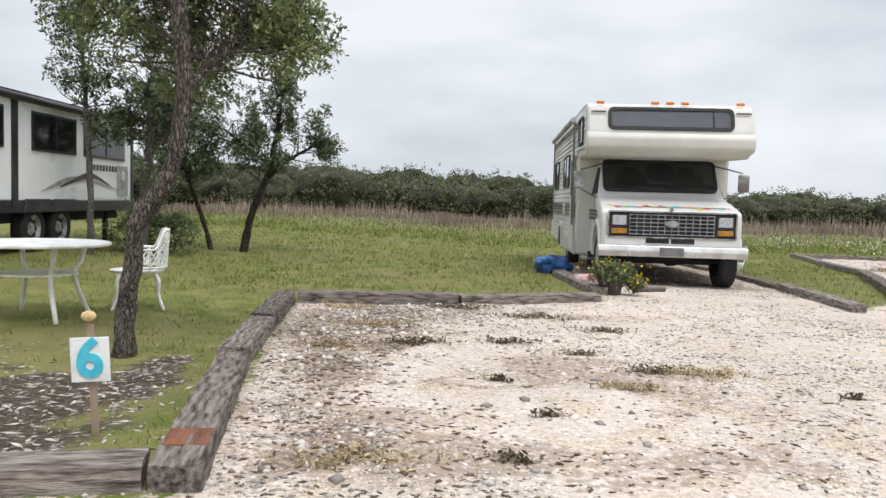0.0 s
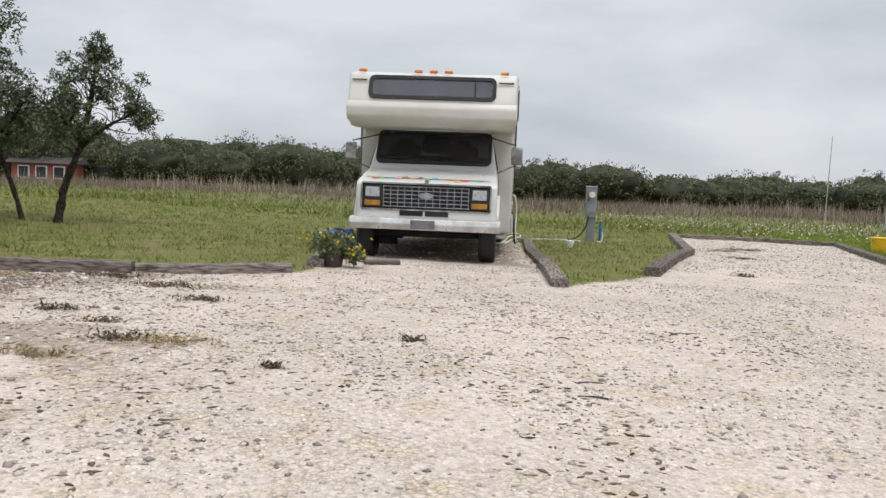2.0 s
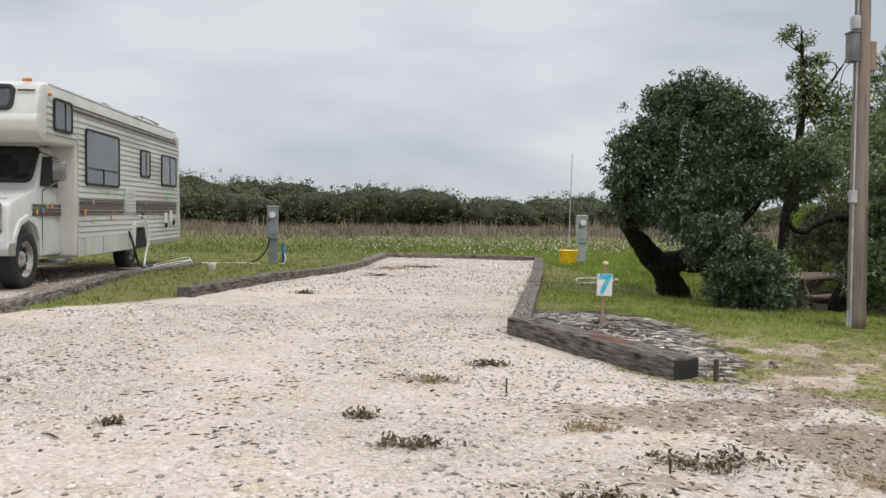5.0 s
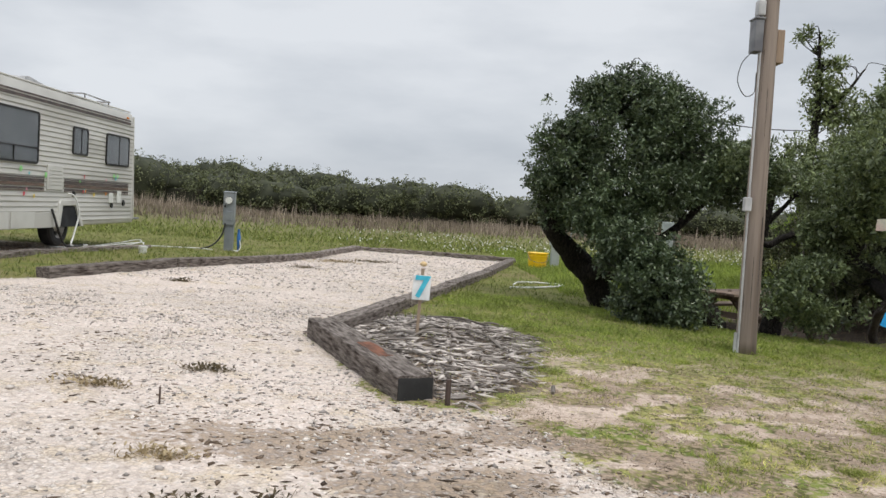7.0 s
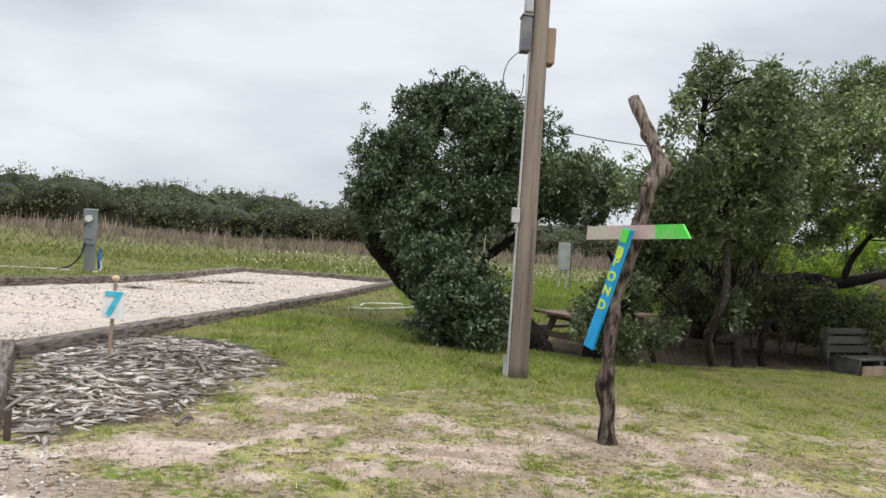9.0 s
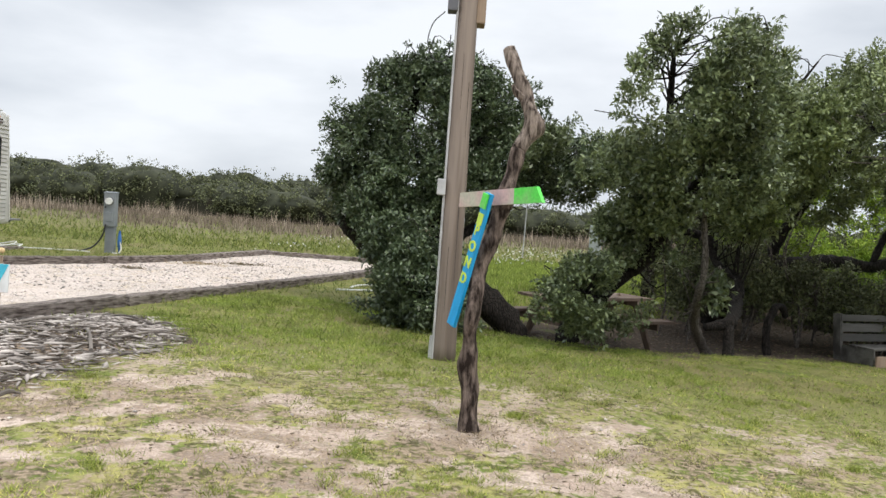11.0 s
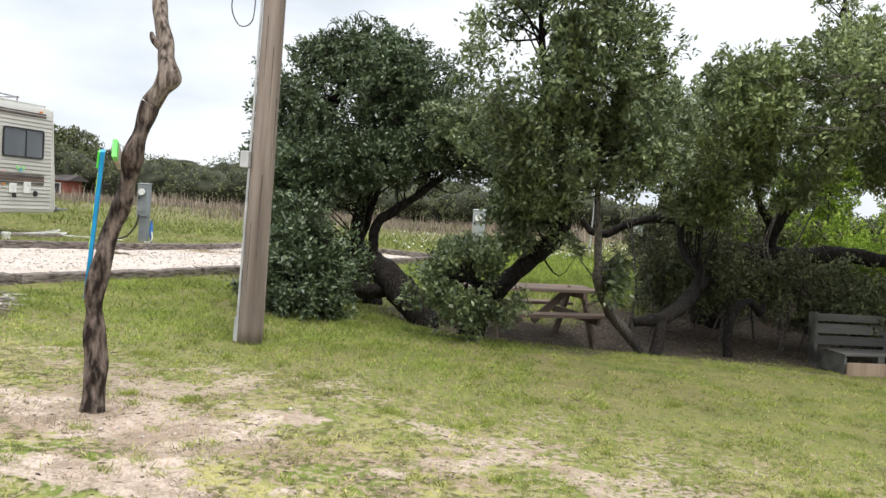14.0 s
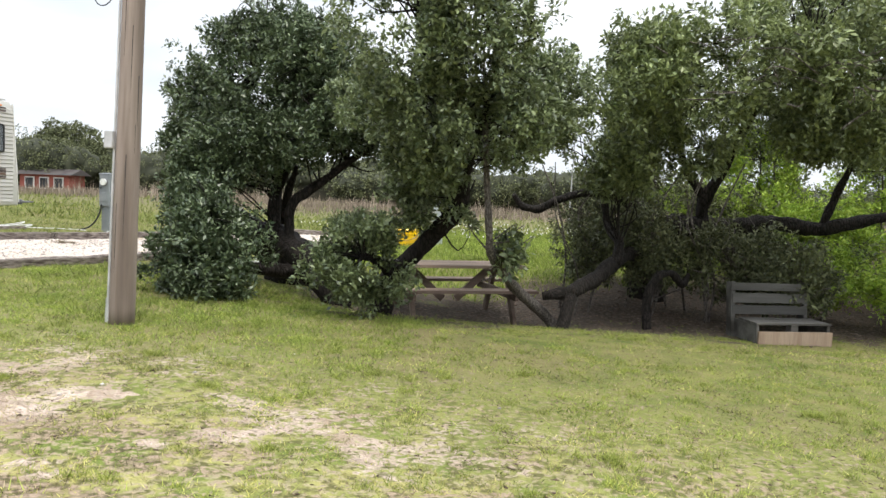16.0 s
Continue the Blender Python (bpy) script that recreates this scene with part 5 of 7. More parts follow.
# ---- pedestals, buckets, hoses ----
def pedestal(x, y, tall, mt, label, turned=0):
    e = thing("power_pedestal", label, "power pedestal", pose(x, y, gz(x, y), 0, 0, turned), "power pedestals")
    part("post", box((0.2, 0.13, tall * 0.5), (0.015, 0.01, tall * 0.25), 0.01), mt, e)
    cab = part("cabinet", box((0.25, 0.17, tall * 0.56), (0, 0, tall * 0.72), 0.012), mt, e, "grey metal outlet cabinet")
    part("cabinet_lid", box((0.27, 0.19, 0.03), (0, 0, tall * 1.0), 0.01, turn(4)), mt, cab)
    part("meter", rod(0.075, (0.0, -0.085, tall * 0.86), (0.0, -0.14, tall * 0.86), 18), WHITE_PLASTIC, cab, "round glass electricity meter")
    part("meter_ring", rod(0.09, (0.0, -0.083, tall * 0.86), (0.0, -0.1, tall * 0.86), 18), GREY_METAL, cab)
    part("breaker_cover", box((0.16, 0.02, 0.2), (0.0, -0.09, tall * 0.6), 0.008), mt, cab)
    part("latch", box((0.03, 0.02, 0.05), (-0.08, -0.092, tall * 0.76), 0.004), BLACK, cab)
    return e


ped = pedestal(6.96, 19.75, 1.31, PED_GREY, "grey metal power pedestal with a round meter")
part("power_cord", tube([(-0.06, -0.09, 0.62, 0.018), (-0.12, -0.12, 0.35, 0.018), (-0.3, -0.15, 0.12, 0.018), (-0.55, -0.2, 0.02, 0.018)], 7), CABLE, ped, "black power cord")
tap = part("water_tap", rod(0.025, (0.24, -0.05, 0), (0.24, -0.05, 0.5), 8), BLUE_PLASTIC, ped, "blue wrapped water tap")
part("tap_wrap", tube([(0.24, -0.06, 0.12, 0.03), (0.25, -0.07, 0.28, 0.045), (0.24, -0.06, 0.45, 0.025)], 8), BLUE_PLASTIC, tap)
part("tap_hose", tube([(0.26, -0.09, 0.3, 0.014), (0.3, -0.1, 0.12, 0.014), (0.26, -0.14, 0.02, 0.014), (0.16, -0.2, 0.02, 0.014)], 6), WHITE_PLASTIC, tap)
ped2 = pedestal(14.5, 20.4, 1.2, PED_PALE, "pale grey power pedestal beside a yellow bucket")
panel = thing("panel_post", "pale grey electrical panel on two thin posts beyond the oaks", "electrical panel", pose(18.0, 22.7, gz(18.0, 22.7), 0, 0, -8))
for px in (-0.08, 0.1):
    part("post", rod(0.03, (px, 0.05, -0.05), (px, 0.05, 1.1), 10), CONDUIT, panel)
pn = part("panel", box((0.3, 0.16, 0.74), (0, -0.05, 0.86), 0.014), PED_PALE, panel, "pale grey metal panel box")
part("panel_door", box((0.26, 0.012, 0.66), (0, -0.135, 0.86), 0.005), PED_PALE, pn)
part("panel_latch", box((0.03, 0.02, 0.06), (0.1, -0.147, 0.84), 0.004), GREY_METAL, pn)
part("conduit", rod(0.018, (0.2, 0.0, -0.05), (0.2, 0.0, 1.2), 8), GREY_METAL, panel)

bucket = thing("bucket", "bright yellow plastic bucket on the grass", "bucket", Matrix.Translation((14.0, 19.85, gz(14.0, 19.85))))
bk = bmesh.new()
bmesh.ops.create_cone(bk, cap_ends=True, segments=28, radius1=0.2, radius2=0.23, depth=0.36, matrix=Matrix.Translation((0, 0, 0.18)))
part("shell", bk, YELLOW, bucket, smooth=False)
part("rim", tube([(0.235 * math.cos(a), 0.235 * math.sin(a), 0.35, 0.014) for a in np.linspace(0, 2 * math.pi, 29)], 6, smooth_path=False), YELLOW, bucket)
part("rim", tube([(0.226 * math.cos(a), 0.226 * math.sin(a), 0.28, 0.01) for a in np.linspace(0, 2 * math.pi, 29)], 6, smooth_path=False), YELLOW, bucket)
part("handle", tube([(-0.235, 0, 0.3, 0.006), (-0.2, -0.2, 0.2, 0.006), (0, -0.29, 0.14, 0.006), (0.2, -0.2, 0.2, 0.006), (0.235, 0, 0.3, 0.006)], 6), GREY_METAL, bucket)


def hose(points, r, material, label, name="hose", category="hose"):
    rows = [(x, y, gz(x, y) + r + dz, r) for x, y, dz in points]
    ob = new(name, mesh_of(tube(rows, 7), material, True))
    return tagged(ob, label, category)


hose([(4.35, 16.6, 0.0), (4.7, 17.2, 0.01), (4.9, 18.6, 0.03), (5.0, 19.3, 0.05), (5.15, 19.6, 0.06), (5.3, 19.2, 0.02), (5.6, 19.6, 0.0), (6.3, 19.6, 0.0), (6.7, 19.4, 0.0)], 0.013, WHITE_PLASTIC, "white water hose lying on the grass")
hose([(4.5, 18.2, 0.0), (4.8, 19.2, 0.06), (5.1, 19.4, 0.13), (5.25, 19.0, 0.08), (5.0, 18.5, 0.02), (4.75, 17.0, 0.0)], 0.012, WHITE_PLASTIC, "loop of white hose by the motorhome")
hose([(12.6, 14.6, 0.0), (13.1, 15.0, 0.0), (13.7, 15.6, 0.02), (13.4, 16.1, 0.0), (12.9, 15.6, 0.0), (12.75, 15.2, 0.0)], 0.016, WHITE_PLASTIC, "coiled pale hose on the lawn")
hang = thing("shore_cord", "black and white cords hanging from the motorhome flank", "power cord", pose(3.26, 11.65, 0.02, 0, 0, -3.6))
part("black_cord", tube([(1.25, 4.1, 0.68, 0.02), (1.3, 4.16, 0.45, 0.02), (1.32, 4.3, 0.2, 0.02), (1.34, 4.5, 0.03, 0.02), (1.4, 5.0, 0.02, 0.02)], 7), CABLE, hang)
part("white_cord", tube([(1.25, 4.66, 0.96, 0.016), (1.32, 4.8, 0.9, 0.016), (1.36, 4.9, 0.6, 0.016), (1.34, 4.75, 0.2, 0.016), (1.36, 4.66, 0.03, 0.016), (1.4, 5.2, 0.02, 0.016)], 7), WHITE_PLASTIC, hang)
capo = thing("drain_cap", "white plastic drain cap in the grass", "drain cap", Matrix.Translation((6.04, 16.6, gz(6.04, 16.6))))
part("pipe", rod(0.07, (0, 0, 0), (0, 0, 0.1), 14), WHITE_PLASTIC, capo)
part("cap", rod(0.085, (0, 0, 0.1), (0, 0, 0.14), 14), WHITE_PLASTIC, capo)

# clutter by the motorhome
bag = thing("blue_bag", "crumpled blue tarpaulin bag beside the motorhome", "bag", Matrix.Translation((1.82, 13.5, gz(1.82, 13.5) - 0.02)) @ Matrix.Scale(1.0, 4))
b1 = ball(0.28, (0, 0, 0.12), (1.1, 0.9, 0.62), sub=4)
for v in b1.verts:
    v.co += v.normal * 0.07 * noise.noise(v.co * 7) + v.normal * 0.03 * noise.noise(v.co * 17)
part("sack", b1, NAVY, bag, "navy blue crumpled plastic")
b2 = ball(0.15, (-0.16, -0.12, 0.2), (1.2, 0.8, 0.6), sub=3)
for v in b2.verts:
    v.co += v.normal * 0.05 * noise.noise(v.co * 11)
part("flap", b2, BLUE_PLASTIC, bag, "blue plastic flap")
roll = thing("rolled_mat", "faded red striped mat rolled up on the gravel", "mat", pose(2.1, 11.4, gz(2.1, 11.4) + 0.08, 0, 0, 35))
part("roll", tube([(-0.3, 0, 0, 0.085), (-0.1, 0.01, 0, 0.09), (0.1, 0, 0, 0.088), (0.3, 0.01, 0, 0.084)], 14, rough=0.15), PINK_CLOTH, roll, smooth=True)
for yy in (0.05, 0.22):
    wd = thing("firewood", "short split log lying by the flower pot", "log", pose(2.62 + yy, 10.72 + yy * 0.4, gz(2.7, 10.7) + 0.05, 0, 0, 24))
    part("log", tube([(-0.15, 0, -0.01, 0.036), (0, 0.01, -0.01, 0.04), (0.15, 0, -0.01, 0.036)], 9, rough=0.25), GREY_WOOD, wd)


# ---- utility pole ----
def build_pole():
    e = thing("utility_pole", "weathered wooden utility pole with meter boxes and conduit", "utility pole", pose(14.27, 9.4, gz(14.27, 9.4) - 0.06, -2.0, 0.45, 0))
    part("pole", tube([(0, 0, 0, 0.105), (0.0, 0, 1.5, 0.096), (0.0, 0, 3.5, 0.086), (0, 0, 6.5, 0.076)], 20, rough=0.02, steps=8), POLE_WOOD, e, "round treated timber pole", True)
    for k in range(9):
        a = 0.6 + k * 0.7
        r = 0.099 - 0.0018 * k
        part("crack", box((0.003, 0.008, 0.5 + 0.1 * (k % 3)), (math.cos(a) * r * -1, -abs(math.sin(a)) * r, 0.4 + 0.35 * k), 0.001), DARK, e)
    part("conduit", tube([(-0.104, -0.045, 0.0, 0.011), (-0.1, -0.045, 1.2, 0.011), (-0.093, -0.045, 3.0, 0.011), (-0.085, -0.045, 6.0, 0.011)], 8), CONDUIT, e, "pale plastic conduit")
    part("conduit", tube([(-0.125, -0.02, 0.0, 0.018), (-0.12, -0.02, 0.26, 0.018)], 8, smooth_path=False), CONDUIT, e)
    part("junction_box", box((0.075, 0.06, 0.14), (-0.125, -0.07, 1.57), 0.008), CONDUIT, e, "small pale junction box")
    mb = part("meter_box", box((0.09, 0.14, 0.33), (-0.135, -0.02, 3.28), 0.012), GREY_METAL, e, "dark grey meter box")
    part("box_lid", box((0.105, 0.16, 0.02), (-0.135, -0.02, 3.455), 0.005), GREY_METAL, mb)
    bb = part("back_box", box((0.08, 0.18, 0.34), (0.118, 0.05, 3.2), 0.01), STAKE, e, "brown wooden box")
    mt = part("meter_head", box((0.08, 0.1, 0.16), (-0.125, -0.05, 3.56), 0.02), CONDUIT, e)
    loop = [(-0.2 + 0.0, -0.08, 3.1, 0.005), (-0.3, -0.1, 2.98, 0.005), (-0.33, -0.1, 2.8, 0.005), (-0.25, -0.1, 2.66, 0.005), (-0.15, -0.09, 2.7, 0.005), (-0.135, -0.08, 2.9, 0.005)]
    part("wire_loop", tube(loop, 5), CABLE, e, "thin dangling wire loop")
    return e


build_pole()
wire = new("overhead_wire", mesh_of(tube([(17.7, 22.4, 3.98, 0.014), (19.2, 22.8, 3.88, 0.014), (20.8, 23.2, 3.86, 0.014), (22.3, 23.65, 3.95, 0.014)], 5), CABLE))
tagged(wire, "thin dark cable running into the far oak", "cable")


# ---- driftwood sign post ----
def build_driftwood():
    e = thing("driftwood_post", "gnarled bleached driftwood post with painted arrow boards", "sign post", Matrix.Translation((14.41, 7.1, gz(14.41, 7.1) - 0.03)))
    z0 = gz(14.41, 7.1) - 0.03
    rows = [(14.43, 7.07, -0.18, 0.064), (14.42, 7.07, 0.0, 0.054), (14.4, 7.07, 0.17, 0.058), (14.4, 7.07, 0.35, 0.048), (14.405, 7.08, 0.52, 0.054), (14.445, 7.115, 0.82, 0.048), (14.52, 7.13, 1.05, 0.048), (14.57, 7.135, 1.28, 0.05), (14.63, 7.15, 1.52, 0.048), (14.7, 7.18, 1.67, 0.06), (14.67, 7.22, 1.8, 0.042), (14.62, 7.27, 1.95, 0.038), (14.54, 7.33, 2.16, 0.036)]
    path = [(x - 14.41, y - 7.1 + 0.015 * math.sin(z * 9), z - z0, r) for x, y, z, r in rows]
    part("trunk", tube(path[:9], 24, rough=0.3, steps=12, seed=3), DRIFT_BARK, e, "dark gnarled trunk with bark remnants", True)
    part("bleached_top", tube(path[8:], 24, rough=0.3, steps=12, seed=3), DRIFT, e, "bleached bare upper stem", True)
    part("stub", tube([(0.28, 0.07, 1.66 - z0, 0.035), (0.33, 0.06, 1.69 - z0, 0.02), (0.36, 0.06, 1.71 - z0, 0.006)], 8, rough=0.3), DRIFT, e)
    part("stub", tube([(0.24, 0.12, 1.84 - z0, 0.03), (0.18, 0.12, 1.88 - z0, 0.02), (0.16, 0.12, 1.92 - z0, 0.01)], 8, rough=0.3), DRIFT, e)
    return e, z0


drift, dz0 = build_driftwood()
# arm board: from its square end to its slanted lime tip
P0, P1 = Vector((14.3, 7.4, 1.21)), Vector((14.72, 6.7, 1.25))
ax = (P1 - P0).normalized()
L = (P1 - P0).length


BASIS = Matrix.Translation((-14.41, -7.1, -dz0))
nrm = Vector((ax.y, -ax.x, 0)).normalized()
up = nrm.cross(ax).normalized()
if up.z < 0:
    up = -up
M1 = BASIS @ Matrix.Translation(P0) @ Matrix((ax, -nrm, up)).transposed().to_4x4()
arm = part("arm_board", board([(0, -0.045), (L * 0.72, -0.045), (L * 0.72, 0.045), (0.01, 0.045)], 0.022), PALE_BOARD, drift, "pale painted arrow board")
arm.matrix_local = M1
tip = part("arm_tip", board([(L * 0.72, -0.045), (L * 1.04, -0.045), (L * 0.97, 0.045), (L * 0.72, 0.045)], 0.022), LIME, drift, "lime green arrow tip")
tip.matrix_local = M1
Q0, Q1 = Vector((14.288, 7.15, 0.45)), Vector((14.458, 7.0, 1.25))
bx_ = (Q1 - Q0).normalized()
BL = (Q1 - Q0).length
hor = Vector((0.51, -0.86, 0))
bn = hor.cross(bx_).normalized()
if bn.y > 0:
    bn = -bn
bs = bx_.cross(bn).normalized()
if bs.x < 0:
    bs = -bs
M2 = BASIS @ Matrix.Translation(Q0) @ Matrix((bs, -bn, bx_)).transposed().to_4x4()
blue = part("blue_board", board([(-0.042, 0), (0.042, 0.0), (0.042, BL), (-0.03, BL)], 0.02), BLUE_BOARD, drift, "sky blue board with yellow letters")
blue.matrix_local = M2
part("blue_board_top", box((0.06, 0.012, 0.09), (0.0, -0.018, BL - 0.05), 0.003), LIME, blue)
part("board_patch", box((0.055, 0.004, 0.07), (0.0, -0.0125, BL - 0.16), 0.001), YELLOW_LETTER, blue)
for k, ch in enumerate("DNOP"):
    written(ch, 0.088, YELLOW_LETTER, blue, Matrix.Translation((0, -0.0125, 0.3 + 0.1 * k)) @ Matrix.Rotation(radians(90), 4, "X"), "letter", 0.002)


# ---- picnic table and pallet bench ----
def picnic_table():
    cx, cy = 16.22, 13.47
    e = thing("picnic_table", "weathered grey-brown wooden picnic table with attached benches", "picnic table", pose(cx, cy, gz(cx, cy) - 0.01, 0, 0, 27))
    L = 1.8
    for k in range(5):
        part("top_plank", box((L, 0.135, 0.038), (0, -0.29 + 0.145 * k, 0.69), 0.005), BROWN_WOOD, e)
    for s in (-1, 1):
        for k in range(2):
            part("seat_plank", box((L, 0.13, 0.038), (0, s * (0.6 + 0.14 * k), 0.43), 0.005), BROWN_WOOD, e)
        x = s * (L / 2 - 0.27)
        part("seat_bearer", box((0.04, 1.56, 0.09), (x, 0, 0.366), 0.005), BROWN_WOOD, e)
        part("top_bearer", box((0.04, 0.7, 0.08), (x, 0, 0.631), 0.005), BROWN_WOOD, e)
        for q in (-1, 1):
            part("leg", box((0.045, 0.1, 0.8), (x + 0.043, q * 0.42, 0.31), 0.005, turn(q * 29)), BROWN_WOOD, e)
        part("brace", box((0.09, 0.045, 0.68), (s * 0.34, 0, 0.48), 0.005, turn(0, s * 48)), BROWN_WOOD, e)
    return e


picnic_table()


def pallet_bench():
    e = thing("pallet_bench", "low bench knocked together from grey pallet wood", "bench", pose(20.115, 13.0, gz(20.1, 13.0) - 0.01, 0, 0, 19) @ Matrix.Scale(1.025, 4))
    for s in (-1, 1):
        part("side_board", box((0.045, 0.12, 0.62), (s * 0.43, 0.32, 0.31), 0.005, turn(-6)), BENCH_WOOD_SHADED, e)
        part("side_panel", box((0.03, 0.55, 0.2), (s * 0.4, 0.03, 0.12), 0.005), BENCH_WOOD_SHADED, e)
    for z, h in ((0.315, 0.1), (0.445, 0.11), (0.57, 0.085)):
        part("back_plank", box((0.88, 0.022, h), (0, 0.26 + (z - 0.3) * 0.1, z), 0.004, turn(-6)), BENCH_WOOD_SHADED, e)
    for y in (-0.2, -0.06, 0.08):
        part("seat_plank", box((0.85, 0.12, 0.022), (0, y, 0.235), 0.004), BENCH_WOOD_SHADED, e)
    part("front_board", box((0.83, 0.025, 0.15), (0, -0.29, 0.085), 0.004), STAKE, e, "pale new front board")
    part("block", box((0.08, 0.1, 0.1), (0, -0.22, 0.18), 0.004), BENCH_WOOD_SHADED, e)
    return e


pallet_bench()


# ---- trees ----
def scatter_crown(blobs, size, seed, per=18, spread=0.075, slim=0.42, dense=2.3, gap=0.4):
    """Leaf rosettes over lobes (x, y, z, rx, ry, rz, clumps), with an uneven outline and gaps between them."""
    rng = np.random.default_rng(seed)
    cs, outs, rad = [], [], []
    for x, y, z, rx, ry, rz, n in blobs:
        n = int(n * dense)
        d = unit(rng.normal(size=(n, 3)))
        r = rng.uniform(0.12, 1.0, (n, 1)) ** 0.42
        bump = 0.46 + 0.98 * fbm(d[:, 0:1] * 2.6 + x, d[:, 1:2] * 2.6 + d[:, 2:3] * 2.2 + z, seed)
        bump = np.where(rng.random((n, 1)) < 0.06, bump * 1.2, bump)
        c = np.array([x, y, z]) + d * r * bump * np.array([rx, ry, rz])
        keep = fbm(c[:, 0] * 2.4 + 9, c[:, 1] * 1.1 + c[:, 2] * 2.6, seed + 5) > gap
        cs.append(c[keep])
        outs.append(d[keep])
        rad.append(rng.uniform(0.7, 1.5, keep.sum()) * spread)
    c, o, q = np.vstack(cs), np.vstack(outs), np.concatenate(rad)
    d = unit(rng.normal(size=(len(c) * per, 3)) + np.array([0, 0, 0.25]))
    reach = rng.random((len(d), 1)) ** 0.4 * np.repeat(q, per)[:, None]
    p = np.repeat(c, per, 0) + d * reach
    v, f = leaves(p, size, rng, slim, d * 1.1 + np.repeat(o, per, 0) * 0.35, 0.55)
    return c, v, f


def twigs(centres, limbs, rng, share, r0):
    """Thin branches from the nearest limb out to some of the clumps."""
    nodes = np.vstack([spline(l, 4) for l in limbs])
    bm = bmesh.new()
    for c in centres[rng.random(len(centres)) < share]:
        d = np.linalg.norm(nodes[:, :3] - c, axis=1) + np.where(nodes[:, 2] > c[2], 0.4, 0)
        if d.min() > 0.95:
            continue
        q = nodes[(d + rng.random(len(d)) * 0.35).argmin()]
        mid = (q[:3] + c) / 2 + rng.normal(size=3) * 0.12 + np.array([0, 0, 0.08])
        tube([(*q[:3], min(r0, q[3] * 0.6)), (*mid, r0 * 0.6), (*c, r0 * 0.25)], 4, bm, steps=3)
    return bm


def tree(label, limbs, blobs, leaf, bark, size=0.06, seed=1, per=18, spread=0.075, share=0.08, r0=0.012, name="oak_tree", rough=0.25, category="tree", gap=0.4):
    x, y = limbs[0][0][:2]
    e = thing(name, label, category, Matrix.Translation((0, 0, 0)))
    e.location = (x, y, gz(x, y))
    off = Matrix.Translation((-x, -y, -gz(x, y)))
    if category == "shrub":
        for k, l in enumerate(limbs):
            bm = tube(l, 7, None, rough, 6, seed + k)
            bm.transform(off)
            part("stem", bm, bark, e, "", True)
    else:
        bm = bmesh.new()
        for k, l in enumerate(limbs):
            tube(l, 12, bm, rough, 6, seed + k)
        bm.transform(off)
        part("trunk", bm, bark, e, "dark furrowed trunk and limbs", True)
    c, v, f = scatter_crown(blobs, size, seed, per, spread, gap=gap)
    tw = twigs(c, limbs, np.random.default_rng(seed), share, r0)
    tw.transform(off)
    tagged(part("branchwork", tw, bark, e), kind="stuff")
    ob = new("crown", raw_mesh(v + np.array([-x, -y, -gz(x, y)]), f, leaf))
    ob.parent = e
    return e


# young oak by the first sign
tree("young live oak with a crooked furrowed trunk, beside the sign",
     [[(-2.23, 5.6, -0.05, 0.097), (-2.21, 5.6, 0.25, 0.071), (-2.16, 5.6, 0.73, 0.063), (-2.12, 5.6, 1.02, 0.067), (-1.98, 5.62, 1.22, 0.059), (-1.86, 5.6, 1.55, 0.059), (-1.81, 5.6, 2.0, 0.055), (-1.85, 5.6, 2.5, 0.050), (-1.95, 5.6, 3.2, 0.038)],
      [(-1.8, 5.6, 1.95, 0.038), (-1.62, 5.8, 2.2, 0.029), (-1.4, 6.0, 2.5, 0.021), (-1.0, 6.1, 2.8, 0.010)],
      [(-1.95, 5.62, 2.6, 0.034), (-2.3, 5.9, 2.75, 0.025), (-2.8, 6.1, 2.9, 0.012)]],
     [(-2.3, 6.1, 2.75, 0.8, 0.7, 0.6, 270), (-1.6, 6.2, 2.65, 0.6, 0.6, 0.45, 150), (-1.15, 6.0, 2.35, 0.38, 0.4, 0.34, 60), (-1.9, 6.2, 3.3, 1.3, 1.1, 0.6, 190), (-2.0, 6.6, 2.15, 0.4, 0.4, 0.3, 45), (-0.45, 5.2, 2.9, 0.3, 0.3, 0.3, 22)],
     OAK_LEAF_OLIVE, RIDGED_BARK, 0.044, 11, 24, 0.065, 0.2, 0.01)
tree("small live oak with a thin leaning trunk, on the grass",
     [[(-4.02, 15.9, 0.0, 0.09), (-3.85, 15.9, 0.85, 0.07), (-3.55, 15.9, 1.6, 0.06), (-3.4, 15.95, 2.4, 0.045), (-3.3, 16.0, 3.2, 0.02)],
      [(-3.6, 15.9, 1.5, 0.04), (-3.1, 15.9, 1.95, 0.03), (-2.5, 16.0, 2.3, 0.012)], [(-3.5, 15.9, 1.8, 0.04), (-4.0, 15.8, 2.2, 0.025), (-4.4, 15.8, 2.5, 0.012)]],
     [(-3.45, 15.9, 2.15, 1.25, 0.9, 0.5, 220), (-3.3, 15.95, 2.75, 0.95, 0.8, 0.6, 170), (-3.25, 16.0, 3.4, 0.3, 0.3, 0.35, 26), (-2.5, 16.0, 2.15, 0.45, 0.4, 0.3, 40)],
     OAK_LEAF_DEEP, OAK_BARK, 0.075, 21, 17, 0.09, 0.25, 0.012)
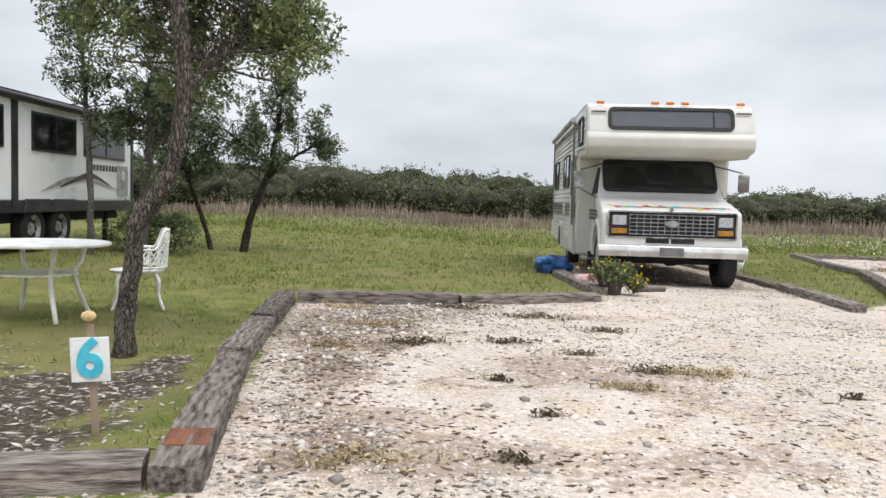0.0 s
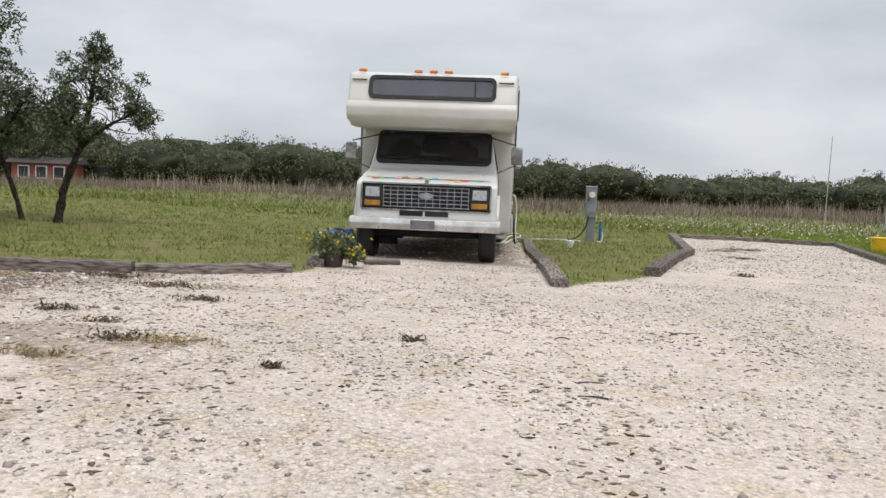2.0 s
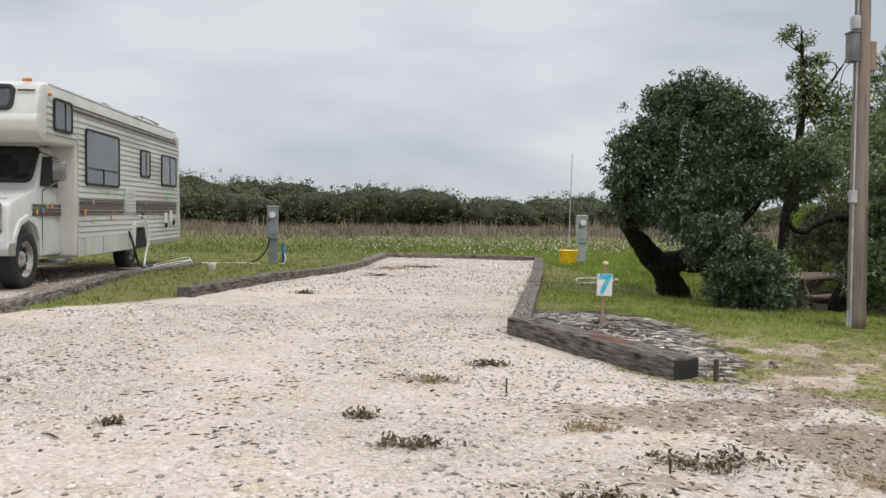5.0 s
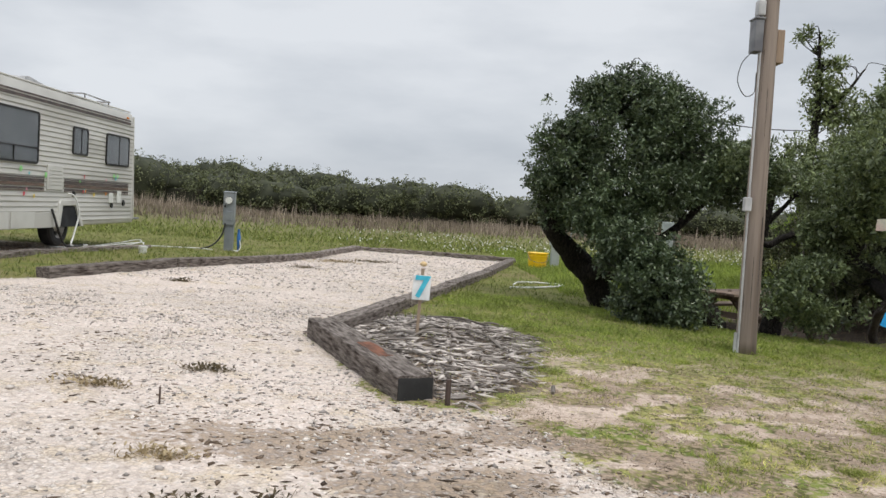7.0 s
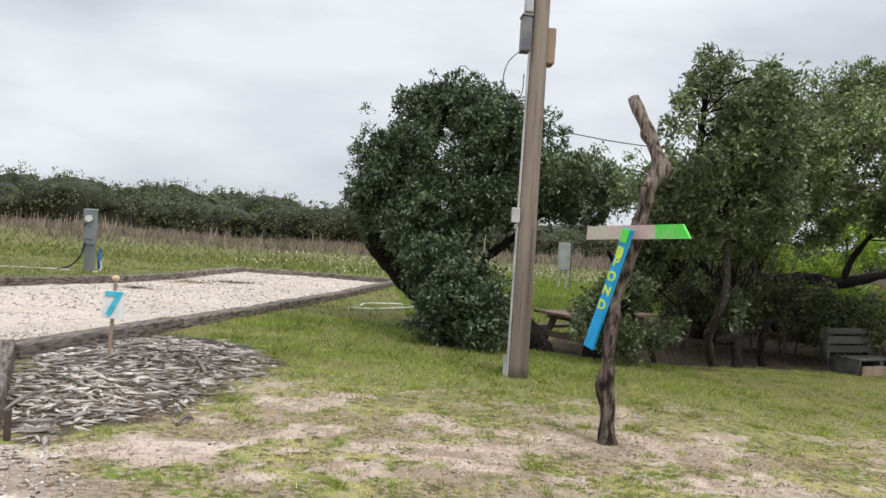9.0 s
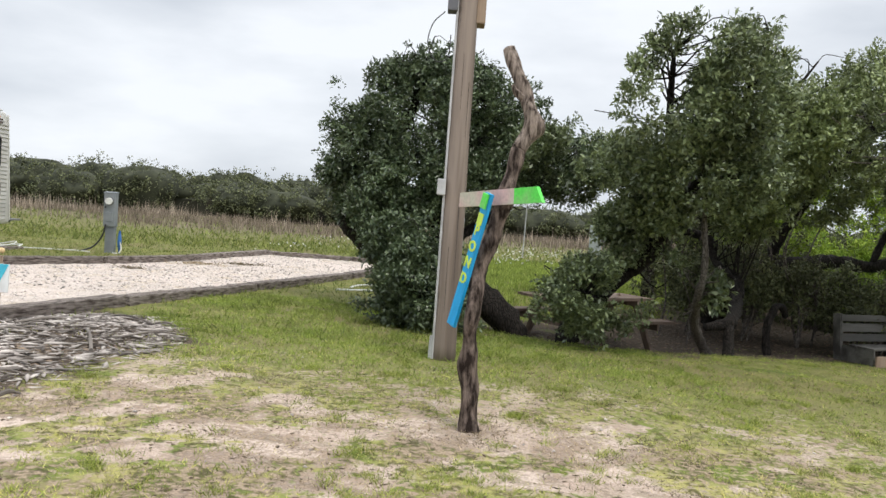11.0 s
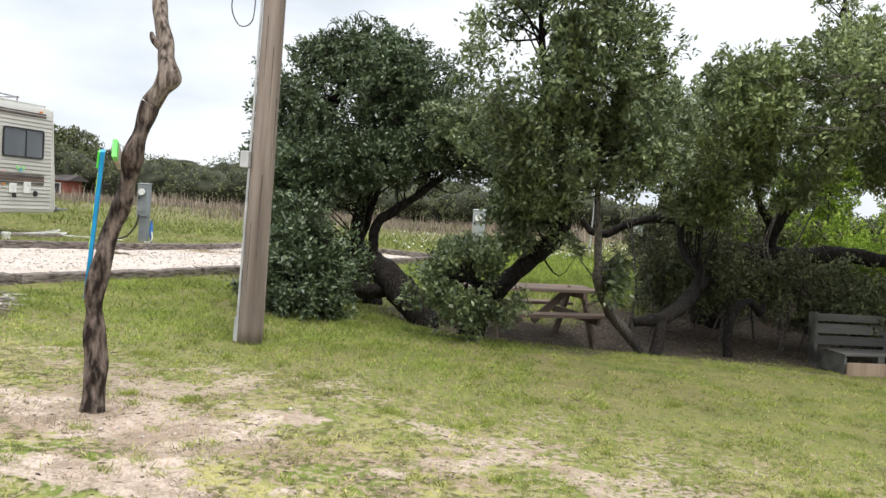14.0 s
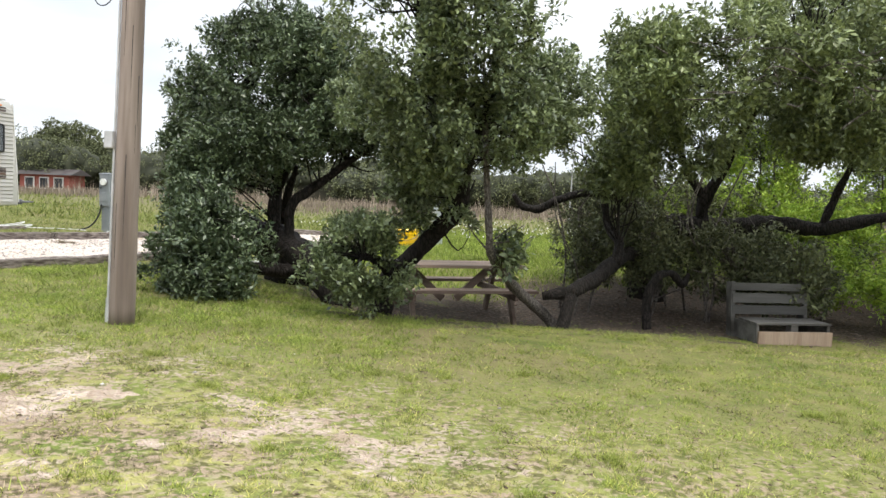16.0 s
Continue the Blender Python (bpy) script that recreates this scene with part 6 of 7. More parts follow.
tree("small oak with a slanting bare lower stem, on the grass",
     [[(-4.55, 15.7, 0.0, 0.055), (-4.75, 15.7, 0.7, 0.045), (-5.0, 15.7, 1.4, 0.04), (-5.2, 15.7, 2.1, 0.035), (-5.25, 15.7, 3.0, 0.02)], [(-5.05, 15.7, 1.5, 0.025), (-4.6, 15.7, 2.3, 0.015), (-4.4, 15.8, 2.7, 0.01)]],
     [(-5.15, 15.7, 2.3, 1.0, 0.8, 0.65, 170), (-5.4, 15.8, 3.0, 0.6, 0.6, 0.5, 60), (-4.8, 15.7, 1.8, 0.5, 0.5, 0.3, 40)],
     OAK_LEAF_DEEP, OAK_BARK, 0.075, 31, 17, 0.09, 0.25, 0.012)
tree("slender grey-stemmed tree in front of the trailer",
     [[(-5.75, 13.0, 0.1, 0.06), (-5.75, 13.0, 1.1, 0.05), (-5.8, 13.0, 2.2, 0.045), (-5.9, 13.0, 3.8, 0.02)]],
     [(-5.9, 13.0, 3.3, 0.55, 0.5, 0.9, 90), (-5.5, 13.1, 2.3, 0.4, 0.4, 0.35, 40), (-6.1, 13.0, 4.3, 0.6, 0.6, 0.6, 50)],
     OAK_LEAF_DEEP, GREY_BARK, 0.07, 41, 17, 0.09, 0.25, 0.012, name="slender_tree")
tree("oak with a straight pale trunk near the trailer",
     [[(-5.05, 13.4, 0.05, 0.075), (-5.03, 13.4, 1.1, 0.07), (-4.95, 13.4, 2.0, 0.06), (-4.9, 13.4, 3.2, 0.04)], [(-4.98, 13.4, 1.8, 0.04), (-4.5, 13.4, 2.4, 0.02), (-4.2, 13.5, 3.0, 0.012)]],
     [(-4.9, 13.5, 2.4, 0.75, 0.7, 0.55, 120), (-4.6, 13.5, 3.3, 1.2, 0.9, 0.8, 230), (-5.0, 13.4, 1.75, 0.4, 0.4, 0.3, 36)],
     OAK_LEAF_DEEP, GREY_BARK, 0.07, 51, 17, 0.09, 0.25, 0.012)
# oak beside the second pad
tree("spreading live oak with a low crooked trunk, beside the pad",
     [[(14.0, 13.65, -0.5, 0.3), (13.92, 13.62, -0.15, 0.25), (13.75, 13.56, 0.15, 0.21), (13.45, 13.45, 0.45, 0.18), (13.15, 13.25, 0.72, 0.14), (12.9, 13.08, 1.02, 0.115), (13.05, 13.1, 1.6, 0.09), (13.6, 13.1, 2.3, 0.06), (13.8, 13.1, 3.0, 0.03)],
      [(13.5, 13.5, 0.3, 0.17), (13.85, 13.15, 0.38, 0.18), (14.25, 12.8, 0.36, 0.17), (14.62, 12.52, 0.2, 0.17), (14.95, 12.38, -0.06, 0.18), (15.12, 12.33, -0.28, 0.17), (15.18, 12.3, -0.4, 0.12)],
      [(14.3, 12.7, 0.2, 0.11), (14.16, 12.75, 0.5, 0.09), (14.12, 12.8, 0.95, 0.08), (14.3, 12.9, 1.5, 0.06), (14.6, 13.0, 2.2, 0.04), (14.7, 13.0, 2.8, 0.02)],
      [(14.45, 12.6, 0.16, 0.08), (14.36, 12.66, 0.5, 0.065), (14.4, 12.7, 0.85, 0.06), (14.62, 12.75, 1.02, 0.055), (15.0, 12.9, 1.35, 0.045), (15.5, 13.2, 1.8, 0.02)],
      [(13.6, 13.3, 0.4, 0.1), (13.95, 13.2, 0.5, 0.08), (14.1, 13.1, 0.75, 0.06), (14.3, 13.0, 1.3, 0.03)],
      [(14.55, 12.5, 0.02, 0.1), (14.2, 11.9, 0.1, 0.06), (14.0, 11.3, 0.2, 0.03)]],
     [(13.85, 13.0, 2.35, 1.05, 0.95, 0.85, 460), (14.6, 13.1, 2.45, 0.85, 0.8, 0.65, 300), (14.1, 13.1, 2.95, 0.75, 0.6, 0.4, 150), (13.05, 13.0, 1.95, 0.55, 0.55, 0.65, 210), (13.0, 13.1, 1.25, 0.36, 0.4, 0.4, 100), (12.72, 12.9, 1.6, 0.3, 0.3, 0.2, 40),
      (13.75, 12.4, 1.5, 0.75, 0.55, 0.5, 250), (13.4, 12.3, 1.15, 0.5, 0.45, 0.42, 150), (13.62, 11.8, 0.8, 0.45, 0.45, 0.45, 140), (13.95, 11.3, 0.2, 0.7, 0.55, 0.56, 330), (13.95, 11.5, 0.62, 0.45, 0.45, 0.36, 130),
      (15.0, 13.0, 1.85, 0.75, 0.7, 0.55, 240), (15.65, 13.4, 1.85, 0.7, 0.6, 0.55, 200), (14.5, 12.5, 1.62, 0.6, 0.5, 0.38, 130), (13.4, 13.0, 2.9, 0.35, 0.35, 0.3, 50)],
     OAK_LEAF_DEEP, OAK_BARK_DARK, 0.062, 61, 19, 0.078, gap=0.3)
# oak over the picnic table
tree("live oak arching over the picnic table",
     [[(15.7, 11.95, -0.5, 0.15), (15.85, 11.95, 0.02, 0.12), (16.15, 11.85, 0.36, 0.1), (16.45, 11.75, 0.66, 0.09), (16.66, 11.65, 0.92, 0.085), (16.7, 11.5, 1.25, 0.07), (16.6, 11.1, 1.8, 0.055), (16.45, 10.7, 2.4, 0.04), (16.4, 10.5, 2.9, 0.02)],
      [(16.66, 11.6, 1.0, 0.05), (16.85, 11.3, 1.5, 0.045), (17.1, 10.8, 2.05, 0.03), (17.2, 10.5, 2.6, 0.015)],
      [(15.9, 11.9, 0.1, 0.06), (15.85, 11.5, 0.3, 0.04), (15.8, 11.1, 0.35, 0.02)]],
     [(16.3, 10.3, 2.45, 0.66, 0.66, 0.6, 240), (17.0, 10.4, 2.45, 0.64, 0.62, 0.6, 230), (16.65, 10.2, 2.9, 0.7, 0.56, 0.4, 150), (16.6, 10.6, 1.8, 0.66, 0.55, 0.46, 220), (16.45, 11.0, 1.36, 0.5, 0.45, 0.33, 130), (15.92, 10.0, 2.6, 0.36, 0.36, 0.3, 60), (17.3, 10.9, 1.75, 0.55, 0.5, 0.5, 160), (15.9, 10.9, 1.85, 0.45, 0.45, 0.4, 110),
      (15.8, 11.05, 0.33, 0.6, 0.5, 0.5, 280), (16.2, 11.5, 0.72, 0.26, 0.26, 0.2, 24), (16.25, 11.6, 1.12, 0.42, 0.4, 0.3, 120), (16.75, 11.3, 0.78, 0.22, 0.2, 0.18, 12), (16.3, 13.2, 1.75, 0.75, 0.6, 0.46, 190), (16.95, 12.6, 1.7, 0.6, 0.5, 0.42, 140), (15.5, 12.2, 1.95, 0.55, 0.5, 0.45, 130), (17.5, 11.6, 2.1, 0.55, 0.5, 0.5, 130)],
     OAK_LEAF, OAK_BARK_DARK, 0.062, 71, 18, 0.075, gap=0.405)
tree("thin leaning oak stem beside the picnic table",
     [[(17.68, 12.6, -0.5, 0.07), (17.5, 12.4, -0.26, 0.06), (17.24, 11.9, 0.06, 0.055), (17.08, 11.3, 0.42, 0.045), (17.06, 11.1, 0.75, 0.035), (17.0, 11.1, 1.5, 0.03), (16.95, 11.1, 2.3, 0.012)]],
     [(17.25, 11.3, 0.46, 0.2, 0.16, 0.22, 16)],
     OAK_LEAF, GREY_BARK, 0.09, 73, 14, 0.09, 0.5, 0.01, name="leaning_stem")
# oak with the long level limb
tree("old live oak with a long level limb behind the bench",
     [[(18.75, 15.4, -0.45, 0.28), (18.7, 15.4, 0.3, 0.22), (18.9, 15.3, 0.66, 0.18), (19.3, 15.1, 0.7, 0.14), (19.8, 15.0, 0.72, 0.12), (20.4, 15.0, 0.78, 0.11), (20.9, 15.0, 0.74, 0.1), (21.4, 15.0, 0.85, 0.085), (22.8, 15.2, 1.2, 0.05)],
      [(19.4, 15.1, 0.72, 0.1), (19.42, 15.0, 1.05, 0.09), (19.62, 14.8, 1.5, 0.07), (19.9, 14.0, 2.3, 0.05), (20.3, 13.2, 2.9, 0.02)],
      [(19.42, 15.0, 1.1, 0.07), (19.15, 14.8, 1.45, 0.05), (18.9, 14.0, 2.0, 0.04), (18.6, 12.9, 2.6, 0.02)],
      [(20.95, 15.0, 0.8, 0.06), (21.1, 14.9, 1.3, 0.05), (21.3, 14.0, 2.2, 0.03), (21.5, 13.4, 2.8, 0.015)],
      [(18.75, 15.4, 0.5, 0.12), (18.4, 15.2, 1.0, 0.08), (17.9, 15.1, 1.12, 0.06), (17.45, 15.1, 1.0, 0.055), (17.15, 15.06, 0.86, 0.06), (16.93, 15.06, 0.88, 0.05), (16.8, 15.0, 1.05, 0.03)],
      [(18.7, 14.6, 0.3, 0.1), (18.4, 13.9, 0.34, 0.09), (18.2, 13.2, 0.22, 0.09), (18.0, 12.7, 0.08, 0.085), (17.8, 12.35, 0.0, 0.08), (17.5, 12.3, -0.06, 0.05)],
      [(17.8, 12.35, 0.0, 0.07), (17.78, 12.2, -0.2, 0.06), (17.73, 12.05, -0.48, 0.08)],
      [(18.25, 13.3, 0.26, 0.08), (18.3, 13.5, 0.5, 0.06), (18.15, 14.0, 0.7, 0.05), (18.05, 14.2, 1.2, 0.03)]],
     [(18.5, 12.4, 2.35, 0.85, 0.8, 0.75, 330), (19.5, 12.3, 2.45, 1.0, 0.85, 0.8, 360), (20.7, 12.4, 2.5, 1.0, 0.85, 0.85, 340), (21.8, 12.8, 2.4, 1.0, 0.9, 0.9, 260), (17.9, 13.6, 1.8, 0.7, 0.7, 0.5, 200), (19.0, 12.9, 1.6, 0.75, 0.6, 0.36, 170), (20.4, 12.6, 1.75, 0.9, 0.6, 0.33, 170), (18.35, 13.3, 1.35, 0.55, 0.5, 0.4, 140),
      (20.4, 13.8, 3.3, 1.5, 1.0, 0.5, 260), (22.0, 13.8, 3.4, 1.3, 1.0, 0.6, 200), (18.6, 14.2, 2.6, 0.8, 0.8, 0.5, 150), (21.6, 14.4, 1.9, 0.9, 0.6, 0.5, 140)],
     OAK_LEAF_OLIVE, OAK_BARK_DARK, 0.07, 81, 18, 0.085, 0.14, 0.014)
for x, y, hook in ((18.68, 13.2, 0.62),):
    z = gz(x, y)
    ob = new("bent_stem", mesh_of(tube([(x, y, z - 0.08, 0.06), (x - 0.05 * hook, y + 0.05, z + 0.3, 0.055), (x + 0.1 * hook, y + 0.1, z + 0.58, 0.05), (x + 0.4 * hook, y + 0.3, z + 0.66, 0.045), (x + 0.65 * hook, y + 0.5, z + 0.5, 0.045), (x + 0.8 * hook, y + 0.8, z + 0.6, 0.03)], 9, rough=0.25), OAK_BARK_DARK, True))
    tagged(ob, "gnarled bent oak stem in the thicket", "stem", "bent stems in the thicket")
tree("taller oak top rising behind the thicket",
     [[(22.4, 23.7, -0.2, 0.2), (22.2, 23.7, 2.0, 0.16), (22.4, 23.7, 4.4, 0.1), (22.3, 23.7, 6.6, 0.04)], [(22.4, 23.7, 4.2, 0.08), (23.2, 23.7, 5.1, 0.05), (23.7, 23.7, 5.8, 0.02)], [(22.3, 23.7, 2.8, 0.1), (25.0, 23.7, 4.4, 0.06), (26.0, 23.7, 5.4, 0.03)]],
     [(22.1, 23.7, 6.4, 0.5, 0.5, 0.45, 60), (22.5, 23.7, 5.5, 0.7, 0.6, 0.5, 60), (22.9, 23.7, 4.6, 1.0, 0.7, 0.6, 90), (25.9, 23.7, 5.6, 1.3, 1.0, 0.75, 200), (27.4, 23.7, 6.2, 1.3, 1.0, 0.8, 180), (24.5, 23.7, 4.0, 2.0, 1.0, 0.9, 240)],
     OAK_LEAF_OLIVE, OAK_BARK_DARK, 0.12, 91, 16, 0.17, 0.3, 0.02)
tree("dim middle oak in the depth of the thicket",
     [[(18.0, 17.2, -0.2, 0.12), (18.05, 17.2, 1.2, 0.1), (18.3, 17.2, 2.4, 0.05)], [(18.1, 17.2, 1.2, 0.05), (19.2, 17.3, 2.4, 0.03)]],
     [(18.7, 17.3, 2.4, 1.2, 0.8, 0.7, 170), (20.6, 17.3, 3.0, 1.4, 0.9, 0.8, 200), (16.9, 16.3, 2.2, 0.8, 0.6, 0.5, 120)],
     OAK_LEAF_OLIVE, OAK_BARK_DARK, 0.085, 93, 18, 0.1, 0.2, 0.016)


def shrub(label, blobs, leaf, seed, size=0.06, bark=GREY_BARK, name="shrub", gap=0.38):
    x, y, z = blobs[0][:3]
    limbs = [[(bx, by, gz(bx, by) - 0.05, 0.02), (bx + 0.05, by, (bz + gz(bx, by)) / 2, 0.016), (bx, by, bz + brz * 0.5, 0.008)] for bx, by, bz, brx, bry, brz, n in blobs]
    return tree(label, limbs, blobs, leaf, bark, size, seed, 16, 0.085, 0.12, 0.008, name, 0.1, "shrub", gap)


shrub("dark green shrub beside the trailer", [(-5.4, 14.3, 0.6, 0.75, 0.5, 0.42, 150), (-4.9, 14.4, 0.55, 0.5, 0.45, 0.35, 80)], OAK_LEAF, 101)
shrub("tall leafy thicket closing the view behind the oaks", [(20.5, 19.2, 1.2, 1.5, 0.8, 1.3, 240), (23.2, 19.2, 1.5, 1.7, 0.8, 1.6, 260), (20.5, 17.6, 2.3, 1.4, 0.5, 0.6, 230), (22.3, 17.6, 2.2, 1.2, 0.5, 0.7, 210), (25.8, 18.0, 1.7, 1.6, 1.0, 1.9, 260), (24.6, 15.6, 1.2, 1.0, 0.8, 1.2, 200)], OAK_LEAF_OLIVE, 113, 0.085)
shrub("bright green shrubs behind the oaks", [(20.1, 16.3, 0.8, 0.9, 0.4, 0.6, 190), (21.3, 16.0, 0.6, 0.8, 0.4, 0.55, 170), (22.4, 15.2, 0.3, 0.8, 0.4, 0.5, 150), (20.4, 17.6, 0.9, 1.2, 0.6, 0.7, 200), (21.8, 17.4, 0.7, 1.0, 0.6, 0.6, 150), (19.4, 18.0, 1.0, 0.8, 0.6, 0.5, 80), (20.7, 17.4, 1.7, 0.9, 0.5, 0.6, 170), (22.2, 17.0, 1.5, 1.0, 0.5, 0.7, 170), (23.4, 16.4, 1.3, 0.9, 0.5, 0.8, 140)], BRIGHT_LEAF, 111, 0.07)
shrub("green undergrowth at the foot of the oaks", [(21.9, 14.6, 0.15, 0.9, 0.5, 0.5, 160), (23.2, 14.4, 0.3, 1.0, 0.6, 0.6, 160), (21.2, 16.0, 0.3, 1.0, 0.5, 0.6, 150)], OAK_LEAF_OLIVE, 121)
# darker belt leaf here puts the thicket's shade into the leaf colour
shrub("dim undergrowth between the oak stems", [(17.95, 14.6, 0.3, 0.55, 0.5, 0.5, 150), (18.7, 14.3, 0.4, 0.75, 0.5, 0.65, 260), (19.7, 14.2, 0.3, 0.7, 0.5, 0.6, 230), (18.5, 15.9, 0.9, 0.9, 0.5, 0.7, 260), (19.6, 16.0, 0.6, 0.9, 0.5, 0.7, 200), (20.4, 13.6, 0.15, 0.5, 0.4, 0.45, 140), (17.7, 15.8, 0.5, 0.4, 0.4, 0.6, 70)], HEDGE_LEAF, 131, 0.065)
shrub("mixed green undergrowth beyond the bench", [(20.9, 14.6, 0.15, 0.6, 0.45, 0.45, 130), (21.6, 14.0, 0.05, 0.6, 0.45, 0.4, 130), (22.4, 13.6, 0.2, 0.8, 0.5, 0.55, 150)], BRIGHT_LEAF, 133)
# bare stems in the thicket
rnd = random.Random(9)
for k in range(16):
    x, y = 17.3 + rnd.random() * 2.4, 13.9 + rnd.random() * 2.2
    z = gz(x, y)
    r = rnd.uniform(0.01, 0.022)
    ob = new("bare_stem", mesh_of(tube([(x, y, z - 0.05, r), (x + rnd.uniform(-.15, .15), y, z + 0.6, r * 0.9), (x + rnd.uniform(-.3, .3), y, z + 1.3, r * 0.7), (x + rnd.uniform(-.4, .4), y, z + 2.0, r * 0.5)], 6, rough=0.2), GREY_BARK))
    tagged(ob, "thin bare grey stem in the oak thicket", "stem", "bare stems in the thicket")


bm = bmesh.new()
for k in range(46):
    p = Vector((rnd.gauss(19.9, 0.5), 11.62 + rnd.uniform(0, 0.3), rnd.gauss(2.3, 0.2)))
    d = Vector((rnd.uniform(-1, 1), rnd.uniform(-0.4, 0.2), rnd.uniform(-0.25, 0.5))) * rnd.uniform(0.12, 0.3)
    q = p + d + Vector((0, 0, rnd.uniform(-0.06, 0.06)))
    tube([(*p, 0.008), (*q, 0.006), (*(q + d * 0.7 + Vector((0, 0, rnd.uniform(-0.1, 0.1)))), 0.002)], 4, bm, steps=3)
tagged(new("dead_twigs", mesh_of(bm, GREY_BARK)), "tangle of bare grey twigs in the oak crown", "twigs", kind="stuff")


# ---- potted flowers ----
def flower_pot():
    x, y = 2.15, 10.4
    e = thing("potted_flowers", "dark pot overflowing with yellow-flowered plants", "potted plant", Matrix.Translation((x, y, gz(x, y))))
    pot = bmesh.new()
    bmesh.ops.create_cone(pot, cap_ends=True, segments=20, radius1=0.13, radius2=0.18, depth=0.26, matrix=Matrix.Translation((0, 0, 0.13)))
    part("pot", pot, POT, e)
    c, v, f = scatter_crown([(0, 0, 0.27, 0.3, 0.26, 0.19, 130), (0.3, -0.05, 0.14, 0.14, 0.14, 0.1, 40)], 0.045, 5, 10, 0.035)
    ob = new("foliage", raw_mesh(v, f, OAK_LEAF))
    ob.parent = e
    rng = np.random.default_rng(3)
    pts = np.vstack([np.array([0, -0.05, 0.38]) + rng.normal(size=(34, 3)) * (0.15, 0.12, 0.05), np.array([0.31, -0.1, 0.18]) + rng.normal(size=(40, 3)) * (0.07, 0.05, 0.05)])
    v, f = leaves(np.repeat(pts, 4, 0), 0.032, rng, slim=0.9)
    fl = new("blooms", raw_mesh(v, f, FLOWER_YELLOW))
    fl.parent = e
    tagged(fl, kind="stuff")
    return e


flower_pot()


# ---- far hedge, fields and far buildings ----
def far_wood():
    rng = np.random.default_rng(17)
    blobs = []
    for row, (y0, n) in enumerate(((64, 34), (67, 40), (71, 34))):
        for k in range(n):
            x = -80 + 160 * (k + rng.random()) / n
            roll = float(fbm(np.array(x * 0.13), np.array(row * 3.0), 19, 3)) - 0.5
            top = 3.25 - 0.03 * x + roll * 1.9 + rng.uniform(-0.25, 0.2) + 0.2 * row
            blobs.append((x, y0 + rng.uniform(-1.5, 1.5), top * 0.5, rng.uniform(2.6, 4.6), 1.7, top * 0.5, 190))
    c, v, f = scatter_crown(blobs, 0.17, 17, 14, 0.3, 0.65, 1.4, 0.3)
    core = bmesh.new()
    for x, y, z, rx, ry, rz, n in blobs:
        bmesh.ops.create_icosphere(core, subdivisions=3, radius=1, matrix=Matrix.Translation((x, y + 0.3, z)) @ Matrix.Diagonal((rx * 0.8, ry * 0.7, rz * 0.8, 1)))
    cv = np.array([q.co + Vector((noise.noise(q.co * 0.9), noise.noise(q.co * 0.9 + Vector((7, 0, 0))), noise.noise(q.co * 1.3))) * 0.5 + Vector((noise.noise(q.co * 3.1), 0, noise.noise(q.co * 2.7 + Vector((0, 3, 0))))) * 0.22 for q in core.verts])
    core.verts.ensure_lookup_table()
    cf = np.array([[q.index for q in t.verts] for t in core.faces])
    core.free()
    # near-black colour on the cores paints the shade behind the leaves
    dim = mat("belt_core_shade", (0.03, 0.034, 0.02), (0.055, 0.06, 0.035), 0.95, 0, 1.2, 5, 0.6)
    tagged(new("oak_belt_shade", raw_mesh(cv, cf, dim)), "dark solid cores painting the shade inside the oak belt", "woodland", kind="stuff")
    return tagged(new("far_oak_belt", raw_mesh(v, f, HEDGE_LEAF)), "dark belt of low coastal oaks across the field", "woodland", kind="stuff")


far_wood()
# added dark strip, painted as the shade between the far crowns
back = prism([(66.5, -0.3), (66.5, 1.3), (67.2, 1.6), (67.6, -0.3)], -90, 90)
tagged(new("wood_shade", mesh_of(back, mat("understorey_shade", (0.03, 0.032, 0.02), (0.05, 0.045, 0.03), 0.95, 0, 1, 8, 0.3))), "dark strip standing in for shade inside the oak belt", "woodland", kind="stuff")
tree("large dark oak far behind the motorhome",
     [[(-32, 70, -0.1, 0.5), (-32, 70, 1.5, 0.4), (-32.5, 70, 3.5, 0.25), (-32.5, 70, 5, 0.1)], [(-32, 70, 1.3, 0.3), (-29.5, 70, 3.2, 0.15)], [(-32, 70, 1.2, 0.3), (-34.8, 70, 3.0, 0.15)]],
     [(-32, 70, 4.6, 3.6, 2.5, 1.9, 420), (-35, 70, 3.6, 2.0, 2, 1.3, 180), (-29, 70, 3.4, 2.2, 2, 1.3, 190)],
     HEDGE_LEAF, OAK_BARK_DARK, 0.26, 141, 14, 0.3, 0.05, 0.05)


def far_house(x, y, w, d, h, label):
    e = thing("far_house", label, "house", pose(x, y, -0.1))
    part("wall", box((w, d, h), (0, 0, h / 2), 0.02), RED_WALL, e)
    part("roof", prism([(-d / 2 - 0.4, h), (0, h + 0.5), (d / 2 + 0.4, h)], -w / 2 - 0.4, w / 2 + 0.4), ROOF_GREY, e)
    for k in range(3):
        wn_ = part("window", box((0.9, 0.08, 1.0), (-w / 2 + w * (k + 0.7) / 3.4, -d / 2 - 0.02, h * 0.55), 0.02), WHITE_PLASTIC, e)
        part("pane", box((0.7, 0.04, 0.8), (-w / 2 + w * (k + 0.7) / 3.4, -d / 2 - 0.06, h * 0.55), 0.01), TRAILER_BLACK, wn_)
    return e


far_house(-27.5, 62.3, 4.6, 2, 1.5, "low red brick house beyond the field")


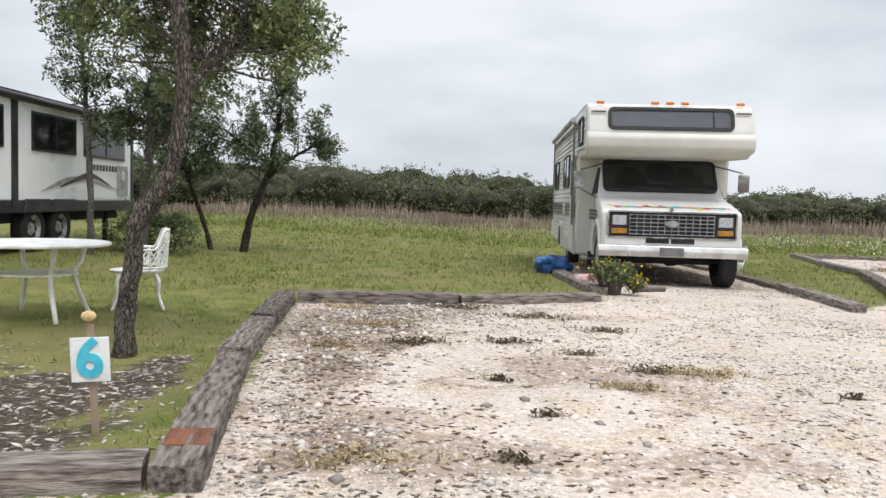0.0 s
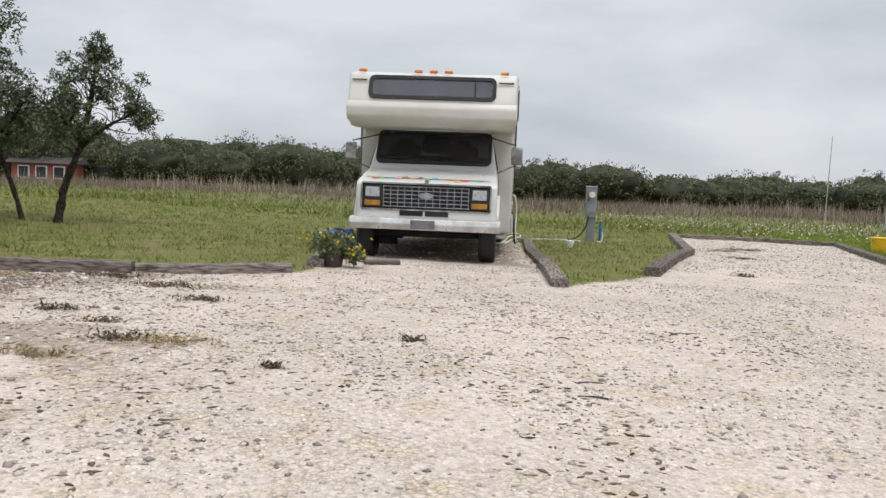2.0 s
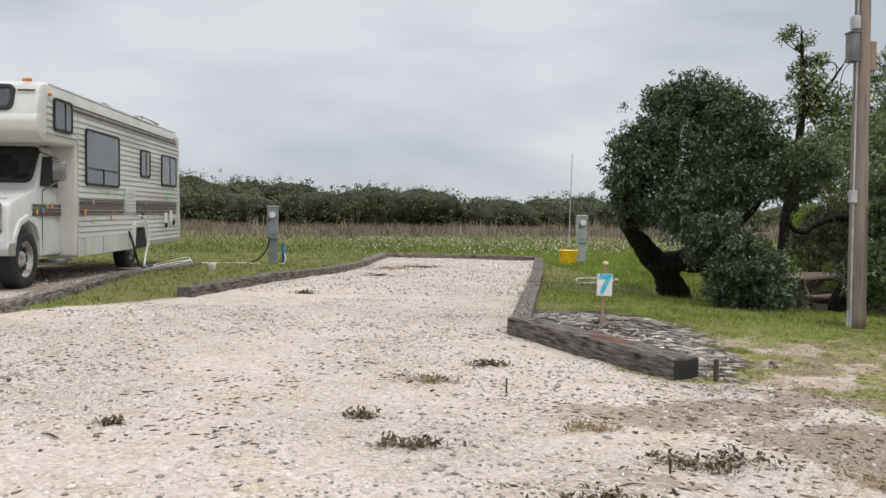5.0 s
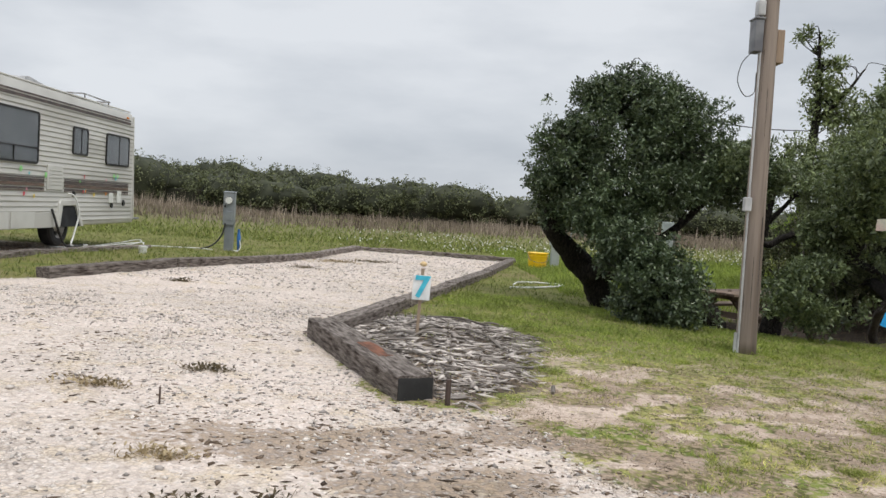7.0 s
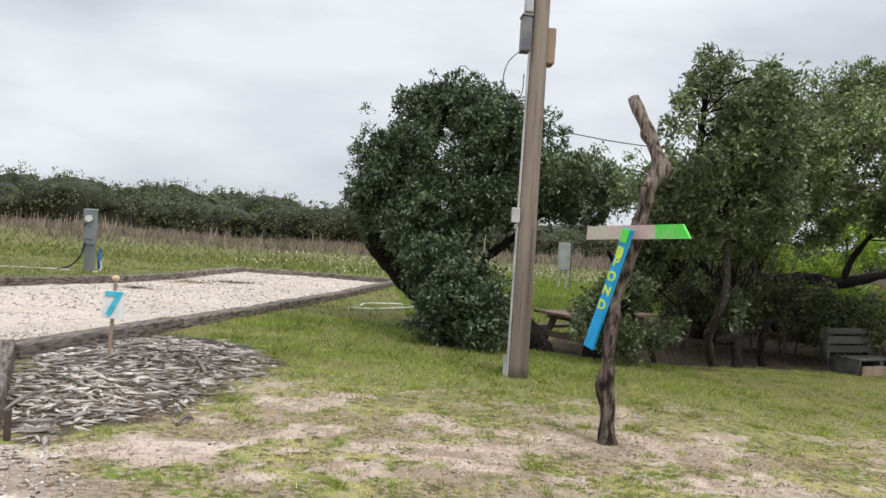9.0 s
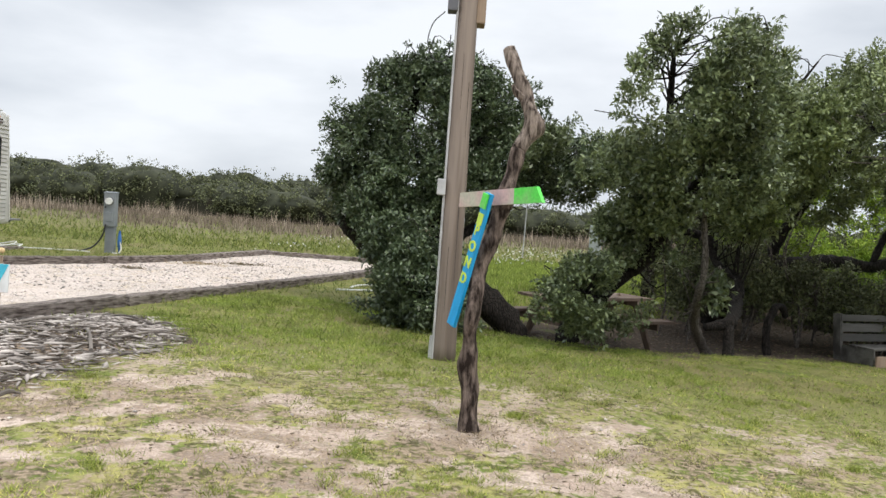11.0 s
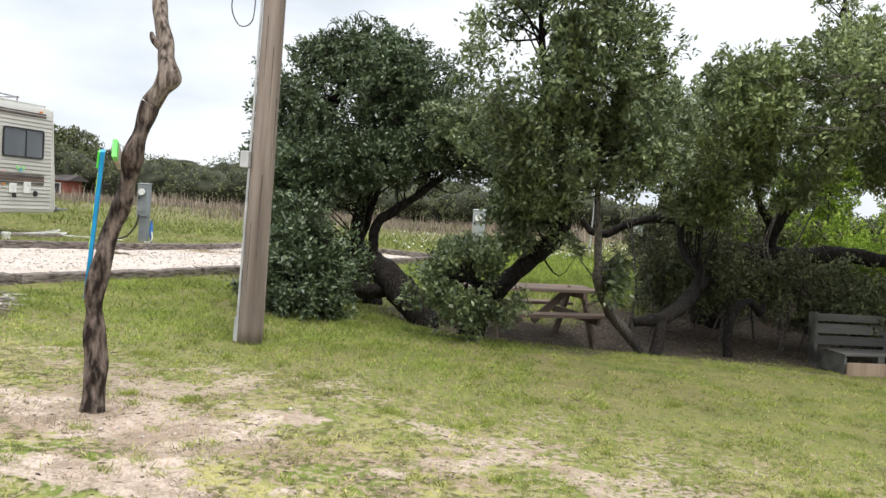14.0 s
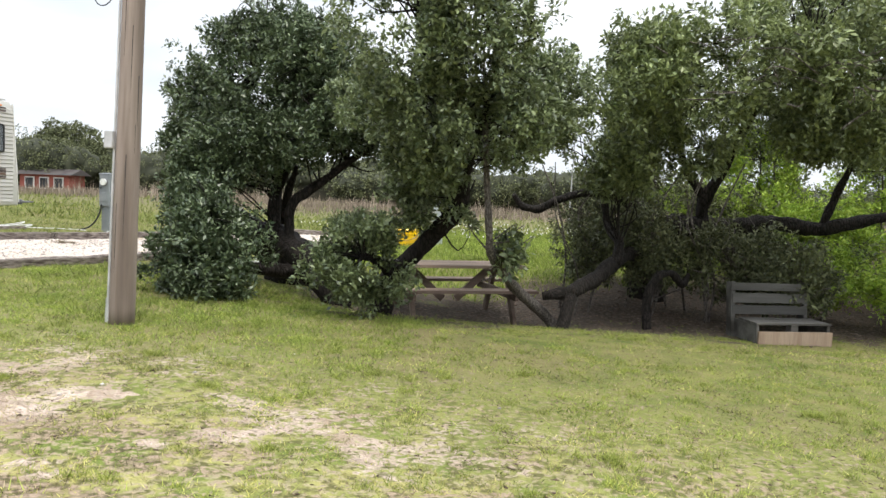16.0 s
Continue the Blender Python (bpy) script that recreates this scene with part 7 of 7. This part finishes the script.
def blades(x, y, z, hgt, wid, rng, lean=0.5):
    """Tapering single blades."""
    n = len(x)
    a = rng.uniform(0, 2 * math.pi, n)
    p = np.stack([x, y, z], 1)
    s = np.stack([np.cos(a), np.sin(a), np.zeros(n)], 1) * (wid * 0.5)[:, None]
    t = p + np.stack([rng.normal(size=n) * lean * hgt, rng.normal(size=n) * lean * hgt, hgt], 1)
    v = np.stack([p - s, p + s, t], 1).reshape(-1, 3)
    return v, np.arange(3 * n).reshape(-1, 3)


def field(name, n, xr, yr, hgt, wid, material, label, category, seed, keep, lean=0.5, clump=0.0, each=14):
    rng = np.random.default_rng(seed)
    if clump:
        k = max(1, n // each)
        cx, cy = rng.uniform(*xr, k), rng.uniform(*yr, k)
        i = rng.integers(0, k, n)
        x, y = cx[i] + rng.normal(size=n) * clump, cy[i] + rng.normal(size=n) * clump
    else:
        x, y = rng.uniform(*xr, n), rng.uniform(*yr, n)
    ok = rng.random(n) < keep(x, y)
    x, y = x[ok], y[ok]
    z = level(x, y) - 0.01
    h = rng.uniform(*hgt, len(x))
    v, f = blades(x, y, z, h, rng.uniform(*wid, len(x)), rng, lean)
    return tagged(new(name, raw_mesh(v, f, material)), label, category, kind="stuff")


def lawn_keep(x, y):
    g, b, m, d, th, di = covers(x, y)
    patch = (0.14 + 0.9 * smooth(0.45, 0.56, fbm(x * 3.8, y * 4.4, 51))) * (0.25 + 0.9 * smooth(0.42, 0.6, fbm(x * 11, y * 13, 53, 3)))
    return (1 - g) * (1 - b * 0.93) * (1 - m * 0.85) * (1 - 0.6 * di) * patch


def dry_keep(x, y):
    g, b, m, d, th, di = covers(x, y)
    return (1 - g) * (1 - m * 0.8) * (0.45 + 0.55 * b) * smooth(0.4, 0.58, fbm(x * 2.2, y * 2.2, 57))


field("near_lawn", 520000, (10.5, 23), (3.6, 13.4), (0.01, 0.036), (0.004, 0.008), GRASS, "short patchy green lawn", "grass", 201, lambda x, y: lawn_keep(x, y) * (0.3 + 0.7 * covers(x, y)[4]), 0.9, 0.05, 22)
field("near_tufts", 190000, (10.5, 23), (3.6, 12.8), (0.02, 0.055), (0.004, 0.008), GRASS_TUFT, "tufts of longer grass on sandy ground", "grass", 202, lambda x, y: lawn_keep(x, y) * smooth(0.5, 0.55, fbm(x * 2.6, y * 3.2, 63)), 0.7, 0.045, 60)
# greener blades whose darker tone also paints the shade band by the oaks
field("shade_lawn", 170000, (16, 23.5), (6.5, 13.6), (0.012, 0.045), (0.004, 0.009), GRASS_LUSH, "darker green grass towards the oaks", "grass", 214, lambda x, y: lawn_keep(x, y) * (1 - 0.85 * covers(x, y)[4]), 0.8, 0.05, 26)
field("pad_lawn", 90000, (11.2, 16.6), (7.6, 13.2), (0.02, 0.06), (0.005, 0.011), GRASS_LUSH, "vivid green lawn between the pad and the oaks", "grass", 211, lambda x, y: (1 - covers(x, y)[0]) * (1 - covers(x, y)[2]) * (1 - covers(x, y)[1]) * smooth(7.8, 9.6, y) * (0.35 + 0.65 * smooth(0.4, 0.55, fbm(x * 2.1, y * 2.1, 65))), 0.7, 0.04)
field("sand_tufts", 110000, (10.6, 20), (3.4, 10), (0.02, 0.055), (0.003, 0.006), GRASS_TUFT, "small green tufts scattered over the bare sand", "grass", 212, lambda x, y: (1 - covers(x, y)[0]) * (1 - covers(x, y)[2]) * smooth(0.53, 0.58, fbm(x * 4.2, y * 5.2, 67)), 0.7, 0.035, 130)
field("brown_tufts", 90000, (10.2, 20), (3.6, 9.5), (0.01, 0.035), (0.003, 0.007), WEED, "withered brown weeds among the sandy lawn", "weed", 213, lambda x, y: (1 - covers(x, y)[2]) * np.maximum(0.7 * covers(x, y)[5], smooth(0.57, 0.62, fbm(x * 3.1, y * 4.3, 69))) * np.where(x < 10.8, 0.4, 1.0), 1.2, 0.04, 30)
field("straw", 170000, (10.2, 23), (3.5, 12), (0.012, 0.045), (0.003, 0.006), GRASS_DRY, "dry straw among the lawn", "grass", 203, dry_keep, 1.3)
field("back_lawn", 60000, (13.5, 22), (14.5, 27), (0.05, 0.14), (0.012, 0.022), GRASS_LUSH, "bright green grass beyond the oaks", "grass", 210, lambda x, y: 1 - covers(x, y)[2], 0.5)
field("mid_lawn", 170000, (-9, 15), (9.5, 30), (0.04, 0.11), (0.009, 0.018), GRASS_MID, "green meadow grass round the pads", "grass", 204, lawn_keep, 0.6)
field("yard_grass", 60000, (-9, -1.0), (3.0, 12), (0.02, 0.07), (0.005, 0.01), GRASS_MID, "thin shaded grass of the yard", "grass", 205, lawn_keep, 0.6)
field("far_meadow", 90000, (-60, 60), (24, 60), (0.08, 0.22), (0.03, 0.07), GRASS_MID, "rough green meadow towards the oaks", "grass", 206, lambda x, y: 1 - 0.75 * smooth(26, 42, y), 0.6)
field("tall_dry_grass", 60000, (-75, 75), (36, 63), (0.2, 0.6), (0.03, 0.07), REED, "band of tall dry grass before the wood", "grass", 207, lambda x, y: smooth(34, 44, y) * smooth(0.3, 0.55, fbm(x * 0.25, y * 0.25, 71)), 0.25, 0.5)
field("reed_clumps", 10000, (-60, 60), (42, 62), (0.5, 1.2), (0.03, 0.06), REED_PALE, "clumps of tall pale reeds", "grass", 208, lambda x, y: smooth(0.5, 0.65, fbm(x * 0.2, y * 0.3, 77)), 0.15, 0.5)
field("thicket_reeds", 4000, (20.5, 27), (16.5, 19.5), (0.5, 1.3), (0.01, 0.025), REED_PALE, "dry reeds behind the oaks", "grass", 209, lambda x, y: x * 0 + 1, 0.15, 0.2)


# white wild flowers on the meadow
rng = np.random.default_rng(61)
fx, fy = rng.uniform(9, 26, 1100), rng.uniform(22.5, 34, 1100)
ok = fbm(fx * 0.4, fy * 0.6, 81) > 0.47
fp = np.stack([fx[ok], fy[ok], level(fx[ok], fy[ok]) + rng.uniform(0.08, 0.25, ok.sum())], 1)
v, f = leaves(np.repeat(fp, 2, 0), 0.05, rng, slim=0.9)
tagged(new("wild_flowers", raw_mesh(v, f, FLOWER_WHITE)), "small white wild flowers in the meadow", "flowers", kind="stuff")


# ---- loose stones, chips and litter ----
def chunks(p, size, rng, squash=0.6, long=1.0):
    """Small irregular eight-sided stones."""
    n = len(p)
    base = np.array([(1, 0, 0), (-1, 0, 0), (0, 1, 0), (0, -1, 0), (0, 0, 1), (0, 0, -1)], float)
    v = base[None] * rng.uniform(0.6, 1.25, (n, 6, 1)) + rng.normal(size=(n, 6, 3)) * 0.12
    v *= np.array([long, 1, squash])
    a = rng.uniform(0, 2 * math.pi, n)
    c, s = np.cos(a)[:, None], np.sin(a)[:, None]
    x, y = v[..., 0] * c - v[..., 1] * s, v[..., 0] * s + v[..., 1] * c
    v = np.stack([x, y, v[..., 2]], -1) * size[:, None, None] + p[:, None]
    f = np.array([(0, 2, 4), (2, 1, 4), (1, 3, 4), (3, 0, 4), (2, 0, 5), (1, 2, 5), (3, 1, 5), (0, 3, 5)])
    return v.reshape(-1, 3), (np.arange(n)[:, None, None] * 6 + f[None]).reshape(-1, 3)


def loose(name, n, xr, yr, size, material, label, category, seed, keep, squash=0.6, long=1.0):
    rng = np.random.default_rng(seed)
    x, y = rng.uniform(*xr, n), rng.uniform(*yr, n)
    ok = rng.random(n) < keep(x, y)
    x, y = x[ok], y[ok]
    s = size[0] + (size[1] - size[0]) * rng.random(len(x)) ** 2.5
    v, f = chunks(np.stack([x, y, level(x, y) + s * 0.1], 1), s, rng, squash, long)
    return tagged(new(name, raw_mesh(v, f, material)), label, category, kind="stuff")


loose("gravel_stones", 95000, (-2, 13), (2.5, 11.5), (0.004, 0.019), STONE, "loose pale caliche stones", "gravel", 301, lambda x, y: covers(x, y)[0] * (0.1 + 0.9 * smooth(0.42, 0.6, fbm(x * 0.9, y * 0.9, 91))))
loose("edge_stones", 2600, (-1.7, 1.4), (2.6, 9.6), (0.012, 0.042), STONE, "larger pale stones along the edge of the pad", "gravel", 309, lambda x, y: covers(x, y)[0] * (0.15 + 0.85 * smooth(-0.3, 0.6, inside(x, y, PAD_EDGE))))
loose("pad_stones", 1500, (2, 12), (2.6, 10), (0.01, 0.03), STONE, "scattered larger stones on the drive", "gravel", 310, lambda x, y: covers(x, y)[0])
loose("far_gravel", 14000, (2, 14), (12, 22.5), (0.012, 0.03), STONE, "loose pale stones on the far pad", "gravel", 302, lambda x, y: covers(x, y)[0])
loose("stones_in_sand", 900, (10.5, 20), (4, 9), (0.004, 0.02), STONE, "scattered pebbles in the sandy lawn", "gravel", 303, lambda x, y: covers(x, y)[1])
loose("lawn_debris", 12000, (10.5, 22), (3.6, 11), (0.003, 0.012), LITTER, "dead leaves and bits strewn on the lawn", "leaf litter", 308, lambda x, y: 1 - covers(x, y)[0], 0.3, 2.0)
loose("edge_litter", 9000, (-1.8, 0.9), (2.6, 9.3), (0.006, 0.02), LITTER, "brown leaf litter and chips along the tie", "leaf litter", 311, lambda x, y: smooth(-0.1, 0.5, inside(x, y, PAD_EDGE) + 0.9 * (fbm(x * 2.4, y * 2.4, 123) - 0.55)), 0.3, 1.8)
loose("pad_debris", 26000, (-2, 12), (2.5, 10), (0.005, 0.018), LITTER, "dead leaves and twigs strewn on the gravel", "leaf litter", 304, lambda x, y: covers(x, y)[0] * (0.035 + 0.9 * covers(x, y)[5] + 0.7 * smooth(0.5, 0.64, fbm(x * 1.2, y * 1.2, 95)) + 0.7 * (1 - smooth(0, 1.8, x + 1.2 + 0.1 * y))), 0.3, 2.2)
loose("mulch_chips", 8000, (9.9, 12.4), (6.1, 10.6), (0.005, 0.026), CHIP, "grey shredded wood mulch", "mulch", 305, lambda x, y: smooth(-0.1, 0.2, inside(x, y, MULCH_HEAP)), 0.5, 6.5)
loose("yard_mulch", 9000, (-6, -1.0), (2.8, 6.2), (0.005, 0.018), CHIP, "grey mulch and leaves under the young oak", "mulch", 306, lambda x, y: covers(x, y)[2] + 0.12 * (1 - covers(x, y)[0]), 0.35, 3.5)
loose("oak_litter", 14000, (13.5, 25), (10.0, 18), (0.008, 0.022), LITTER, "brown fallen leaves under the oaks", "leaf litter", 307, lambda x, y: covers(x, y)[2], 0.3, 1.8)


# dry weeds rooted in the gravel
def weed(x, y, r, seed, mt, label):
    rng = np.random.default_rng(seed)
    n = int(300 * r / 0.15)
    a = rng.normal(size=n)
    px, py = x + a * r * 0.9, y + rng.normal(size=n) * r * 0.35 + 0.25 * r * np.sin(a * 3 + seed)
    v, f = blades(px, py, level(px, py), rng.uniform(0.006, 0.026, n), rng.uniform(0.004, 0.01, n), rng, 2.2)
    lv, lf = leaves(np.stack([px, py, level(px, py) + rng.uniform(0.005, 0.04, n)], 1)[: n // 2], 0.035, rng)
    lf = np.vstack([lf[:, :3], lf[:, [0, 2, 3]]]) + len(v)
    ob = new("weed_clump", raw_mesh(np.vstack([v, lv]), np.vstack([f, lf]), mt))
    return tagged(ob, label, "weed", "weeds in the gravel", "stuff")


WEEDS = [(1.84, 5.5, 0.2), (1.5, 5.55, 0.12), (0.55, 6.6, 0.12), (-0.35, 3.5, 0.2), (0.35, 3.55, 0.06), (0.6, 4.3, 0.05), (-0.6, 7.4, 0.2), (-0.2, 6.4, 0.16), (0.9, 8.1, 0.22), (-1.0, 8.6, 0.22), (0.1, 8.7, 0.2), (1.1, 6.2, 0.08), (1.2, 5.0, 0.12), (2.6, 5.0, 0.05), (3.4, 5.9, 0.06), (-0.9, 6.2, 0.15), (0.4, 5.2, 0.06), (1.5, 7.3, 0.12),
         (6.0, 4.3, 0.08), (6.3, 4.5, 0.08), (7.1, 5.2, 0.05), (8.9, 6.2, 0.12), (9.4, 6.8, 0.1), (8.4, 5.3, 0.05), (9.6, 5.0, 0.1), (8.6, 4.7, 0.12), (10.0, 4.4, 0.2), (10.9, 4.1, 0.25), (9.3, 3.9, 0.15), (7.9, 12.0, 0.1), (9.5, 17.8, 0.25), (10.2, 18.4, 0.3), (9.1, 15.5, 0.15)]
for k, (x, y, r) in enumerate(WEEDS):
    weed(x, y, r, 400 + k, WEED if k % 3 else GRASS_DRY, "low dry weed rooted in the gravel")


# sticks on the mulch heap
rnd = random.Random(23)
for k in range(16):
    x, y = rnd.uniform(10.3, 11.8), rnd.uniform(6.7, 9.9)
    a, h = rnd.uniform(0, 3.14), rnd.uniform(0.1, 0.4)
    r = rnd.uniform(0.005, 0.014)
    dx, dy = math.cos(a) * h, math.sin(a) * h
    pts = [(x - dx, y - dy, gz(x - dx, y - dy) + r, r), (x, y + 0.02, gz(x, y) + r + 0.02, r * 1.1), (x + dx, y + dy, gz(x + dx, y + dy) + r, r * 0.6)]
    tagged(new("stick", mesh_of(tube(pts, 6, rough=0.3), GREY_WOOD)), "dry grey stick lying on the mulch heap", "stick", "sticks on the mulch")
for k in range(14):
    x, y = rnd.uniform(0, 10), rnd.uniform(3.2, 7.5)
    a, h = rnd.uniform(0, 3.14), rnd.uniform(0.03, 0.1)
    r = rnd.uniform(0.0025, 0.005)
    dx, dy = math.cos(a) * h, math.sin(a) * h * 0.5
    pts = [(x - dx, y - dy, gz(x - dx, y - dy) + r, r), (x, y + 0.01, gz(x, y) + r + 0.006, r * 1.1), (x + dx, y + dy, gz(x + dx, y + dy) + r, r * 0.6)]
    tagged(new("twig", mesh_of(tube(pts, 5, rough=0.3, steps=3), POT)), "small dark twig lying on the gravel", "twig", "twigs on the gravel")
for k, (x, y, h) in enumerate(((10.98, 6.3, 0.16), (9.35, 5.9, 0.1), (9.75, 4.3, 0.07))):
    tagged(new("stake", mesh_of(rod(0.018 if k == 0 else 0.006, (x, y, gz(x, y) - 0.03), (x, y, gz(x, y) + h), 7), POT)), "short dark stake standing in the ground", "stake", "stakes in the ground")
tagged(new("thin_pole", mesh_of(rod(0.025, (16.8, 29.0, -0.2), (16.9, 29.1, 3.3), 7, 0.012), GREY_VINYL)), "thin grey pole standing in the meadow", "pole")
